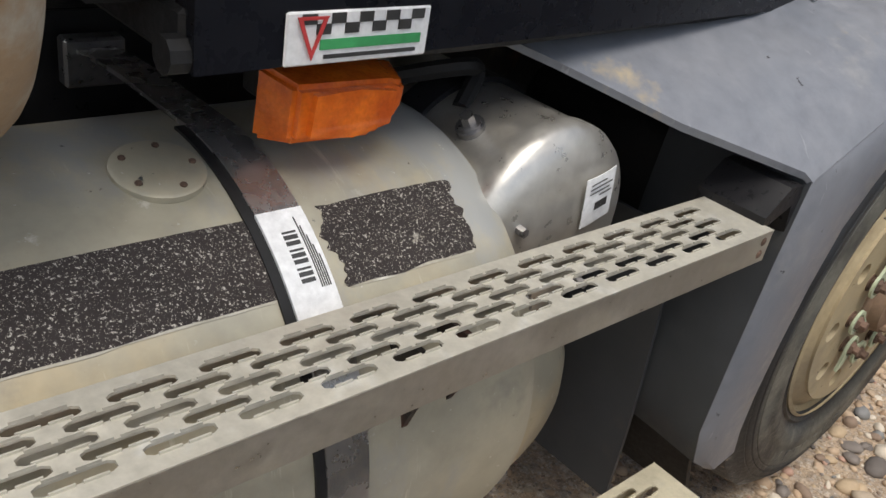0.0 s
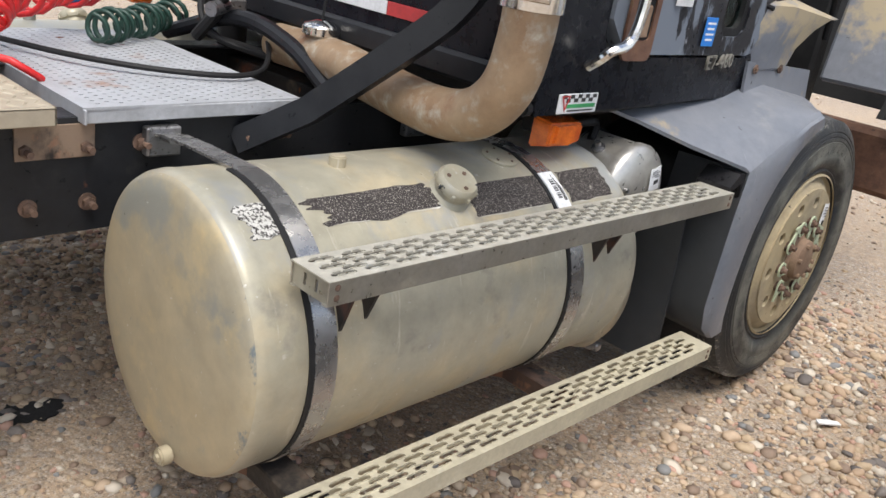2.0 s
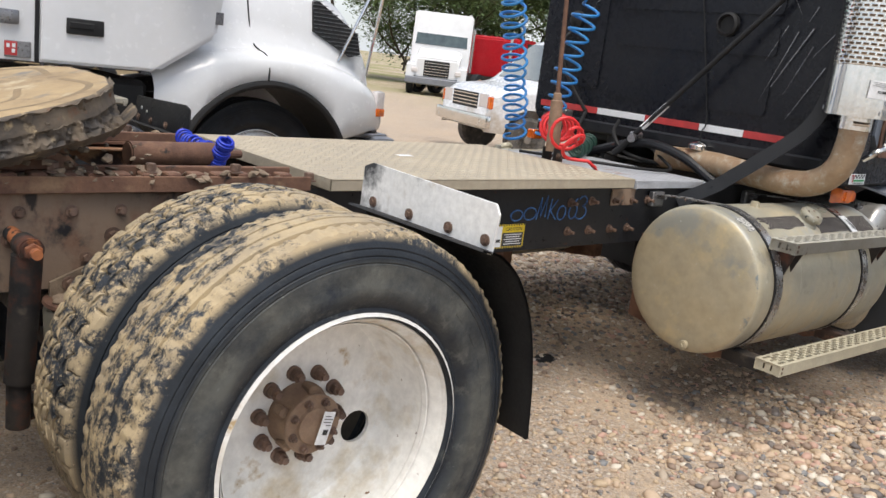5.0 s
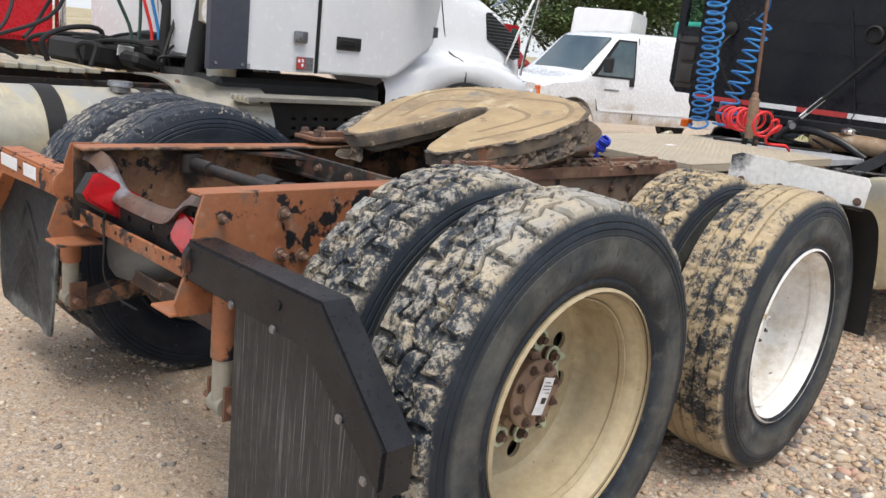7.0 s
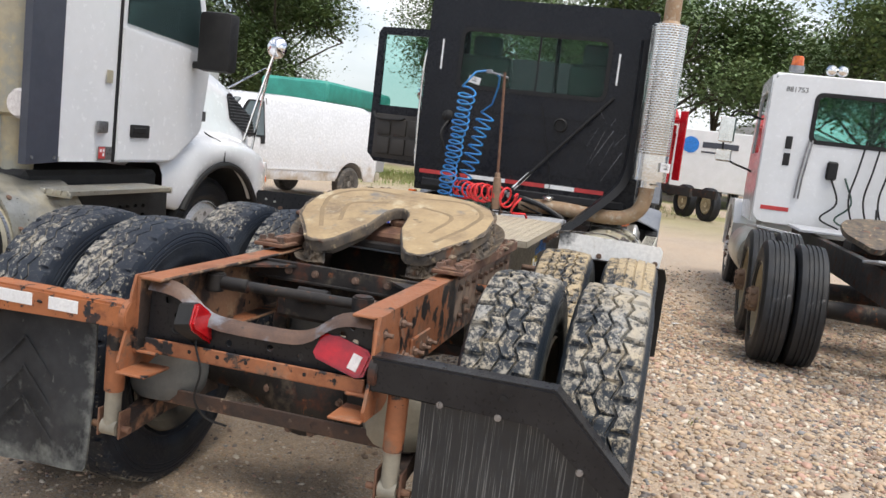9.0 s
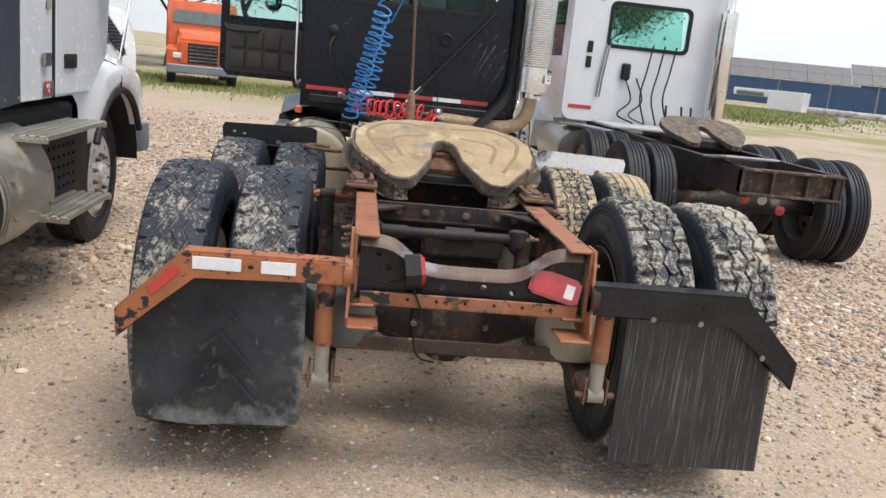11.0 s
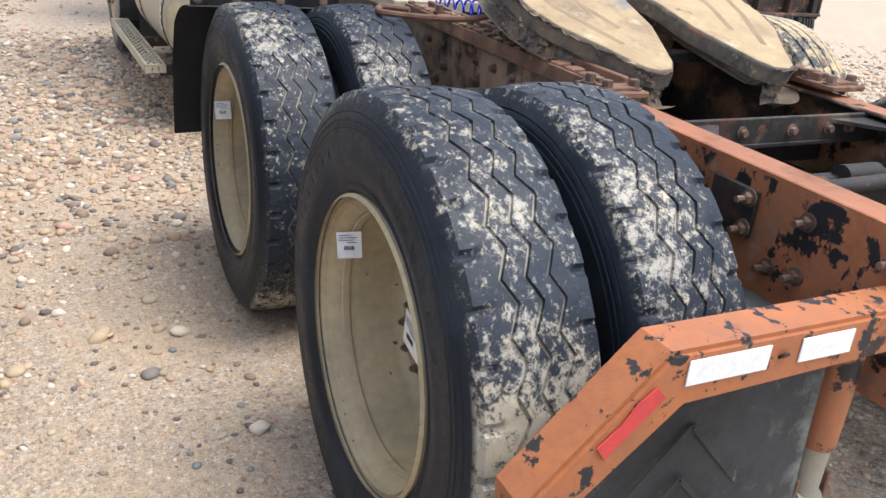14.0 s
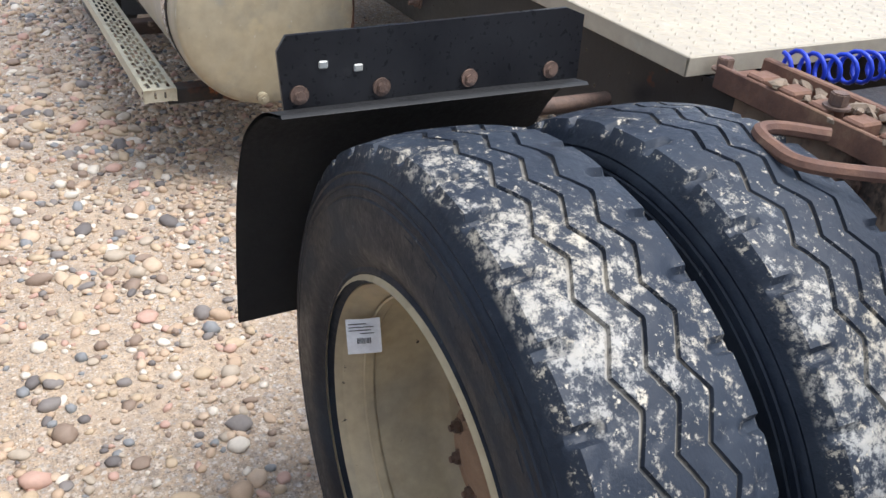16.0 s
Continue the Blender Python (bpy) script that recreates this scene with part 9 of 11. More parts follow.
for ax in (-3.6, -2.25):
    for y in (WY + 0.22, WY + 0.56, WY + 1.75, WY + 2.09):
        simple_wheel(white, pose(ax, y, 0.505, 0, 0, 0 if y < WY + 1 else 180), "road", "inner", None)
for y in (WY + 0.75, WY + 1.6):
    bm = bmesh.new()
    box(bm, (-0.9, y, 0.86), (7.2, 0.08, 0.26), 0.004)
    part("frame_rail", bm, M["black_plate"], white)
bm = bmesh.new()
for k in range(26):
    box(bm, (-1.95 + 0.095 * k, WY + 1.17, 1.055 + 0.005 * math.sin(k)), (0.072, 1.05, 0.03), 0.004)
part("catwalk", bm, M["tank_head"], white, "dusty slatted catwalk")
bm = bmesh.new()
revolve(bm, [(0.05, -0.40), (0.27, -0.395), (0.30, -0.36), (0.30, 1.10), (0.27, 1.135), (0.05, 1.14)], 40, "x", (0, WY + 0.18, 0.70))
wt = part("fuel_tank", bm, M["tank"], white, "cream-coloured fuel tank")
for x in (-0.12, 0.46, 0.60):
    bm = bmesh.new()
    revolve(bm, [(0.301, x), (0.306, x), (0.306, x + 0.10 if x < 0.5 else x + 0.02), (0.301, x + 0.10 if x < 0.5 else x + 0.02)], 40, "x", (0, WY + 0.18, 0.70), caps=False)
    part("tank_strap", bm, M["rubber_hose"] if x < 0.5 else M["steel"], wt)
bm = bmesh.new()
revolve(bm, [(0.055, 0.0), (0.055, 0.03), (0.07, 0.035), (0.065, 0.06), (0.01, 0.06)], 24, "z", (0.34, WY + 0.10, 0.985))
part("filler_cap", bm, M["steel"], wt)
bm = bmesh.new()
revolve(bm, [(0.09, 1.02), (0.095, 1.36), (0.10, 1.40), (0.15, 1.42), (0.15, 2.8), (0.06, 2.85), (0.06, 3.2)], 24, "z", (1.06, WY + 0.26, 0))
part("exhaust_pipe", bm, M["tank_head"], white, "cream exhaust stack with a brown foot")
bm = bmesh.new()
cyl(bm, (0.99, WY + 0.50, 1.04), (1.13, WY + 0.45, 2.1), 0.062, 18)
part("leaning_pipe", bm, M["plastic"], white, "black pipe leaning to the cab")
bm = bmesh.new()
cover = smooth_path([(0, WY + 0.58, 1.068), (0, WY + 0.32, 1.072), (0, WY + 0.10, 1.045), (0, WY - 0.02, 0.97), (0, WY - 0.10, 0.84), (0, WY - 0.125, 0.68), (0, WY - 0.10, 0.55)], 5)
grid(bm, [[(x, q.y, q.z) for q in cover] for x in (0.64, 0.66, 0.95, 1.22, 1.24)])
ex = bmesh.ops.extrude_face_region(bm, geom=bm.faces[:])["geom"]
for v in ex:
    if isinstance(v, bmesh.types.BMVert):
        v.co += Vector((0, 0.012, -0.012))
tc = part("tank_cover", bm, M["alu"], white, "brushed aluminium cover rounded over the tank", 50)
bm = bmesh.new()
prism(bm, [(q.y + 0.012, q.z - 0.012) for q in cover] + [(WY + 0.58, 0.55)], 0.010, Matrix.Translation((1.225, 0, 0)) @ YZ)
part("cover_end", bm, M["alu"], tc)
for x in (0.70, 1.18):
    for q in cover[3::6]:
        o = new("bolt", FLAT)
        o.parent, o.matrix_basis = tc, Matrix.Translation((x, q.y - 0.002, q.z + 0.002)) @ Vector((0, -0.7, 0.7)).to_track_quat("Z", "Y").to_matrix().to_4x4()
bm = bmesh.new()
revolve(bm, [(0.01, -0.02), (0.07, -0.02), (0.085, 0.0), (0.085, 0.05), (0.04, 0.08)], 24, "x", (0.88, WY + 0.10, 1.48))
part("work_lamp", bm, M["clear_lens"], white, "round work lamp")
for pts in ([(0.3, WY + 1.5, 1.9), (0.1, WY + 1.2, 1.3), (-0.2, WY + 1.1, 1.15), (-0.5, WY + 1.3, 1.12)], [(0.5, WY + 0.9, 2.0), (0.3, WY + 0.9, 1.4), (-0.1, WY + 0.8, 1.2), (0.0, WY + 0.7, 1.1)], [(0.6, WY + 1.3, 1.8), (0.35, WY + 1.4, 1.3), (0.2, WY + 1.2, 1.2)]):
    bm = bmesh.new()
    tube(bm, smooth_path(pts, 6), 0.012, 6)
    part("air_line", bm, M["rubber_hose"], white)
# gear behind the cab: valve blocks, a battery box, hoses and lines in several colours
for x, y, z, sx, sy, sz, tilt in ((0.62, WY + 1.25, 1.13, 0.34, 0.42, 0.16, 6), (1.02, WY + 1.30, 1.15, 0.30, 0.50, 0.22, -8), (1.30, WY + 1.20, 1.22, 0.20, 0.36, 0.30, 4), (0.85, WY + 0.95, 1.11, 0.22, 0.20, 0.10, 14), (1.35, WY + 0.75, 1.12, 0.34, 0.30, 0.14, -5)):
    bm = bmesh.new()
    box(bm, (x, y, z), (sx, sy, sz), 0.03, turn((0, tilt, 8)))
    box(bm, (x + 0.05, y - 0.06, z + sz / 2 + 0.02), (sx * 0.4, sy * 0.4, 0.06), 0.012, turn((0, tilt, 20)))
    part("valve_block", bm, M["plastic"], white, "grimy black valve block")
for x, y, z in ((0.78, WY + 1.02, 1.17), (1.12, WY + 0.98, 1.20)):
    bm = bmesh.new()
    box(bm, (x, y, z), (0.12, 0.012, 0.07), 0.004, turn((8, 4, 10)))
    part("data_plate", bm, M["rim_grey"], white, "pale grey data plate")
rg_ = random.Random(41)
for k in range(26):
    x0, y0 = rg_.uniform(0.45, 1.45), WY + rg_.uniform(0.7, 1.6)
    x1, y1 = x0 + rg_.uniform(-0.4, 0.4), y0 + rg_.uniform(-0.3, 0.3)
    h = rg_.uniform(0.05, 0.22)
    bm = bmesh.new()
    tube(bm, smooth_path([(x0, y0, 1.07), (x0 + 0.04, y0 + 0.02, 1.07 + h), ((x0 + x1) / 2, (y0 + y1) / 2, 1.10 + h * 0.9), (x1, y1, 1.12 + h * 0.4), (x1 + 0.03, y1, 1.07)], 5), rg_.uniform(0.007, 0.02), 7)
    part("air_line", bm, M["rubber_hose"], white)
for x, y, dx, key in ((0.80, WY + 1.05, -0.14, "green_hose"), (0.98, WY + 1.12, -0.05, "red_hose"), (1.02, WY + 1.10, -0.03, "blue_hose"), (1.06, WY + 1.15, 0.05, "rubber_hose"), (1.10, WY + 1.05, -0.10, "rubber_hose"), (0.92, WY + 1.18, 0.10, "green_hose"), (1.22, WY + 1.0, 0.08, "rubber_hose")):
    bm = bmesh.new()
    tube(bm, smooth_path([(x, y, 1.12), (x + 0.03, y, 1.30), (x + dx * 0.6, y + 0.05, 1.62), (x + dx, y + 0.1, 2.1), (x + dx + 0.1, y + 0.15, 2.5)], 6), 0.012, 7)
    part("air_line", bm, M[key], white)
bm = bmesh.new()
cyl(bm, (1.02, WY + 0.98, 1.10), (1.10, WY + 1.05, 1.75), 0.035, 14)
part("hose_bundle", bm, M["rubber_hose"], white, "black hose bundle")
bm = bmesh.new()
box(bm, (1.14, WY + 0.58, 1.68), (0.20, 0.22, 0.16), 0.02)
cyl(bm, (1.02, WY + 0.58, 1.68), (1.26, WY + 0.58, 1.68), 0.09, 16)
part("air_drier", bm, M["plastic"], white, "black air drier")
# folded cream side sheet beyond the gear
bm = bmesh.new()
zs_ = (1.33, 1.36, 1.50, 1.505, 1.515, 1.66, 1.665, 1.675, 2.70)
grid(bm, [[(x, WY + 1.92 + (0.018 if k in (0, 4, 7) else 0.0), z + 0.02 * (x - 1.2)) for k, z in enumerate(zs_)] for x in (1.62, 1.9, 2.3, 2.7)])
ex = bmesh.ops.extrude_face_region(bm, geom=bm.faces[:])["geom"]
for v in ex:
    if isinstance(v, bmesh.types.BMVert):
        v.co.y += 0.03
cream = part("cream_side_sheet", bm, M["cream_sheet"], white, "cream side sheet with folds and a rusty clip")
bm = bmesh.new()
box(bm, (1.74, WY + 1.91, 1.36), (0.14, 0.02, 0.09), 0.006)
cyl(bm, (1.80, WY + 1.90, 1.34), (1.82, WY + 1.89, 1.22), 0.022, 10)
part("rusty_clip", bm, M["rust"], cream)
bm = bmesh.new()
prism(bm, [(1.90, 1.345), (2.10, 1.35), (2.00, 1.20), (1.94, 1.22)], 0.012, Matrix.Translation((0, WY + 1.93, 0)) @ XZ)
part("bracket", bm, M["cream_sheet"], cream)
bm = bmesh.new()
cyl(bm, (0.95, WY + 0.85, 1.12), (1.36, WY + 1.15, 1.95), 0.012, 8)
part("stay_rod", bm, M["rubber_hose"], white)

# ---- white tractor on the other side
w2 = thing("semi_truck", "white day-cab semi truck with a bare frame and road tyres", "truck", pose(-0.2, 0, 0), group="parked trucks")
Y2 = -3.34
bm = bmesh.new()
ol = rounded(Y2 - 1.06, Y2 + 1.06, 1.02, 2.80, 0.14)
prism(bm, ol, 0.06, Matrix.Translation((8.0, 0, 0)) @ YZ, [rounded(Y2 - 0.53, Y2 + 0.53, 2.05, 2.58, 0.07)])
c2 = part("cab", bm, M["white"], w2, "white cab back wall")
bm = bmesh.new()
prism(bm, rounded(Y2 - 0.57, Y2 + 0.57, 2.01, 2.62, 0.09), 0.012, Matrix.Translation((7.99, 0, 0)) @ YZ, [rounded(Y2 - 0.52, Y2 + 0.52, 2.06, 2.57, 0.065)])
part("window_seal", bm, M["rubber_hose"], c2)
pane(c2, "rear_window", rounded(Y2 - 0.53, Y2 + 0.53, 2.05, 2.58, 0.07), Matrix.Translation((8.01, 0, 0)) @ YZ, M["glass"])
for s in (-1, 1):
    bm = bmesh.new()
    prism(bm, [(8.06, 1.02), (9.45, 1.0), (9.45, 1.8), (9.15, 2.76), (8.06, 2.79)], 0.04, Matrix.Translation((0, Y2 + s * 1.05 + 0.02, 0)) @ XZ, [[(8.35, 1.85), (9.30, 1.85), (9.08, 2.6), (8.35, 2.62)]])
    part("side_wall", bm, M["white"], c2)
    pane(c2, "side_window", [(8.35, 1.85), (9.30, 1.85), (9.08, 2.6), (8.35, 2.62)], Matrix.Translation((0, Y2 + s * 1.05, 0)) @ XZ, M["glass_dark"])
bm = bmesh.new()
box(bm, (8.60, Y2, 2.79), (1.1, 2.08, 0.06), 0.02)
part("roof", bm, M["white"], c2)
bm = bmesh.new()
box(bm, (9.42, Y2, 1.4), (0.06, 2.0, 0.85), 0.01)
part("firewall", bm, M["white"], c2)
pane(c2, "windscreen", [(Y2 - 0.98, 1.83), (Y2 + 0.98, 1.83), (Y2 + 0.9, 2.72), (Y2 - 0.9, 2.72)], Matrix.Translation((9.28, 0, 0)) @ YZ, M["glass"])
bm = bmesh.new()
prism(bm, [(9.45, 0.75), (10.9, 0.75), (10.85, 1.35), (10.5, 1.55), (9.45, 1.78)], 1.7, Matrix.Translation((0, Y2 + 0.85, 0)) @ XZ)
bmesh.ops.bevel(bm, geom=bm.edges[:], offset=0.06, segments=2, affect="EDGES")
part("hood", bm, M["white"], w2, "white hood", 40)
for s in (-1, 1):
    bm = bmesh.new()
    prism(bm, [(9.3, 0.50)] + [(9.95 + 0.62 * math.cos(radians(a)), 0.5 + 0.62 * math.sin(radians(a))) for a in range(180, -10, -15)] + [(10.7, 0.5), (10.75, 0.95), (10.4, 1.2), (9.5, 1.22), (9.2, 0.9)], 0.30, Matrix.Translation((0, Y2 + s * 1.02 + 0.15, 0)) @ XZ)
    part("fender", bm, M["white"], w2)
    simple_wheel(w2, pose(9.95, Y2 + s * 1.0, 0.505, 0, 0, 0 if s < 0 else 180))
for y, z in ((Y2 + 0.78, 2.0), (Y2 + 0.78, 1.80)):
    bm = bmesh.new()
    box(bm, (7.992, y, z), (0.012, 0.075, 0.15), 0.01, seg=2)
    part("vent", bm, M["plastic"], c2)
for y in (Y2 + 0.62, Y2 + 0.58):
    bm = bmesh.new()
    tube(bm, [(7.97, y, 1.35), (7.96, y - 0.01, 1.6), (7.97, y - 0.06, 2.05)], 0.012, 6)
    part("cable_clip", bm, M["steel"], c2)
bm = bmesh.new()
box(bm, (7.995, Y2 + 0.82, 1.20), (0.006, 0.32, 0.05), 0.002)
part("red_reflector", bm, M["red_ink"], c2)
text("unit_number", "881753", 0.085, M["ink"], c2, Matrix.Translation((7.997, Y2 + 0.78, 2.60)) @ Matrix(((0, 0, -1, 0), (-1, 0, 0, 0), (0, 1, 0, 0), (0, 0, 0, 1))), "black unit number")
bm = bmesh.new()
box(bm, (7.96, Y2 + 0.26, 1.72), (0.07, 0.12, 0.22), 0.02)
part("gladhand_holder", bm, M["rubber_hose"], c2)
for k in range(5):
    bm = bmesh.new()
    y = Y2 + 0.26 - 0.16 * k
    tube(bm, smooth_path([(7.96, y, 1.65), (7.90, y - 0.10, 1.35), (7.92, y + 0.05, 1.15), (7.8, y - 0.15, 1.05)] if k < 2 else [(7.92, y, 2.10), (7.90, y + 0.05, 1.75), (7.88, y + 0.10, 1.4), (7.85, y, 1.05)], 6), 0.012, 6)
    part("air_line", bm, M["green_hose"] if k == 1 else M["rubber_hose"], w2)
bm = bmesh.new()
revolve(bm, [(0.12, 1.15), (0.125, 1.18), (0.125, 2.60), (0.07, 2.64), (0.065, 2.70), (0.065, 2.95)], 24, "z", (7.80, Y2 - 0.98, 0))
tube(bm, smooth_path([(7.80, Y2 - 0.98, 2.9), (7.80, Y2 - 0.98, 3.05), (7.76, Y2 - 1.03, 3.18), (7.68, Y2 - 1.10, 3.25)], 5), 0.065, 16)
part("exhaust_pipe", bm, M["chrome"], w2, "grey exhaust stack")
bm = bmesh.new()
cyl(bm, (8.25, Y2 + 0.80, 2.86), (8.25, Y2 + 0.80, 2.93), 0.09, 16)
part("beacon_base", bm, M["steel"], w2)
bm = bmesh.new()
cyl(bm, (8.25, Y2 + 0.80, 2.93), (8.25, Y2 + 0.80, 3.05), 0.075, 16, 0.065, 0.01)
part("beacon", bm, M["amber"], w2, "amber roof beacon")
for y in (Y2 + 0.42, Y2 + 0.30, Y2 - 0.35, Y2 - 0.50):
    bm = bmesh.new()
    revolve(bm, [(0.01, -0.05), (0.05, -0.04), (0.065, 0.0), (0.01, 0.01)], 16, "x", (8.15, y, 2.90))
    part("roof_lamp", bm, M["chrome"], w2)
bm = bmesh.new()
tube(bm, smooth_path([(8.9, Y2 + 1.05, 2.3), (8.9, Y2 + 1.40, 2.35), (8.9, Y2 + 1.45, 1.8), (8.9, Y2 + 1.05, 1.6)], 6), 0.014, 6)
part("mirror_bracket", bm, M["rubber_hose"], w2)
for z, h in ((2.12, 0.34), (1.78, 0.16)):
    bm = bmesh.new()
    box(bm, (8.9, Y2 + 1.45, z), (0.07, 0.20, h), 0.02)
    part("mirror", bm, M["chrome"], w2)
for y in (Y2 - 0.43, Y2 + 0.43):
    bm = bmesh.new()
    box(bm, (6.2, y, 0.85), (5.2, 0.08, 0.26), 0.004)
    part("frame_rail", bm, M["black_plate"], w2)
bm = bmesh.new()
box(bm, (3.66, Y2, 0.86), (0.02, 0.9, 0.20), 0.004)
box(bm, (3.63, Y2, 0.755), (0.11, 0.94, 0.022), 0.004)
box(bm, (3.63, Y2, 0.965), (0.11, 0.94, 0.022), 0.004)
for y in (-0.46, -0.14, 0.18, 0.46):
    box(bm, (3.63, Y2 + y, 0.86), (0.08, 0.02, 0.19), 0.003)
part("end_beam", bm, M["grimy_rust"], w2, "brown channel across the frame's end")
for y, z, mm in ((Y2 + 0.20, 0.70, "alu"), (Y2 + 0.02, 0.62, "red_lens"), (Y2 + 0.36, 0.70, "red_lens")):
    if True:
        bm = bmesh.new()
        revolve(bm, [(0.045, 0.0), (0.045, -0.008), (0.035, -0.014), (0.005, -0.015)], 18, "x", (3.70, y, z))
        part("tail_lamp", bm, M[mm], w2, "round tail lamp")
for x in (4.9, 5.8, 7.2):
    bm = bmesh.new()
    box(bm, (x, Y2, 0.86), (0.10, 0.84, 0.20), 0.006)
    part("crossmember", bm, M["black_plate"], w2)
for ax in (4.78, 6.10):
    for y in (Y2 - 1.15, Y2 - 0.82, Y2 + 0.82, Y2 + 1.15):
        simple_wheel(w2, pose(ax, Y2 + (y - Y2) * (0.97 if abs(y - Y2) > 1 else 1.04), 0.505, 0, 0, 0 if y < Y2 else 180) @ Matrix.Diagonal((1, 0.88, 1, 1)), "road", "inner" if abs(y - Y2) < 1 else "cream", None if abs(y - Y2) < 1 else "deep")
    bm = bmesh.new()
    tube(bm, [(ax, Y2 - 0.9, 0.51), (ax, Y2 - 0.2, 0.51), (ax, Y2, 0.51), (ax, Y2 + 0.2, 0.51), (ax, Y2 + 0.9, 0.51)], [0.07, 0.09, 0.18, 0.09, 0.07], 14)
    part("drive_axle", bm, M["black_plate"], w2)
bm = bmesh.new()
prism(bm, [(x * 1.0, y) for x, y in outline], 0.05, Matrix.Translation((5.75, Y2, 1.13)) @ Matrix.Rotation(-0.30, 4, "Y"))
part("coupling_plate", bm, M["plate_edge"], w2, "brown greasy coupling plate")
bm = bmesh.new()
box(bm, (5.7, Y2, 1.02), (0.4, 0.8, 0.10), 0.02)
part("plate_mount", bm, M["black_plate"], w2)
bm = bmesh.new()
box(bm, (7.40, Y2, 1.03), (0.95, 1.3, 0.03), 0.005)
box(bm, (7.2, Y2 + 0.9, 0.98), (1.1, 0.45, 0.03), 0.005, turn((6, 3, 0)))
part("catwalk", bm, M["white_deck"], w2, "white catwalk plates, bent")
bm = bmesh.new()
box(bm, (4.05, Y2 + 0.30, 1.02), (0.5, 0.5, 0.02), 0.004, turn((0, 6, 0)))
part("rear_plate", bm, M["white_deck"], w2)
for y in (Y2 + 0.95, Y2 - 0.95):
    bm = bmesh.new()
    revolve(bm, [(0.05, 7.25), (0.27, 7.26), (0.29, 7.30), (0.29, 8.5), (0.27, 8.54), (0.05, 8.55)], 32, "x", (0, y, 0.66))
    part("fuel_tank", bm, M["alu"], w2)
for x, y in ((7.55, Y2 - 0.45), (7.45, Y2 - 0.2), (7.6, Y2 - 0.6)):
    bm = bmesh.new()
    cyl(bm, (x, y, 1.04), (x, y, 1.16), 0.05, 12)
    cyl(bm, (x, y, 1.16), (x + 0.02, y + 0.01, 1.34), 0.014, 8)
    part("valve_lever", bm, M["plastic"], w2)


# ---------------------------------------------------------------- van
def build_van():
    m = Matrix.Translation((10.16, 6.47, 0)) @ Matrix.Rotation(radians(-17), 4, "Z")
    van = thing("van", "dusty white cargo van with a dented chrome bumper", "van", m)
    W = 1.98
    def side_y(z):
        return 0.012 * max(0.0, 1.0 - z) + 0.13 * max(0.0, z - 1.12) / 0.9

    top = [(-0.93, 0.98), (-0.86, 1.05), (-0.60, 1.10), (-0.20, 1.155), (0.08, 1.20), (0.20, 1.26), (0.84, 1.90), (0.95, 1.96), (1.20, 2.00), (2.5, 2.04), (4.4, 2.02), (4.62, 1.96), (4.74, 1.80), (4.80, 1.5)]
    xs_ = sorted({-0.93 + 0.065 * k for k in range(89) if -0.93 + 0.065 * k < 4.8} | {4.80})
    bm = bmesh.new()
    rows = []
    for x in xs_:
        zb = 0.42
        for ax in (0.0, 3.94):
            if abs(x - ax) < 0.47:
                zb = max(zb, 0.36 + math.sqrt(0.47 ** 2 - (x - ax) ** 2))
        zt = along(x, top)
        pinch = max(0.0, -0.45 - x) ** 2 * 0.55
        zc = min(zt - 0.10, zt - 0.04 if zt < 1.3 else zt - 0.12)
        near = [(0.05, zb), (0.02, zb), (side_y(0.7), max(zb, 0.70)), (side_y(0.9), max(zb + 0.01, 0.90)), (side_y(1.05), max(zb + 0.02, min(1.05, zc - 0.02))), (side_y((1.05 + zc) / 2), max(min(1.06, zc), (1.05 + zc) / 2)), (side_y(zc), zc),
                (side_y(zc) + 0.03, zc + (zt - zc) * 0.55), (side_y(zc) + 0.10, zc + (zt - zc) * 0.85), (side_y(zc) + 0.26, zt), (W * 0.35, zt + 0.015), (W / 2, zt + 0.02)]
        near = [(y + pinch, z) for y, z in near]
        rows.append([(x, y, z) for y, z in near] + [(x, W - y, z) for y, z in near[-2::-1]])
    grid(bm, rows)
    for r in (rows[0], rows[-1]):
        grid(bm, [r, [(p[0], W / 2 + (p[1] - W / 2) * 0.9, 0.45) for p in r]])
    bmesh.ops.remove_doubles(bm, verts=bm.verts, dist=0.0005)
    body = part("body", bm, M["van_white"], van, "dusty white van body", 50)
    def on_side(name, ol, material, lift=0.006):
        bm = bmesh.new()
        vs = [bm.verts.new((x, side_y(z) - lift, z)) for x, z in ol]
        bm.faces.new(vs)
        ex = bmesh.ops.extrude_face_region(bm, geom=bm.faces[:])["geom"]
        for v in ex:
            if isinstance(v, bmesh.types.BMVert):
                v.co.y += 0.012
        return part(name, bm, material, van)
    on_side("window_frame", [(0.30, 1.20), (1.26, 1.20), (1.26, 1.87), (0.86, 1.87), (0.80, 1.82)], M["rubber_hose"], 0.004)
    on_side("side_window", [(0.42, 1.235), (1.22, 1.235), (1.22, 1.84), (0.88, 1.84)], M["tinted"], 0.010)
    on_side("door_gap", [(1.30, 0.5), (1.315, 0.5), (1.315, 1.93), (1.30, 1.93)], M["rubber_hose"], 0.008)
    on_side("door_gap", [(0.50, 0.62), (0.515, 0.62), (0.30, 1.28), (0.285, 1.28)], M["rubber_hose"], 0.008)
    on_side("door_handle", [(1.14, 1.08), (1.24, 1.08), (1.24, 1.22), (1.14, 1.22)], M["plastic"], 0.02)
    on_side("side_moulding", [(0.55, 0.62), (3.4, 0.62), (3.4, 0.66), (0.55, 0.66)], M["white"], 0.012)
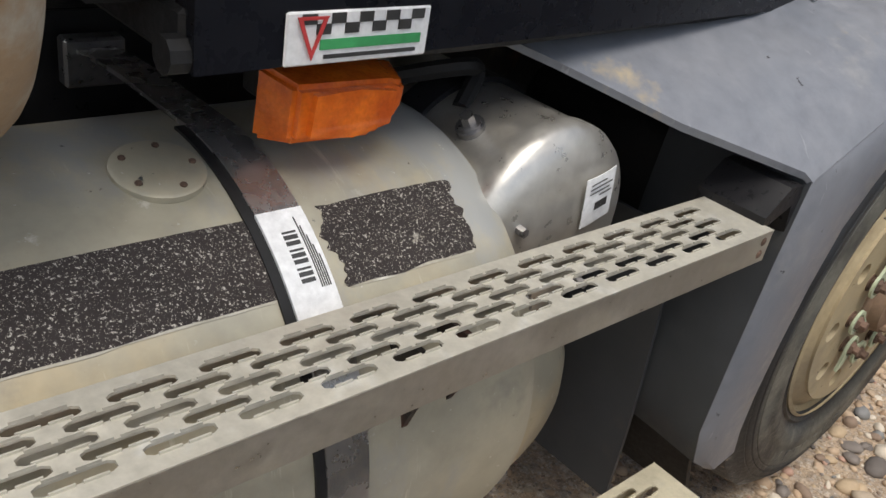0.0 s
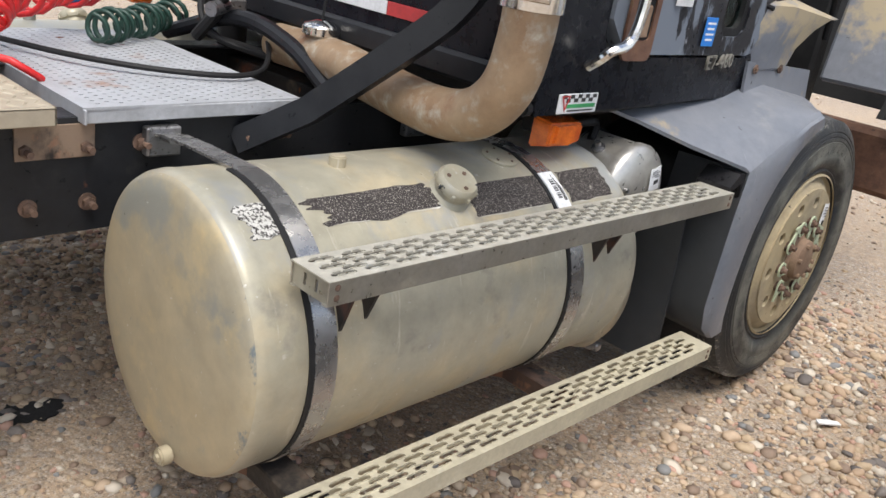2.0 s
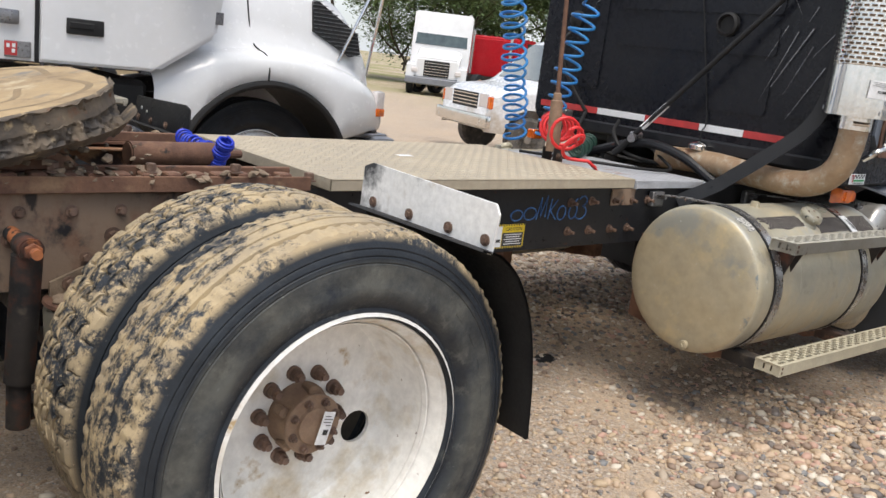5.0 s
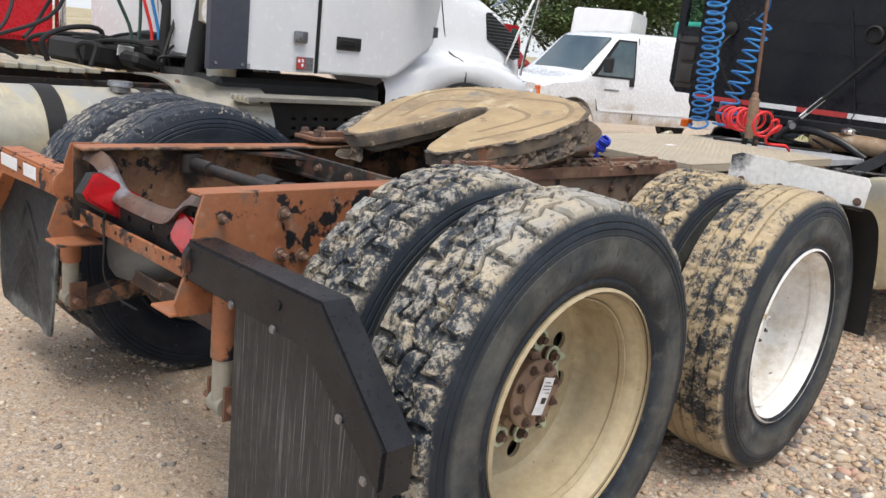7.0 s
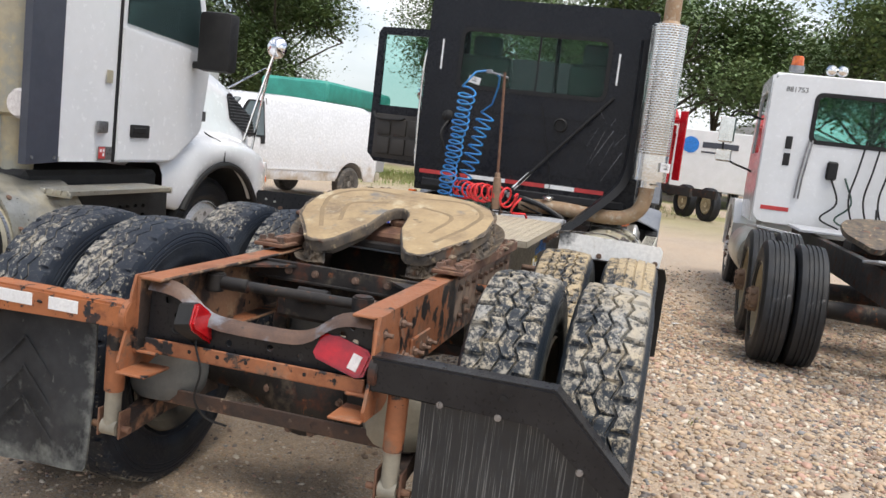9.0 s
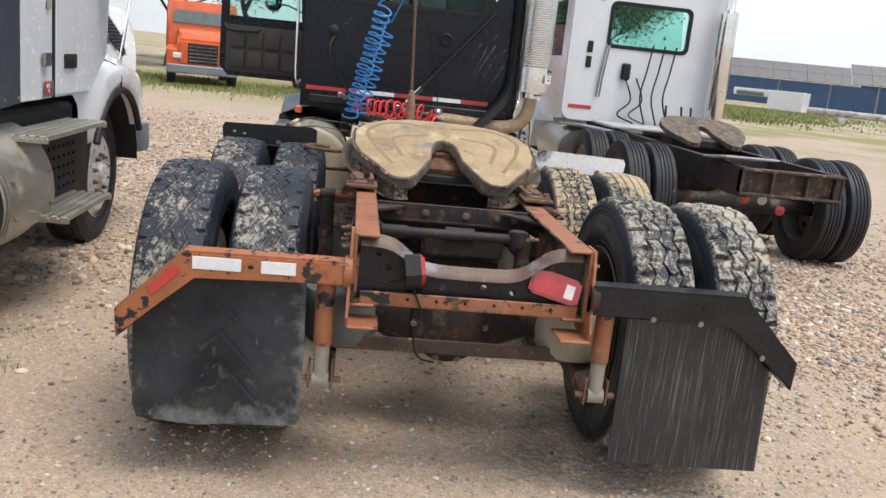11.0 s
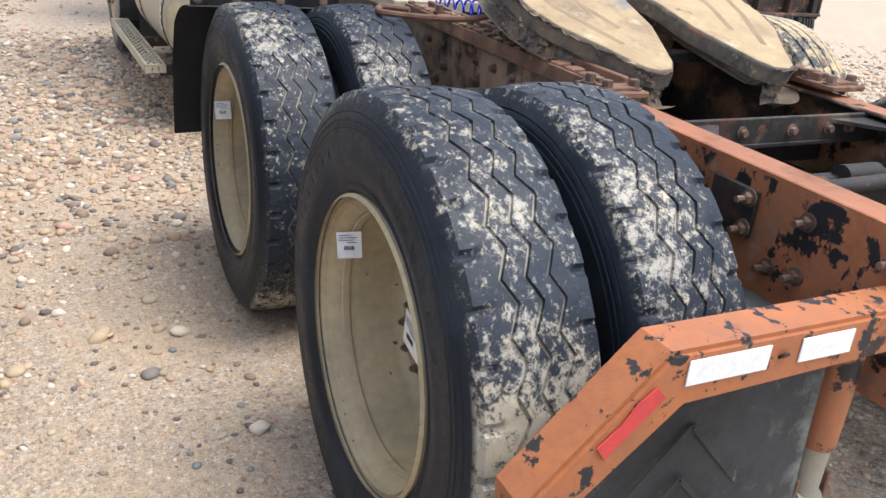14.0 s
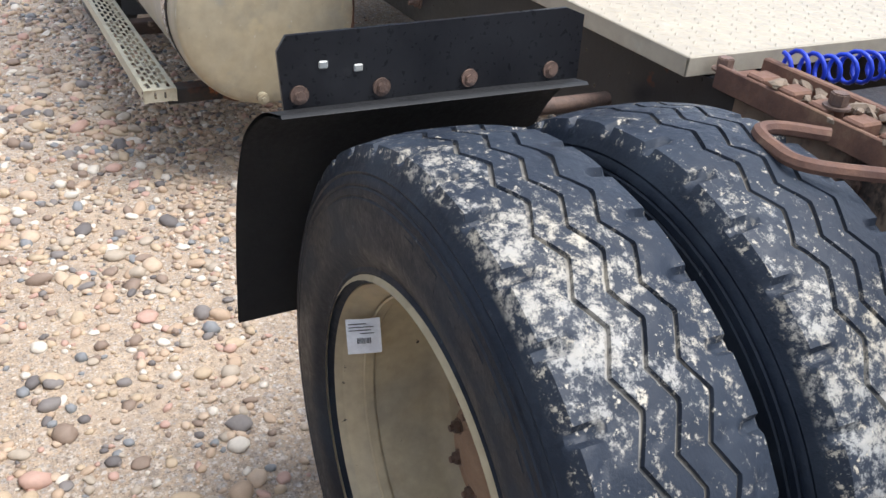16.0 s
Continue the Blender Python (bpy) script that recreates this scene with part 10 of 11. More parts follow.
    on_side("badge", [(0.60, 0.98), (0.92, 0.98), (0.92, 1.01), (0.60, 1.01)], M["steel"], 0.008)
    bm = bmesh.new()
    grid(bm, [[(0.225 + 0.58 * t, y, 1.275 + 0.595 * t) for y in (0.20 + 0.05 * t, 0.5, W / 2, W - 0.5, W - 0.30 - 0.02 * t)] for t in (0.0, 0.5, 1.0)])
    ex = bmesh.ops.extrude_face_region(bm, geom=bm.faces[:])["geom"]
    for v in ex:
        if isinstance(v, bmesh.types.BMVert):
            v.co += Vector((-0.020, 0, 0.024))
    part("windscreen", bm, M["tinted"], van)
    bm = bmesh.new()
    box(bm, (-0.925, W / 2, 0.88), (0.03, 0.95, 0.26), 0.01)
    part("grille", bm, M["plastic"], van, "black grille")
    bm = bmesh.new()
    for k in range(4):
        box(bm, (-0.945, W / 2, 0.80 + 0.055 * k), (0.012, 0.92, 0.016))
    part("grille_insert", bm, M["chrome"], van)
    for y in (0.32, W - 0.32):
        bm = bmesh.new()
        box(bm, (-0.92, y, 0.90), (0.04, 0.30, 0.22), 0.012)
        part("headlamp", bm, M["clear_lens"], van, "square headlamp")
    for y in (0.13, W - 0.13):
        bm = bmesh.new()
        box(bm, (-0.88, y, 0.90), (0.12, 0.10, 0.24), 0.015)
        part("turn_lamp", bm, M["amber"], van)
    bm = bmesh.new()
    box(bm, (-0.98, W / 2, 0.58), (0.16, 1.96, 0.20), 0.04, seg=2)
    part("front_bumper", bm, M["chrome"], van, "dull chrome bumper")
    bm = bmesh.new()
    box(bm, (4.90, W / 2, 0.55), (0.16, 1.96, 0.18), 0.03, seg=2)
    part("rear_bumper", bm, M["tank"], van)
    bm = bmesh.new()
    box(bm, (0.50, -0.16, 1.42), (0.10, 0.20, 0.26), 0.03)
    part("door_mirror", bm, M["plastic"], van)
    for x in (0.0, 3.94):
        for y in (0.14, W - 0.14):
            bm = bmesh.new()
            revolve(bm, [(0.20, -0.10), (0.30, -0.115), (0.355, -0.08), (0.362, 0.0), (0.355, 0.08), (0.30, 0.115), (0.20, 0.10)], 36, "y")
            w = part("wheel", bm, M["van_tyre"], van, "dusty black van tyre", at=pose(x, y, 0.36, 0, 0, 0 if y < 1 else 180))
            bm = bmesh.new()
            revolve(bm, [(0.205, -0.10), (0.19, -0.085), (0.13, -0.06), (0.07, -0.09), (0.06, -0.11), (0.01, -0.11)], 28, "y")
            part("rim", bm, M["van_rim"], w, "dusty grey steel rim")

    for o in van.children:
        if o.name.startswith("wheel"):
            continue
        for v in o.data.vertices:
            if v.co.x < -0.45:
                v.co.x = -0.45 + (v.co.x + 0.45) * 0.58
                v.co.z -= 0.05 * min(1.0, (-0.45 - v.co.x) / 0.2) if v.co.z > 1.0 else 0.0


build_van()


# ---------------------------------------------------------------- far vehicles
def cab_over(name, label, m, paint, L=2.4, H=3.0, W=2.4, group="far trucks", hood=1.3, frame=5.0, deck=None):
    """A conventional truck seen from afar: hood, cab, windscreen, grille, wheels, frame."""
    t = thing(name, label, "truck", m, group=group)
    bm = bmesh.new()
    prism(bm, [(0, 0.95), (L, 0.95), (L, H - 0.1), (L - 0.15, H), (0.35, H), (0.02, 1.9)], W, Matrix.Translation((0, W / 2, 0)) @ XZ)
    bmesh.ops.bevel(bm, geom=bm.edges[:], offset=0.06, segments=2, affect="EDGES")
    part("cab", bm, paint, t)
    bm = bmesh.new()
    prism(bm, [(-hood, 0.65), (0.02, 0.65), (0.02, 1.85), (-hood * 0.55, 1.68), (-hood, 1.45)], W * 0.72, Matrix.Translation((0, W * 0.36, 0)) @ XZ)
    bmesh.ops.bevel(bm, geom=bm.edges[:], offset=0.07, segments=2, affect="EDGES")
    part("hood", bm, paint, t)
    bm = bmesh.new()
    prism(bm, [(-W / 2 + 0.14, 1.98), (W / 2 - 0.14, 1.98), (W / 2 - 0.2, H - 0.32), (-W / 2 + 0.2, H - 0.32)], 0.02, Matrix.Translation((0.06, 0, 0)) @ YZ)
    for v in bm.verts:
        v.co.x += (v.co.z - 1.98) * 0.30 - 0.05
    part("windscreen", bm, M["tinted"], t)
    bm = bmesh.new()
    box(bm, (-hood - 0.01, 0, 1.05), (0.04, W * 0.42, 0.62), 0.02)
    part("grille", bm, M["plastic"], t)
    bm = bmesh.new()
    for k in range(5):
        box(bm, (-hood - 0.035, 0, 0.82 + 0.11 * k), (0.012, W * 0.40, 0.03))
    part("grille_insert", bm, M["chrome"], t)
    bm = bmesh.new()
    box(bm, (-hood - 0.12, 0, 0.55), (0.22, W, 0.28), 0.04)
    part("bumper", bm, M["fender"], t)
    for s in (-1, 1):
        bm = bmesh.new()
        arch_ = [(-0.45 + 0.58 * math.cos(radians(a)), 0.5 + 0.58 * math.sin(radians(a))) for a in range(0, 181, 20)]
        prism(bm, [(-hood - 0.02, 0.62), (-hood, 1.12), (-0.8, 1.25), (0.1, 1.25), (0.3, 0.9), (0.13, 0.5)] + arch_[1:], 0.34, Matrix.Translation((0, s * (W / 2 - 0.17) + 0.17, 0)) @ XZ)
        part("fender", bm, paint, t)
        bm = bmesh.new()
        box(bm, (-hood - 0.03, s * W * 0.36, 0.95), (0.06, 0.26, 0.18), 0.03)
        part("headlamp", bm, M["clear_lens"], t)
        bm = bmesh.new()
        prism(bm, [(0.40, 1.95), (1.25, 1.95), (1.25, 2.6), (0.62, 2.6)], 0.01, Matrix.Translation((0, s * (W / 2 + 0.004) + 0.005, 0)) @ XZ)
        part("side_window", bm, M["tinted"], t)
        simple_wheel(t, pose(-0.45, s * (W / 2 - 0.15), 0.505, 0, 0, 0 if s < 0 else 180), "road", "steer")
        for ax in (L + frame * 0.55, L + frame * 0.55 + 1.35):
            simple_wheel(t, pose(ax, s * (W / 2 - 0.15), 0.505, 0, 0, 0 if s < 0 else 180), "road", "cream", None)
        bm = bmesh.new()
        box(bm, (L / 2 + frame / 2, s * 0.43, 0.85), (L + frame, 0.08, 0.24), 0.004)
        part("frame_rail", bm, M["black_plate"], t)
        bm = bmesh.new()
        cyl(bm, (L + 0.15, s * (W / 2 - 0.2), 1.0), (L + 0.15, s * (W / 2 - 0.2), H + 0.2), 0.07, 12)
        part("exhaust_pipe", bm, M["chrome"], t)
    return t


cab_over("semi_truck", "far white truck facing the yard", Matrix.Translation((23.2, 24.0, 0)) @ Matrix.Rotation(radians(46), 4, "Z"), M["white"], 3.0, 3.3)
cab_over("semi_truck", "far white sleeper truck facing the yard", Matrix.Translation((26.6, 18.0, 0)) @ Matrix.Rotation(radians(20), 4, "Z"), M["white"], 3.0, 3.55)
cab_over("semi_truck", "dark red truck cab beyond the white tractor", Matrix.Translation((0.05, 10.2, 0)), M["red_paint"], 2.4, 3.0, frame=3.0)
far_red = cab_over("semi_truck", "far red truck cab with a bare frame", Matrix.Translation((29.5, 25.8, 0)) @ Matrix.Rotation(radians(195), 4, "Z"), M["red_paint"], 2.2, 2.75, hood=1.2)
orange = cab_over("dump_truck", "bright orange dump truck standing in the grass", Matrix.Translation((25.6, 5.7, 0)) @ Matrix.Rotation(radians(12), 4, "Z"), M["orange_paint"], 1.7, 2.7, 2.2, hood=1.1, frame=4.0)
bm = bmesh.new()
prism(bm, [(1.9, 1.15), (6.0, 1.15), (6.2, 2.1), (1.75, 2.45)], 2.3, Matrix.Translation((0, 1.15, 0)) @ XZ)
part("dump_body", bm, M["orange_paint"], orange, "orange dump body")
red_sleeper = cab_over("semi_truck", "far red truck parked by the trees", Matrix.Translation((29.3, 1.6, 0)) @ Matrix.Rotation(radians(210), 4, "Z"), M["red_paint"], 2.0, 3.35, 2.3, frame=5.8)
bm = bmesh.new()
prism(bm, [(1.7, 0.95), (3.75, 0.95), (3.75, 2.6), (3.95, 3.15), (3.6, 3.55), (1.7, 3.5)], 2.3, Matrix.Translation((0, 1.15, 0)) @ XZ)
bmesh.ops.bevel(bm, geom=bm.edges[:], offset=0.05, segments=2, affect="EDGES")
red_box = part("sleeper", bm, M["red_paint"], red_sleeper, "red sleeper box with a roof fairing")
for s_ in (-1, 1):
    bm = bmesh.new()
    box(bm, (4.15, s_ * 1.14, 2.25), (0.45, 0.04, 2.3), 0.01)
    for k in range(7):
        box(bm, (4.15, s_ * 1.11, 1.3 + 0.3 * k), (0.43, 0.03, 0.03))
    part("side_extender", bm, M["red_paint"], red_sleeper, "ribbed red side extender")
bm = bmesh.new()
box(bm, (3.96, 0.92, 2.95), (0.012, 0.30, 0.05))
box(bm, (3.96, 1.05, 2.80), (0.012, 0.05, 0.30))
part("reflective_mark", bm, M["paper"], red_sleeper)
cab_over("pickup_truck", "far grey pickup at the yard's edge", Matrix.Translation((30.0, 15.5, 0)) @ Matrix.Rotation(radians(95), 4, "Z") @ Matrix.Diagonal((0.75, 0.75, 0.62, 1)), M["fender"], 2.2, 2.6, 2.3)

trailer = thing("box_trailer", "white box trailer with a blue disc mark", "trailer")
bm = bmesh.new()
box(bm, (38.0, -3.0, 1.95), (8.0, 3.4, 2.5), 0.03)
part("box", bm, M["white"], trailer)
bm = bmesh.new()
cyl(bm, (33.98, -1.95, 2.55), (33.99, -1.95, 2.55), 0.34, 24)
part("blue_disc", bm, M["blue_ink"], trailer)
bm = bmesh.new()
box(bm, (33.985, -3.15, 2.60), (0.012, 1.45, 0.24), 0.002)
box(bm, (33.985, -3.0, 2.30), (0.012, 1.2, 0.07), 0.002)
part("name_bar", bm, M["navy"], trailer)
bm = bmesh.new()
box(bm, (37.0, -3.0, 0.62), (6.0, 1.0, 0.2), 0.01)
part("chassis", bm, M["black_plate"], trailer)
for x in (34.8, 36.2):
    for y in (-1.95, -4.05):
        simple_wheel(trailer, pose(x, y, 0.505, 0, 0, 0), "road", "grey", None)
teal = thing("covered_load", "teal tarpaulin roll on a far trailer", "trailer")
bm = bmesh.new()
box(bm, (24.0, 10.2, 2.55), (6.0, 2.3, 0.7), 0.2, seg=3)
part("tarpaulin", bm, surf("teal_tarpaulin", (0.04, 0.33, 0.27), None, 2, 0.5), teal)
bm = bmesh.new()
box(bm, (24.0, 10.2, 1.1), (6.2, 2.2, 2.2), 0.04)
part("trailer_body", bm, M["roof_white"], teal)


# ---------------------------------------------------------------- buildings, solar field, pipe
hall = thing("industrial_hall", "long blue metal hall with a white roof", "building")
hd_ = Vector((-0.672, -0.741, 0)).normalized()
hm = Matrix.Translation((170.5, -90.0, 0)) @ Matrix.Rotation(math.atan2(hd_.y, hd_.x), 4, "Z")
hall.matrix_basis = hm
bm = bmesh.new()
box(bm, (70, 12, 2.9), (170, 24, 5.8))
part("wall", bm, M["blue_wall"], hall)
bm = bmesh.new()
for k in range(170):
    box(bm, (-14.5 + k, -0.06, 2.9), (0.35, 0.12, 5.8))
part("cladding", bm, M["blue_wall"], hall)
bm = bmesh.new()
rows = [[(-16, -0.6, 5.8), (-16, 12, 6.3), (-16, 24.6, 5.8)], [(156, -0.6, 5.8), (156, 12, 6.3), (156, 24.6, 5.8)]]
grid(bm, rows)
grid(bm, [[(x, y, z - 0.25) for x, y, z in r][::-1] for r in rows])
part("roof", bm, M["roof_white"], hall)
bm = bmesh.new()
prism(bm, [(23, 5.6), (30, 5.6), (30, 9.5), (26.5, 11.3), (23, 9.5)], 8, Matrix.Translation((0, 14, 0)) @ XZ)
part("gable", bm, M["blue_wall"], hall)
bm = bmesh.new()
prism(bm, [(4.0, 7.6), (14.0, 11.2), (24.0, 7.6), (24.0, 5.7), (4.0, 5.7)], 126, Matrix.Translation((28, 0, 0)) @ YZ)
part("upper_roof", bm, M["roof_white"], hall, "long white upper roof")


def solar_array(m, group="solar arrays"):
    """A tilted table of panels on posts."""
    t = thing("solar_array", "tilted ground-mounted solar array on steel posts", "solar panel", m, group)
    Wd, Ht = 24.0, 4.6
    tilt = radians(38)
    for i in range(9):
        for j in range(2):
            bm = bmesh.new()
            box(bm, (0, 0, 0), (Wd / 9 - 0.05, Ht / 2 - 0.05, 0.05), 0.004)
            if i + j == 0:
                base = part("panel", bm, M["solar"], t, at=Matrix.Translation((0, 0, 6.0)) @ Matrix.Rotation(tilt, 4, "X") @ Matrix.Translation((-Wd / 2 + Wd / 18, -Ht / 4, 0)))
            else:
                bm.free()
                share(base, Matrix.Translation((0, 0, 6.0)) @ Matrix.Rotation(tilt, 4, "X") @ Matrix.Translation((-Wd / 2 + Wd / 9 * (i + 0.5), -Ht / 4 + Ht / 2 * j, 0)), t)
    bm = bmesh.new()
    for k in range(7):
        y = -Ht / 2 + Ht * k / 6
        q = Matrix.Translation((0, 0, 6.0)) @ Matrix.Rotation(tilt, 4, "X") @ Vector((0, y, -0.09))
        box(bm, q, (Wd, 0.10, 0.10), 0.0, Euler((tilt, 0, 0)))
    for k in range(10):
        x = -Wd / 2 + Wd * k / 9
        q = Matrix.Translation((0, 0, 6.0)) @ Matrix.Rotation(tilt, 4, "X") @ Vector((x, 0, -0.14))
        box(bm, q, (0.14, Ht, 0.10), 0.0, Euler((tilt, 0, 0)))
    part("rack", bm, M["roof_white"], t)
    for x in (-8, 0, 8):
        bm = bmesh.new()
        cyl(bm, (x, 0, 0), (x, 0, 5.9), 0.14, 10)
        part("post", bm, M["steel"], t)
    return t


yaw = math.degrees(math.atan2(hd_.y, hd_.x))
row0 = Vector((110.8, -81.5, 0))
first = solar_array(Matrix.Translation(row0) @ Matrix.Rotation(radians(yaw + 22), 4, "Z"))
for k in (-2, -1, 1, 2, 3, 4):
    copy_thing(first, Matrix.Translation(row0 + hd_ * 24.6 * k + Vector((5 * (k % 2), -5 * (k % 2), 0))) @ Matrix.Rotation(radians(yaw + 22), 4, "Z"))

shed = thing("shed", "small white shed in front of the hall", "shed", Matrix.Translation((97, -52.0, 0)) @ Matrix.Rotation(radians(yaw), 4, "Z"))
bm = bmesh.new()
box(bm, (0, 0, 1.2), (4.2, 3, 2.4), 0.03)
part("wall", bm, M["white"], shed)
bm = bmesh.new()
box(bm, (-4.4, 0, 1.9), (4.2, 2.4, 0.9), 0.05)
part("canopy", bm, M["white"], shed)
bm = bmesh.new()
box(bm, (-4.4, -1.21, 1.75), (3.4, 0.05, 0.5), 0.01)
part("window", bm, M["glass_dark"], shed)

pipe_d = hd_
for a, b in ((0, 24.0), (25.0, 90)):
    pl = thing("pipeline", "long white-wrapped pipe lying on low blocks", "pipe", group="pipeline lengths")
    p0, p1 = Vector((68.4, -39.0, 0.75)) + pipe_d * a, Vector((68.4, -39.0, 0.75)) + pipe_d * b
    bm = bmesh.new()
    n = int((b - a) / 0.7)
    tube(bm, [p0.lerp(p1, k / n) for k in range(n + 1)], [0.29 + 0.02 * (k % 2) for k in range(n + 1)], 12)
    part("pipe", bm, M["wrap"], pl)
    for k in range(int((b - a) / 7)):
        q = p0 + pipe_d * (3 + 7 * k)
        bm = bmesh.new()
        box(bm, (q.x, q.y, 0.22), (0.5, 0.9, 0.44), 0.03, Euler((0, 0, math.atan2(pipe_d.y, pipe_d.x))))
        part("block", bm, M["roof_white"], pl)
mk = thing("marker_post", "short red marker post", "post")
bm = bmesh.new()
cyl(bm, (36.3, -26.6, 0), (36.25, -26.65, 0.72), 0.07, 10, 0.09)
part("post", bm, M["red_paint"], mk)
barn2 = thing("barn", "low white barn beyond the yard", "building", Matrix.Translation((60, -8, 0)) @ Matrix.Rotation(radians(-5), 4, "Z"))
bm = bmesh.new()
prism(bm, [(-7, 0), (7, 0), (7, 3.6), (0, 5.6), (-7, 3.6)], 18, YZ)
part("wall", bm, M["roof_white"], barn2)


# ---------------------------------------------------------------- trees and grass
def tree(m, height, seed, label, dense=1.0):
    rg = random.Random(seed)
    root = thing("tree", label, "tree", m, group="trees behind the yard")
    bm = bmesh.new()
    tips = []

    def limb(p, d, L, r, depth):
        pts = [p]
        q = p.copy()
        dd = d.copy()
        for k in range(4):
            dd = (dd + Vector((rg.uniform(-0.25, 0.25), rg.uniform(-0.25, 0.25), rg.uniform(-0.05, 0.18)))).normalized()
            q = q + dd * L / 4
            pts.append(q.copy())
        tube(bm, pts, [r * (1 - 0.16 * k) for k in range(5)], 6)
        if depth < 3:
            for k in range(3 if depth else 6):
                t = rg.uniform(0.45, 1.0)
                b = pts[0].lerp(pts[-1], t) if depth == 0 else pts[rg.randint(2, 4)]
                a = rg.uniform(0, 2 * math.pi)
                limb(b, Vector((math.cos(a), math.sin(a), rg.uniform(0.2, 0.9))).normalized(), L * rg.uniform(0.5, 0.7), r * 0.5, depth + 1)
        if depth >= 2:
            tips.append((pts[-1], L))
            tips.append((pts[2], L))

    limb(Vector((0, 0, 0)), Vector((0, 0, 1)), height * 0.55, height * 0.015, 0)
    part("trunk", bm, M["bark"], root)
    V, F = [], []
    n_leaf = int(17000 * dense / max(1, len(tips)))
    for c, L in tips:
        rad = height * 0.10 * rg.uniform(0.7, 1.25)
        for k in range(n_leaf):
            d = Vector((rg.gauss(0, 1), rg.gauss(0, 1), rg.gauss(0, 0.75)))
            d = d * rad * 0.62
            p = c + d
            s = rg.uniform(0.05, 0.12) * height / 9
            a, b = rg.uniform(0, 6.28), rg.uniform(-0.9, 0.9)
            u = Vector((math.cos(a), math.sin(a), b)).normalized() * s
            v = Vector((-math.sin(a), math.cos(a), rg.uniform(-0.5, 0.5))).normalized() * s * 0.55
            i = len(V)
            V += [p - u, p + v, p + u, p - v]
            F.append((i, i + 1, i + 2, i + 3))
    me = bpy.data.meshes.new("crown")
    me.from_pydata([tuple(v) for v in V], [], F)
    me.materials.append(M["leaf"])
    cr = new("crown", me)
    cr.parent = root
    return root


t1 = tree(Matrix.Translation((44, 20, 0)), 13, 1, "tall leafy green tree with an uneven crown")
t2 = tree(Matrix.Translation((40, 5.5, 0)), 12, 2, "broad leafy green tree with gaps in its crown")
for k, (x, y, a, s) in enumerate(((38, 26, 40, 0.9), (46, 31, 100, 1.0), (52, 12, 200, 1.05), (50, 25, 310, 1.1), (58, 38, 20, 1.0), (35, 35, 20, 0.8), (30, 42, 80, 0.9), (42, 37, 150, 0.8))):
    copy_thing(t1, Matrix.Translation((x, y, 0)) @ Matrix.Rotation(radians(a), 4, "Z") @ Matrix.Diagonal((s, s, s * 1.05, 1)))
for k, (x, y, a, s) in enumerate(((44, -1.5, 60, 1.1), (42, -6.5, 130, 1.0), (48, -10.5, 210, 1.15), (40, 10, 300, 0.85), (54, -16, 20, 1.0), (50, 2.5, 250, 1.2), (39, -10, 90, 0.95), (46, -4, 330, 1.25))):
    copy_thing(t2, Matrix.Translation((x, y, 0)) @ Matrix.Rotation(radians(a), 4, "Z") @ Matrix.Diagonal((s, s, s, 1)))

for x, y, a, s in ((33, 31, 40, 0.8), (36, 28, 130, 0.85), (38.5, 24.5, 220, 0.9), (40, 20.5, 300, 0.85), (31, 34, 10, 0.75)):
    copy_thing(t1, Matrix.Translation((x, y, -2.6)) @ Matrix.Rotation(radians(a), 4, "Z") @ Matrix.Diagonal((s, s, s * 0.9, 1)))
for x, y, a, s in ((41, 35, 30, 1.25), (46, 35.5, 200, 1.3), (37, 36, 110, 1.1)):
    copy_thing(t1, Matrix.Translation((x, y, 0)) @ Matrix.Rotation(radians(a), 4, "Z") @ Matrix.Diagonal((s, s, s * 0.62, 1)))


def grass_patch(name, spots, label, seed, h=(0.06, 0.22), wide=0.07):
    rg = random.Random(seed)
    V, F = [], []
    for cx, cy, rx, ry, n in spots:
        for k in range(n):
            x, y = rg.gauss(cx, rx), rg.gauss(cy, ry)
            z = ground_height(x, y)
            a = rg.uniform(0, 6.28)
            L = rg.uniform(*h)
            w = L * wide + 0.002
            lean = Vector((math.cos(a + 1.3), math.sin(a + 1.3), 0)) * L * rg.uniform(0.1, 0.6)
            b = Vector((math.cos(a), math.sin(a), 0)) * w
            p = Vector((x, y, z))
            i = len(V)
            V += [p - b, p + b, p + lean * 0.5 + b * 0.6 + Vector((0, 0, L * 0.6)), p + lean * 0.5 - b * 0.6 + Vector((0, 0, L * 0.6)), p + lean + Vector((0, 0, L))]
            F += [(i, i + 1, i + 2, i + 3), (i + 3, i + 2, i + 4)]
    me = bpy.data.meshes.new(name)
    me.from_pydata([tuple(v) for v in V], [], F)
    me.materials.append(M["grass"])
    return tagged(new(name, me), label, "grass", kind="stuff")


grass_patch("grass", [(26, 4.5, 1.6, 2.0, 9000), (27, 8.5, 1.8, 2.5, 7000), (24, 13, 2.0, 3.0, 5000), (28, 1.2, 1.5, 1.2, 4000)], "tufts of dry green grass at the yard's edge", 3, (0.05, 0.16), 0.10)
grass_patch("grass", [(54, -23, 4, 1.8, 9000), (64, -30, 5, 2.4, 10000), (76, -38, 5, 3, 8000), (90, -45, 6, 4, 6000)], "lush green grass before the far field", 4, (0.06, 0.22), 0.35)
grass_patch("grass", [(0.35, 2.03, 0.05, 0.05, 40), (0.85, 2.1, 0.05, 0.05, 30), (0.55, 2.3, 0.08, 0.06, 30), (-0.2, 2.0, 0.04, 0.04, 16), (5.4, -2.3, 0.05, 0.05, 24), (2.2, -1.6, 0.05, 0.04, 16)], "small weeds growing through the gravel", 5, (0.012, 0.035))


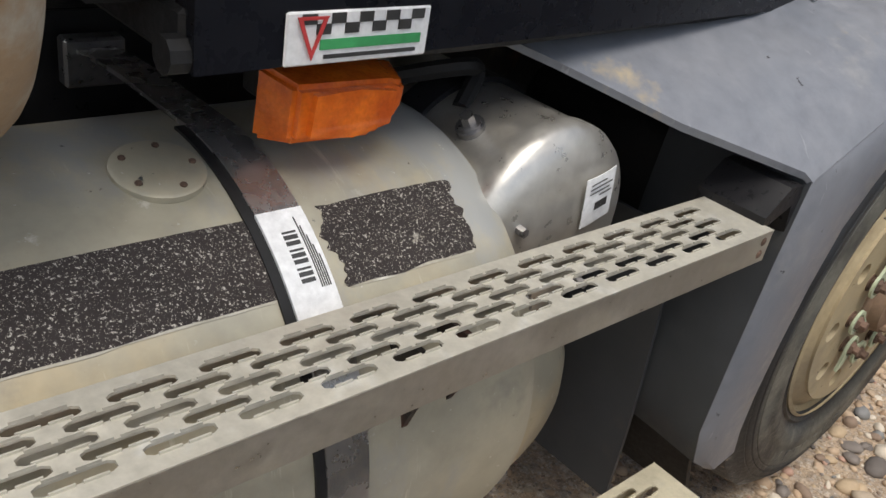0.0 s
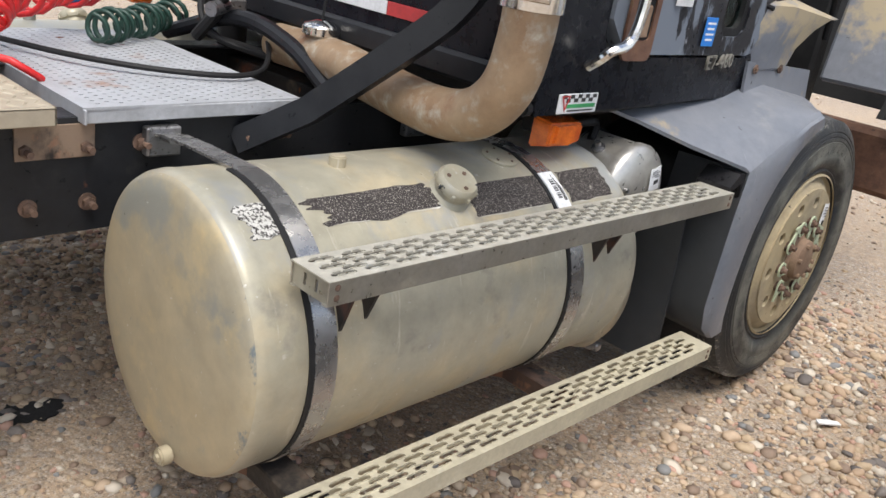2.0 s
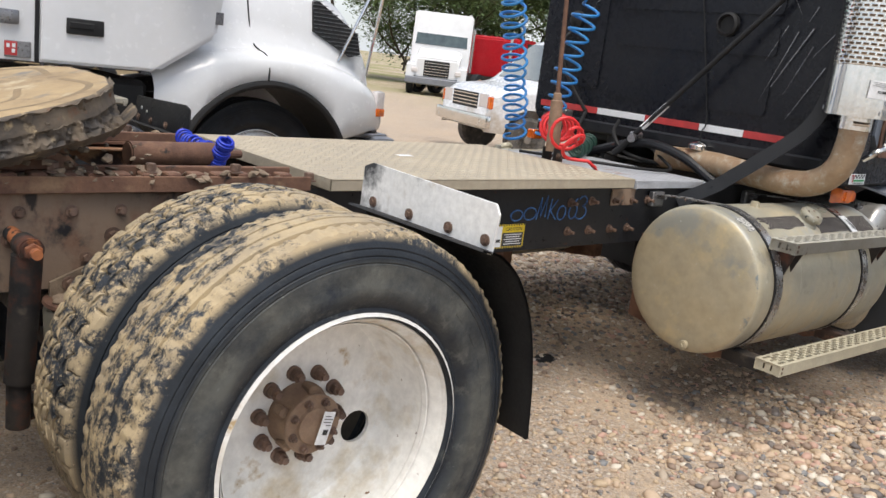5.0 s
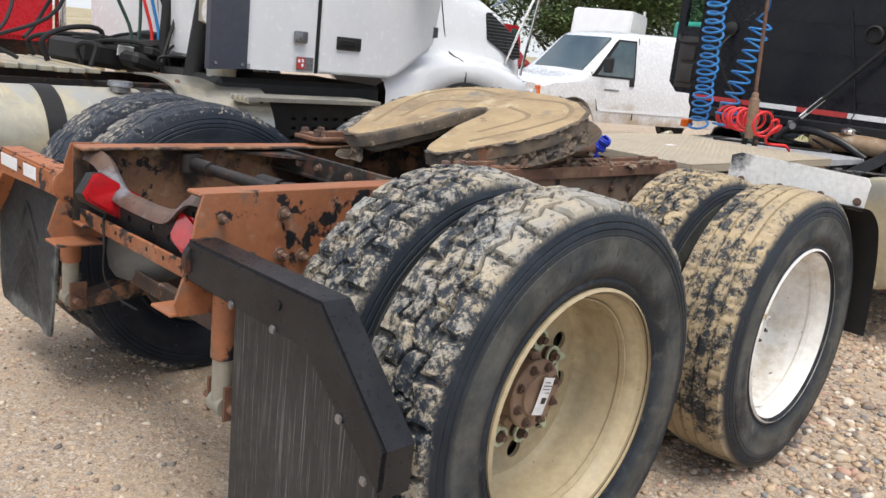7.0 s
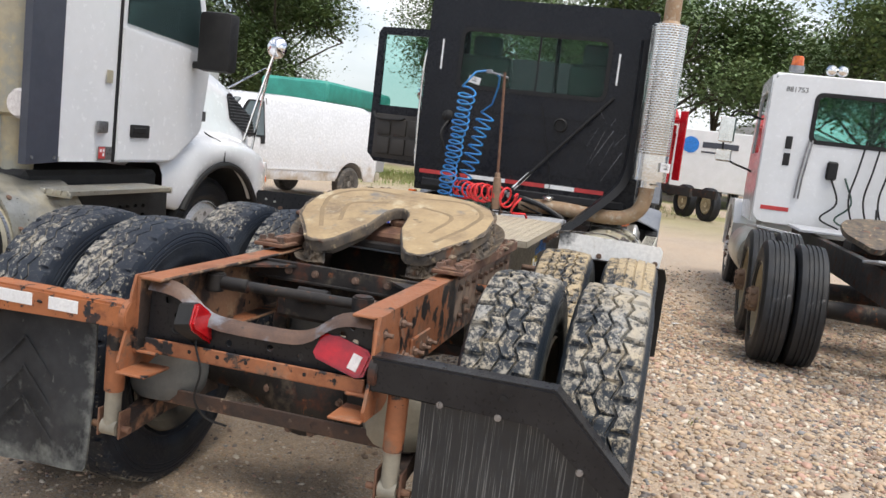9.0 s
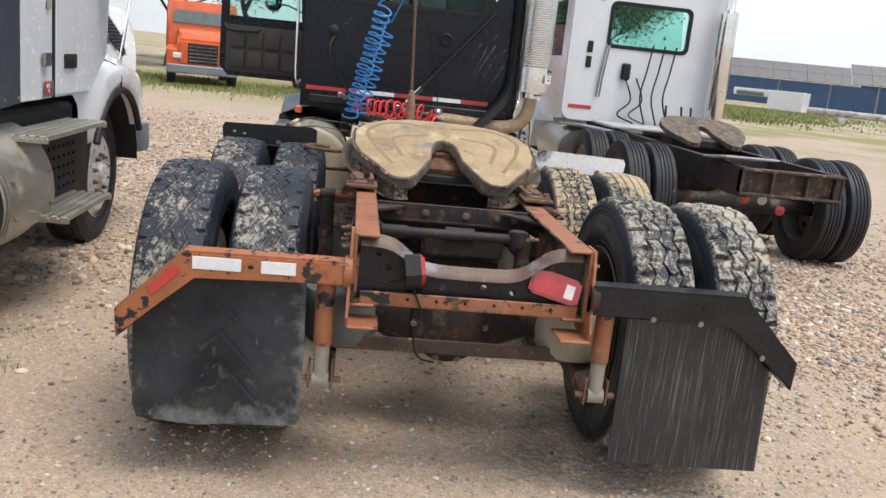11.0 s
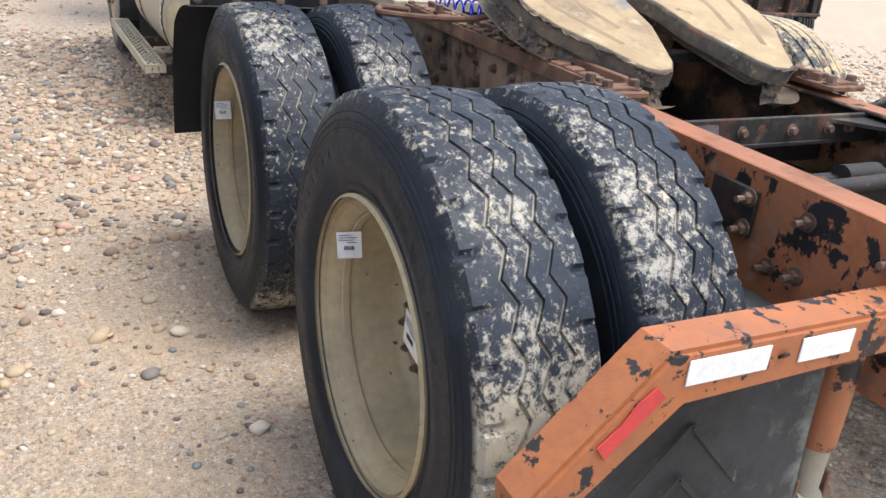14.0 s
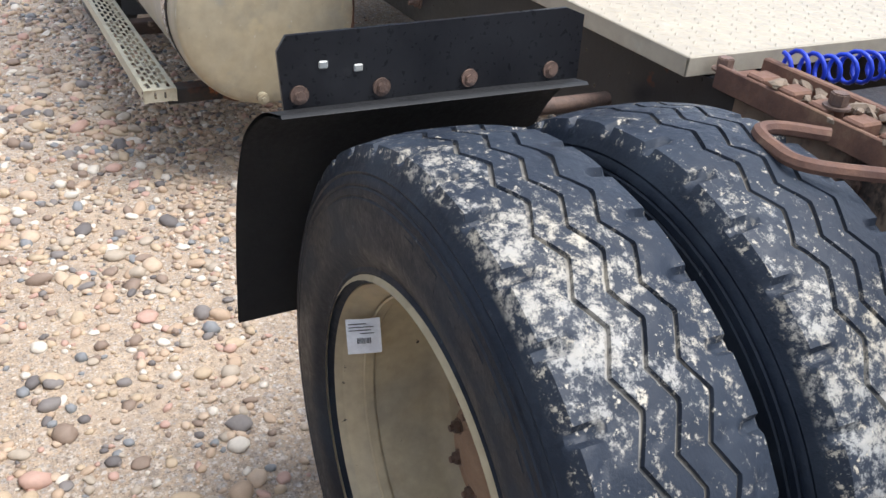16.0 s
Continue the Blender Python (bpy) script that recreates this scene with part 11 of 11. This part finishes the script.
# ---------------------------------------------------------------- gravel
def thick(x, y):
    d = 0.35 + 0.75 * patchy(x, y)
    if 1.0 < y < 2.4 and x < 2.1:
        d *= 0.16 if x < 1.6 else 0.16 + 0.84 * (x - 1.6) / 0.5
    return d * min(1.0, 0.06 + max(0.0, math.hypot(x + 1.2, (y - 0.3) * 0.6) - 1.2) * 0.4)


stones("gravel", 6200, (1.2, 7.2, -3.8, -1.0), (0.011, 0.030), 11, thick, "loose rounded river gravel beside the truck", fine=2)
stones("gravel", 6000, (0.2, 6.5, 1.2, 5.0), (0.012, 0.034), 15, thick, "loose rounded river gravel between the trucks", fine=2)
stones("gravel", 14000, (0.2, 7.5, -4.2, -0.9), (0.006, 0.019), 12, thick, "small river pebbles beside the truck")
stones("gravel", 14000, (0.2, 7.0, 1.0, 5.4), (0.007, 0.020), 14, thick, "small river pebbles between the trucks")
stones("gravel", 6500, (1.6, 5.4, -1.2, 1.2), (0.007, 0.024), 16, patchy, "river pebbles in the shade under the truck")
stones("gravel", 8000, (-3.5, 10, -8, 8), (0.010, 0.026), 17, heavy, "scattered pebbles over the yard")
stones("gravel", 9000, (5.0, 16.0, 1.6, 6.5), (0.016, 0.036), 18, lambda x, y: patchy(x, y) * min(1.0, max(0.02, (16.0 - x) / 7)) * min(1.0, max(0.03, (y - 1.6) / 1.6)) * min(1.0, max(0.03, (6.5 - y) / 1.6)), "pale river gravel down the lane between the trucks")
stones("gravel", 11000, (0.0, 11.0, -7.5, -1.3), (0.012, 0.032), 19, lambda x, y: thick(x, y) * min(1.0, max(0.02, (11.0 - x) / 5)) * min(1.0, max(0.03, (y + 7.5) / 2.5)), "brown river gravel between the parked trucks")
stones("gravel", 20000, (-3.2, 6.5, -4.0, 3.6), (0.0035, 0.013), 13, lambda x, y: 0.3 + 0.7 * patchy(x + 7, y), "scattered fine pebbles")
stones("gravel", 6000, (-3.4, 1.6, -2.6, 3.2), (0.006, 0.017), 21, lambda x, y: 0.25 + 0.75 * patchy(x * 1.6 - 4, y * 1.6), "scattered pebbles trodden into the dirt", sink=0.45)

# an oil stain, added as a thin dark blob on the gravel
stain = bmesh.new()
prism(stain, [(3.42 + (0.09 + 0.05 * noise.noise((math.cos(a) * 2, math.sin(a) * 2, 3.0))) * math.cos(a), -0.03 + (0.05 + 0.04 * noise.noise((math.cos(a) * 3, math.sin(a) * 3, 1.0))) * math.sin(a)) for a in [2 * math.pi * k / 40 for k in range(40)]], 0.004, Matrix.Translation((0, 0, -0.002)))
oil = new("oil_rag", finish("oil_rag", stain, M["rubber_hose"]))
tagged(oil, "black oil stain on the gravel", "rubbish")
bm = bmesh.new()
prism(bm, [(-0.05, -0.012), (0.055, -0.008), (0.05, 0.012), (0.0, 0.016), (-0.05, 0.010)], 0.006, Matrix.Translation((5.76, -1.52, -0.034)) @ pose(0, 0, 0, 8, 5, -35), bevel=0)
scrap = new("paper_scrap", finish("paper_scrap", bm, M["paper"]))
tagged(scrap, "torn white scrap lying on the gravel", "rubbish")
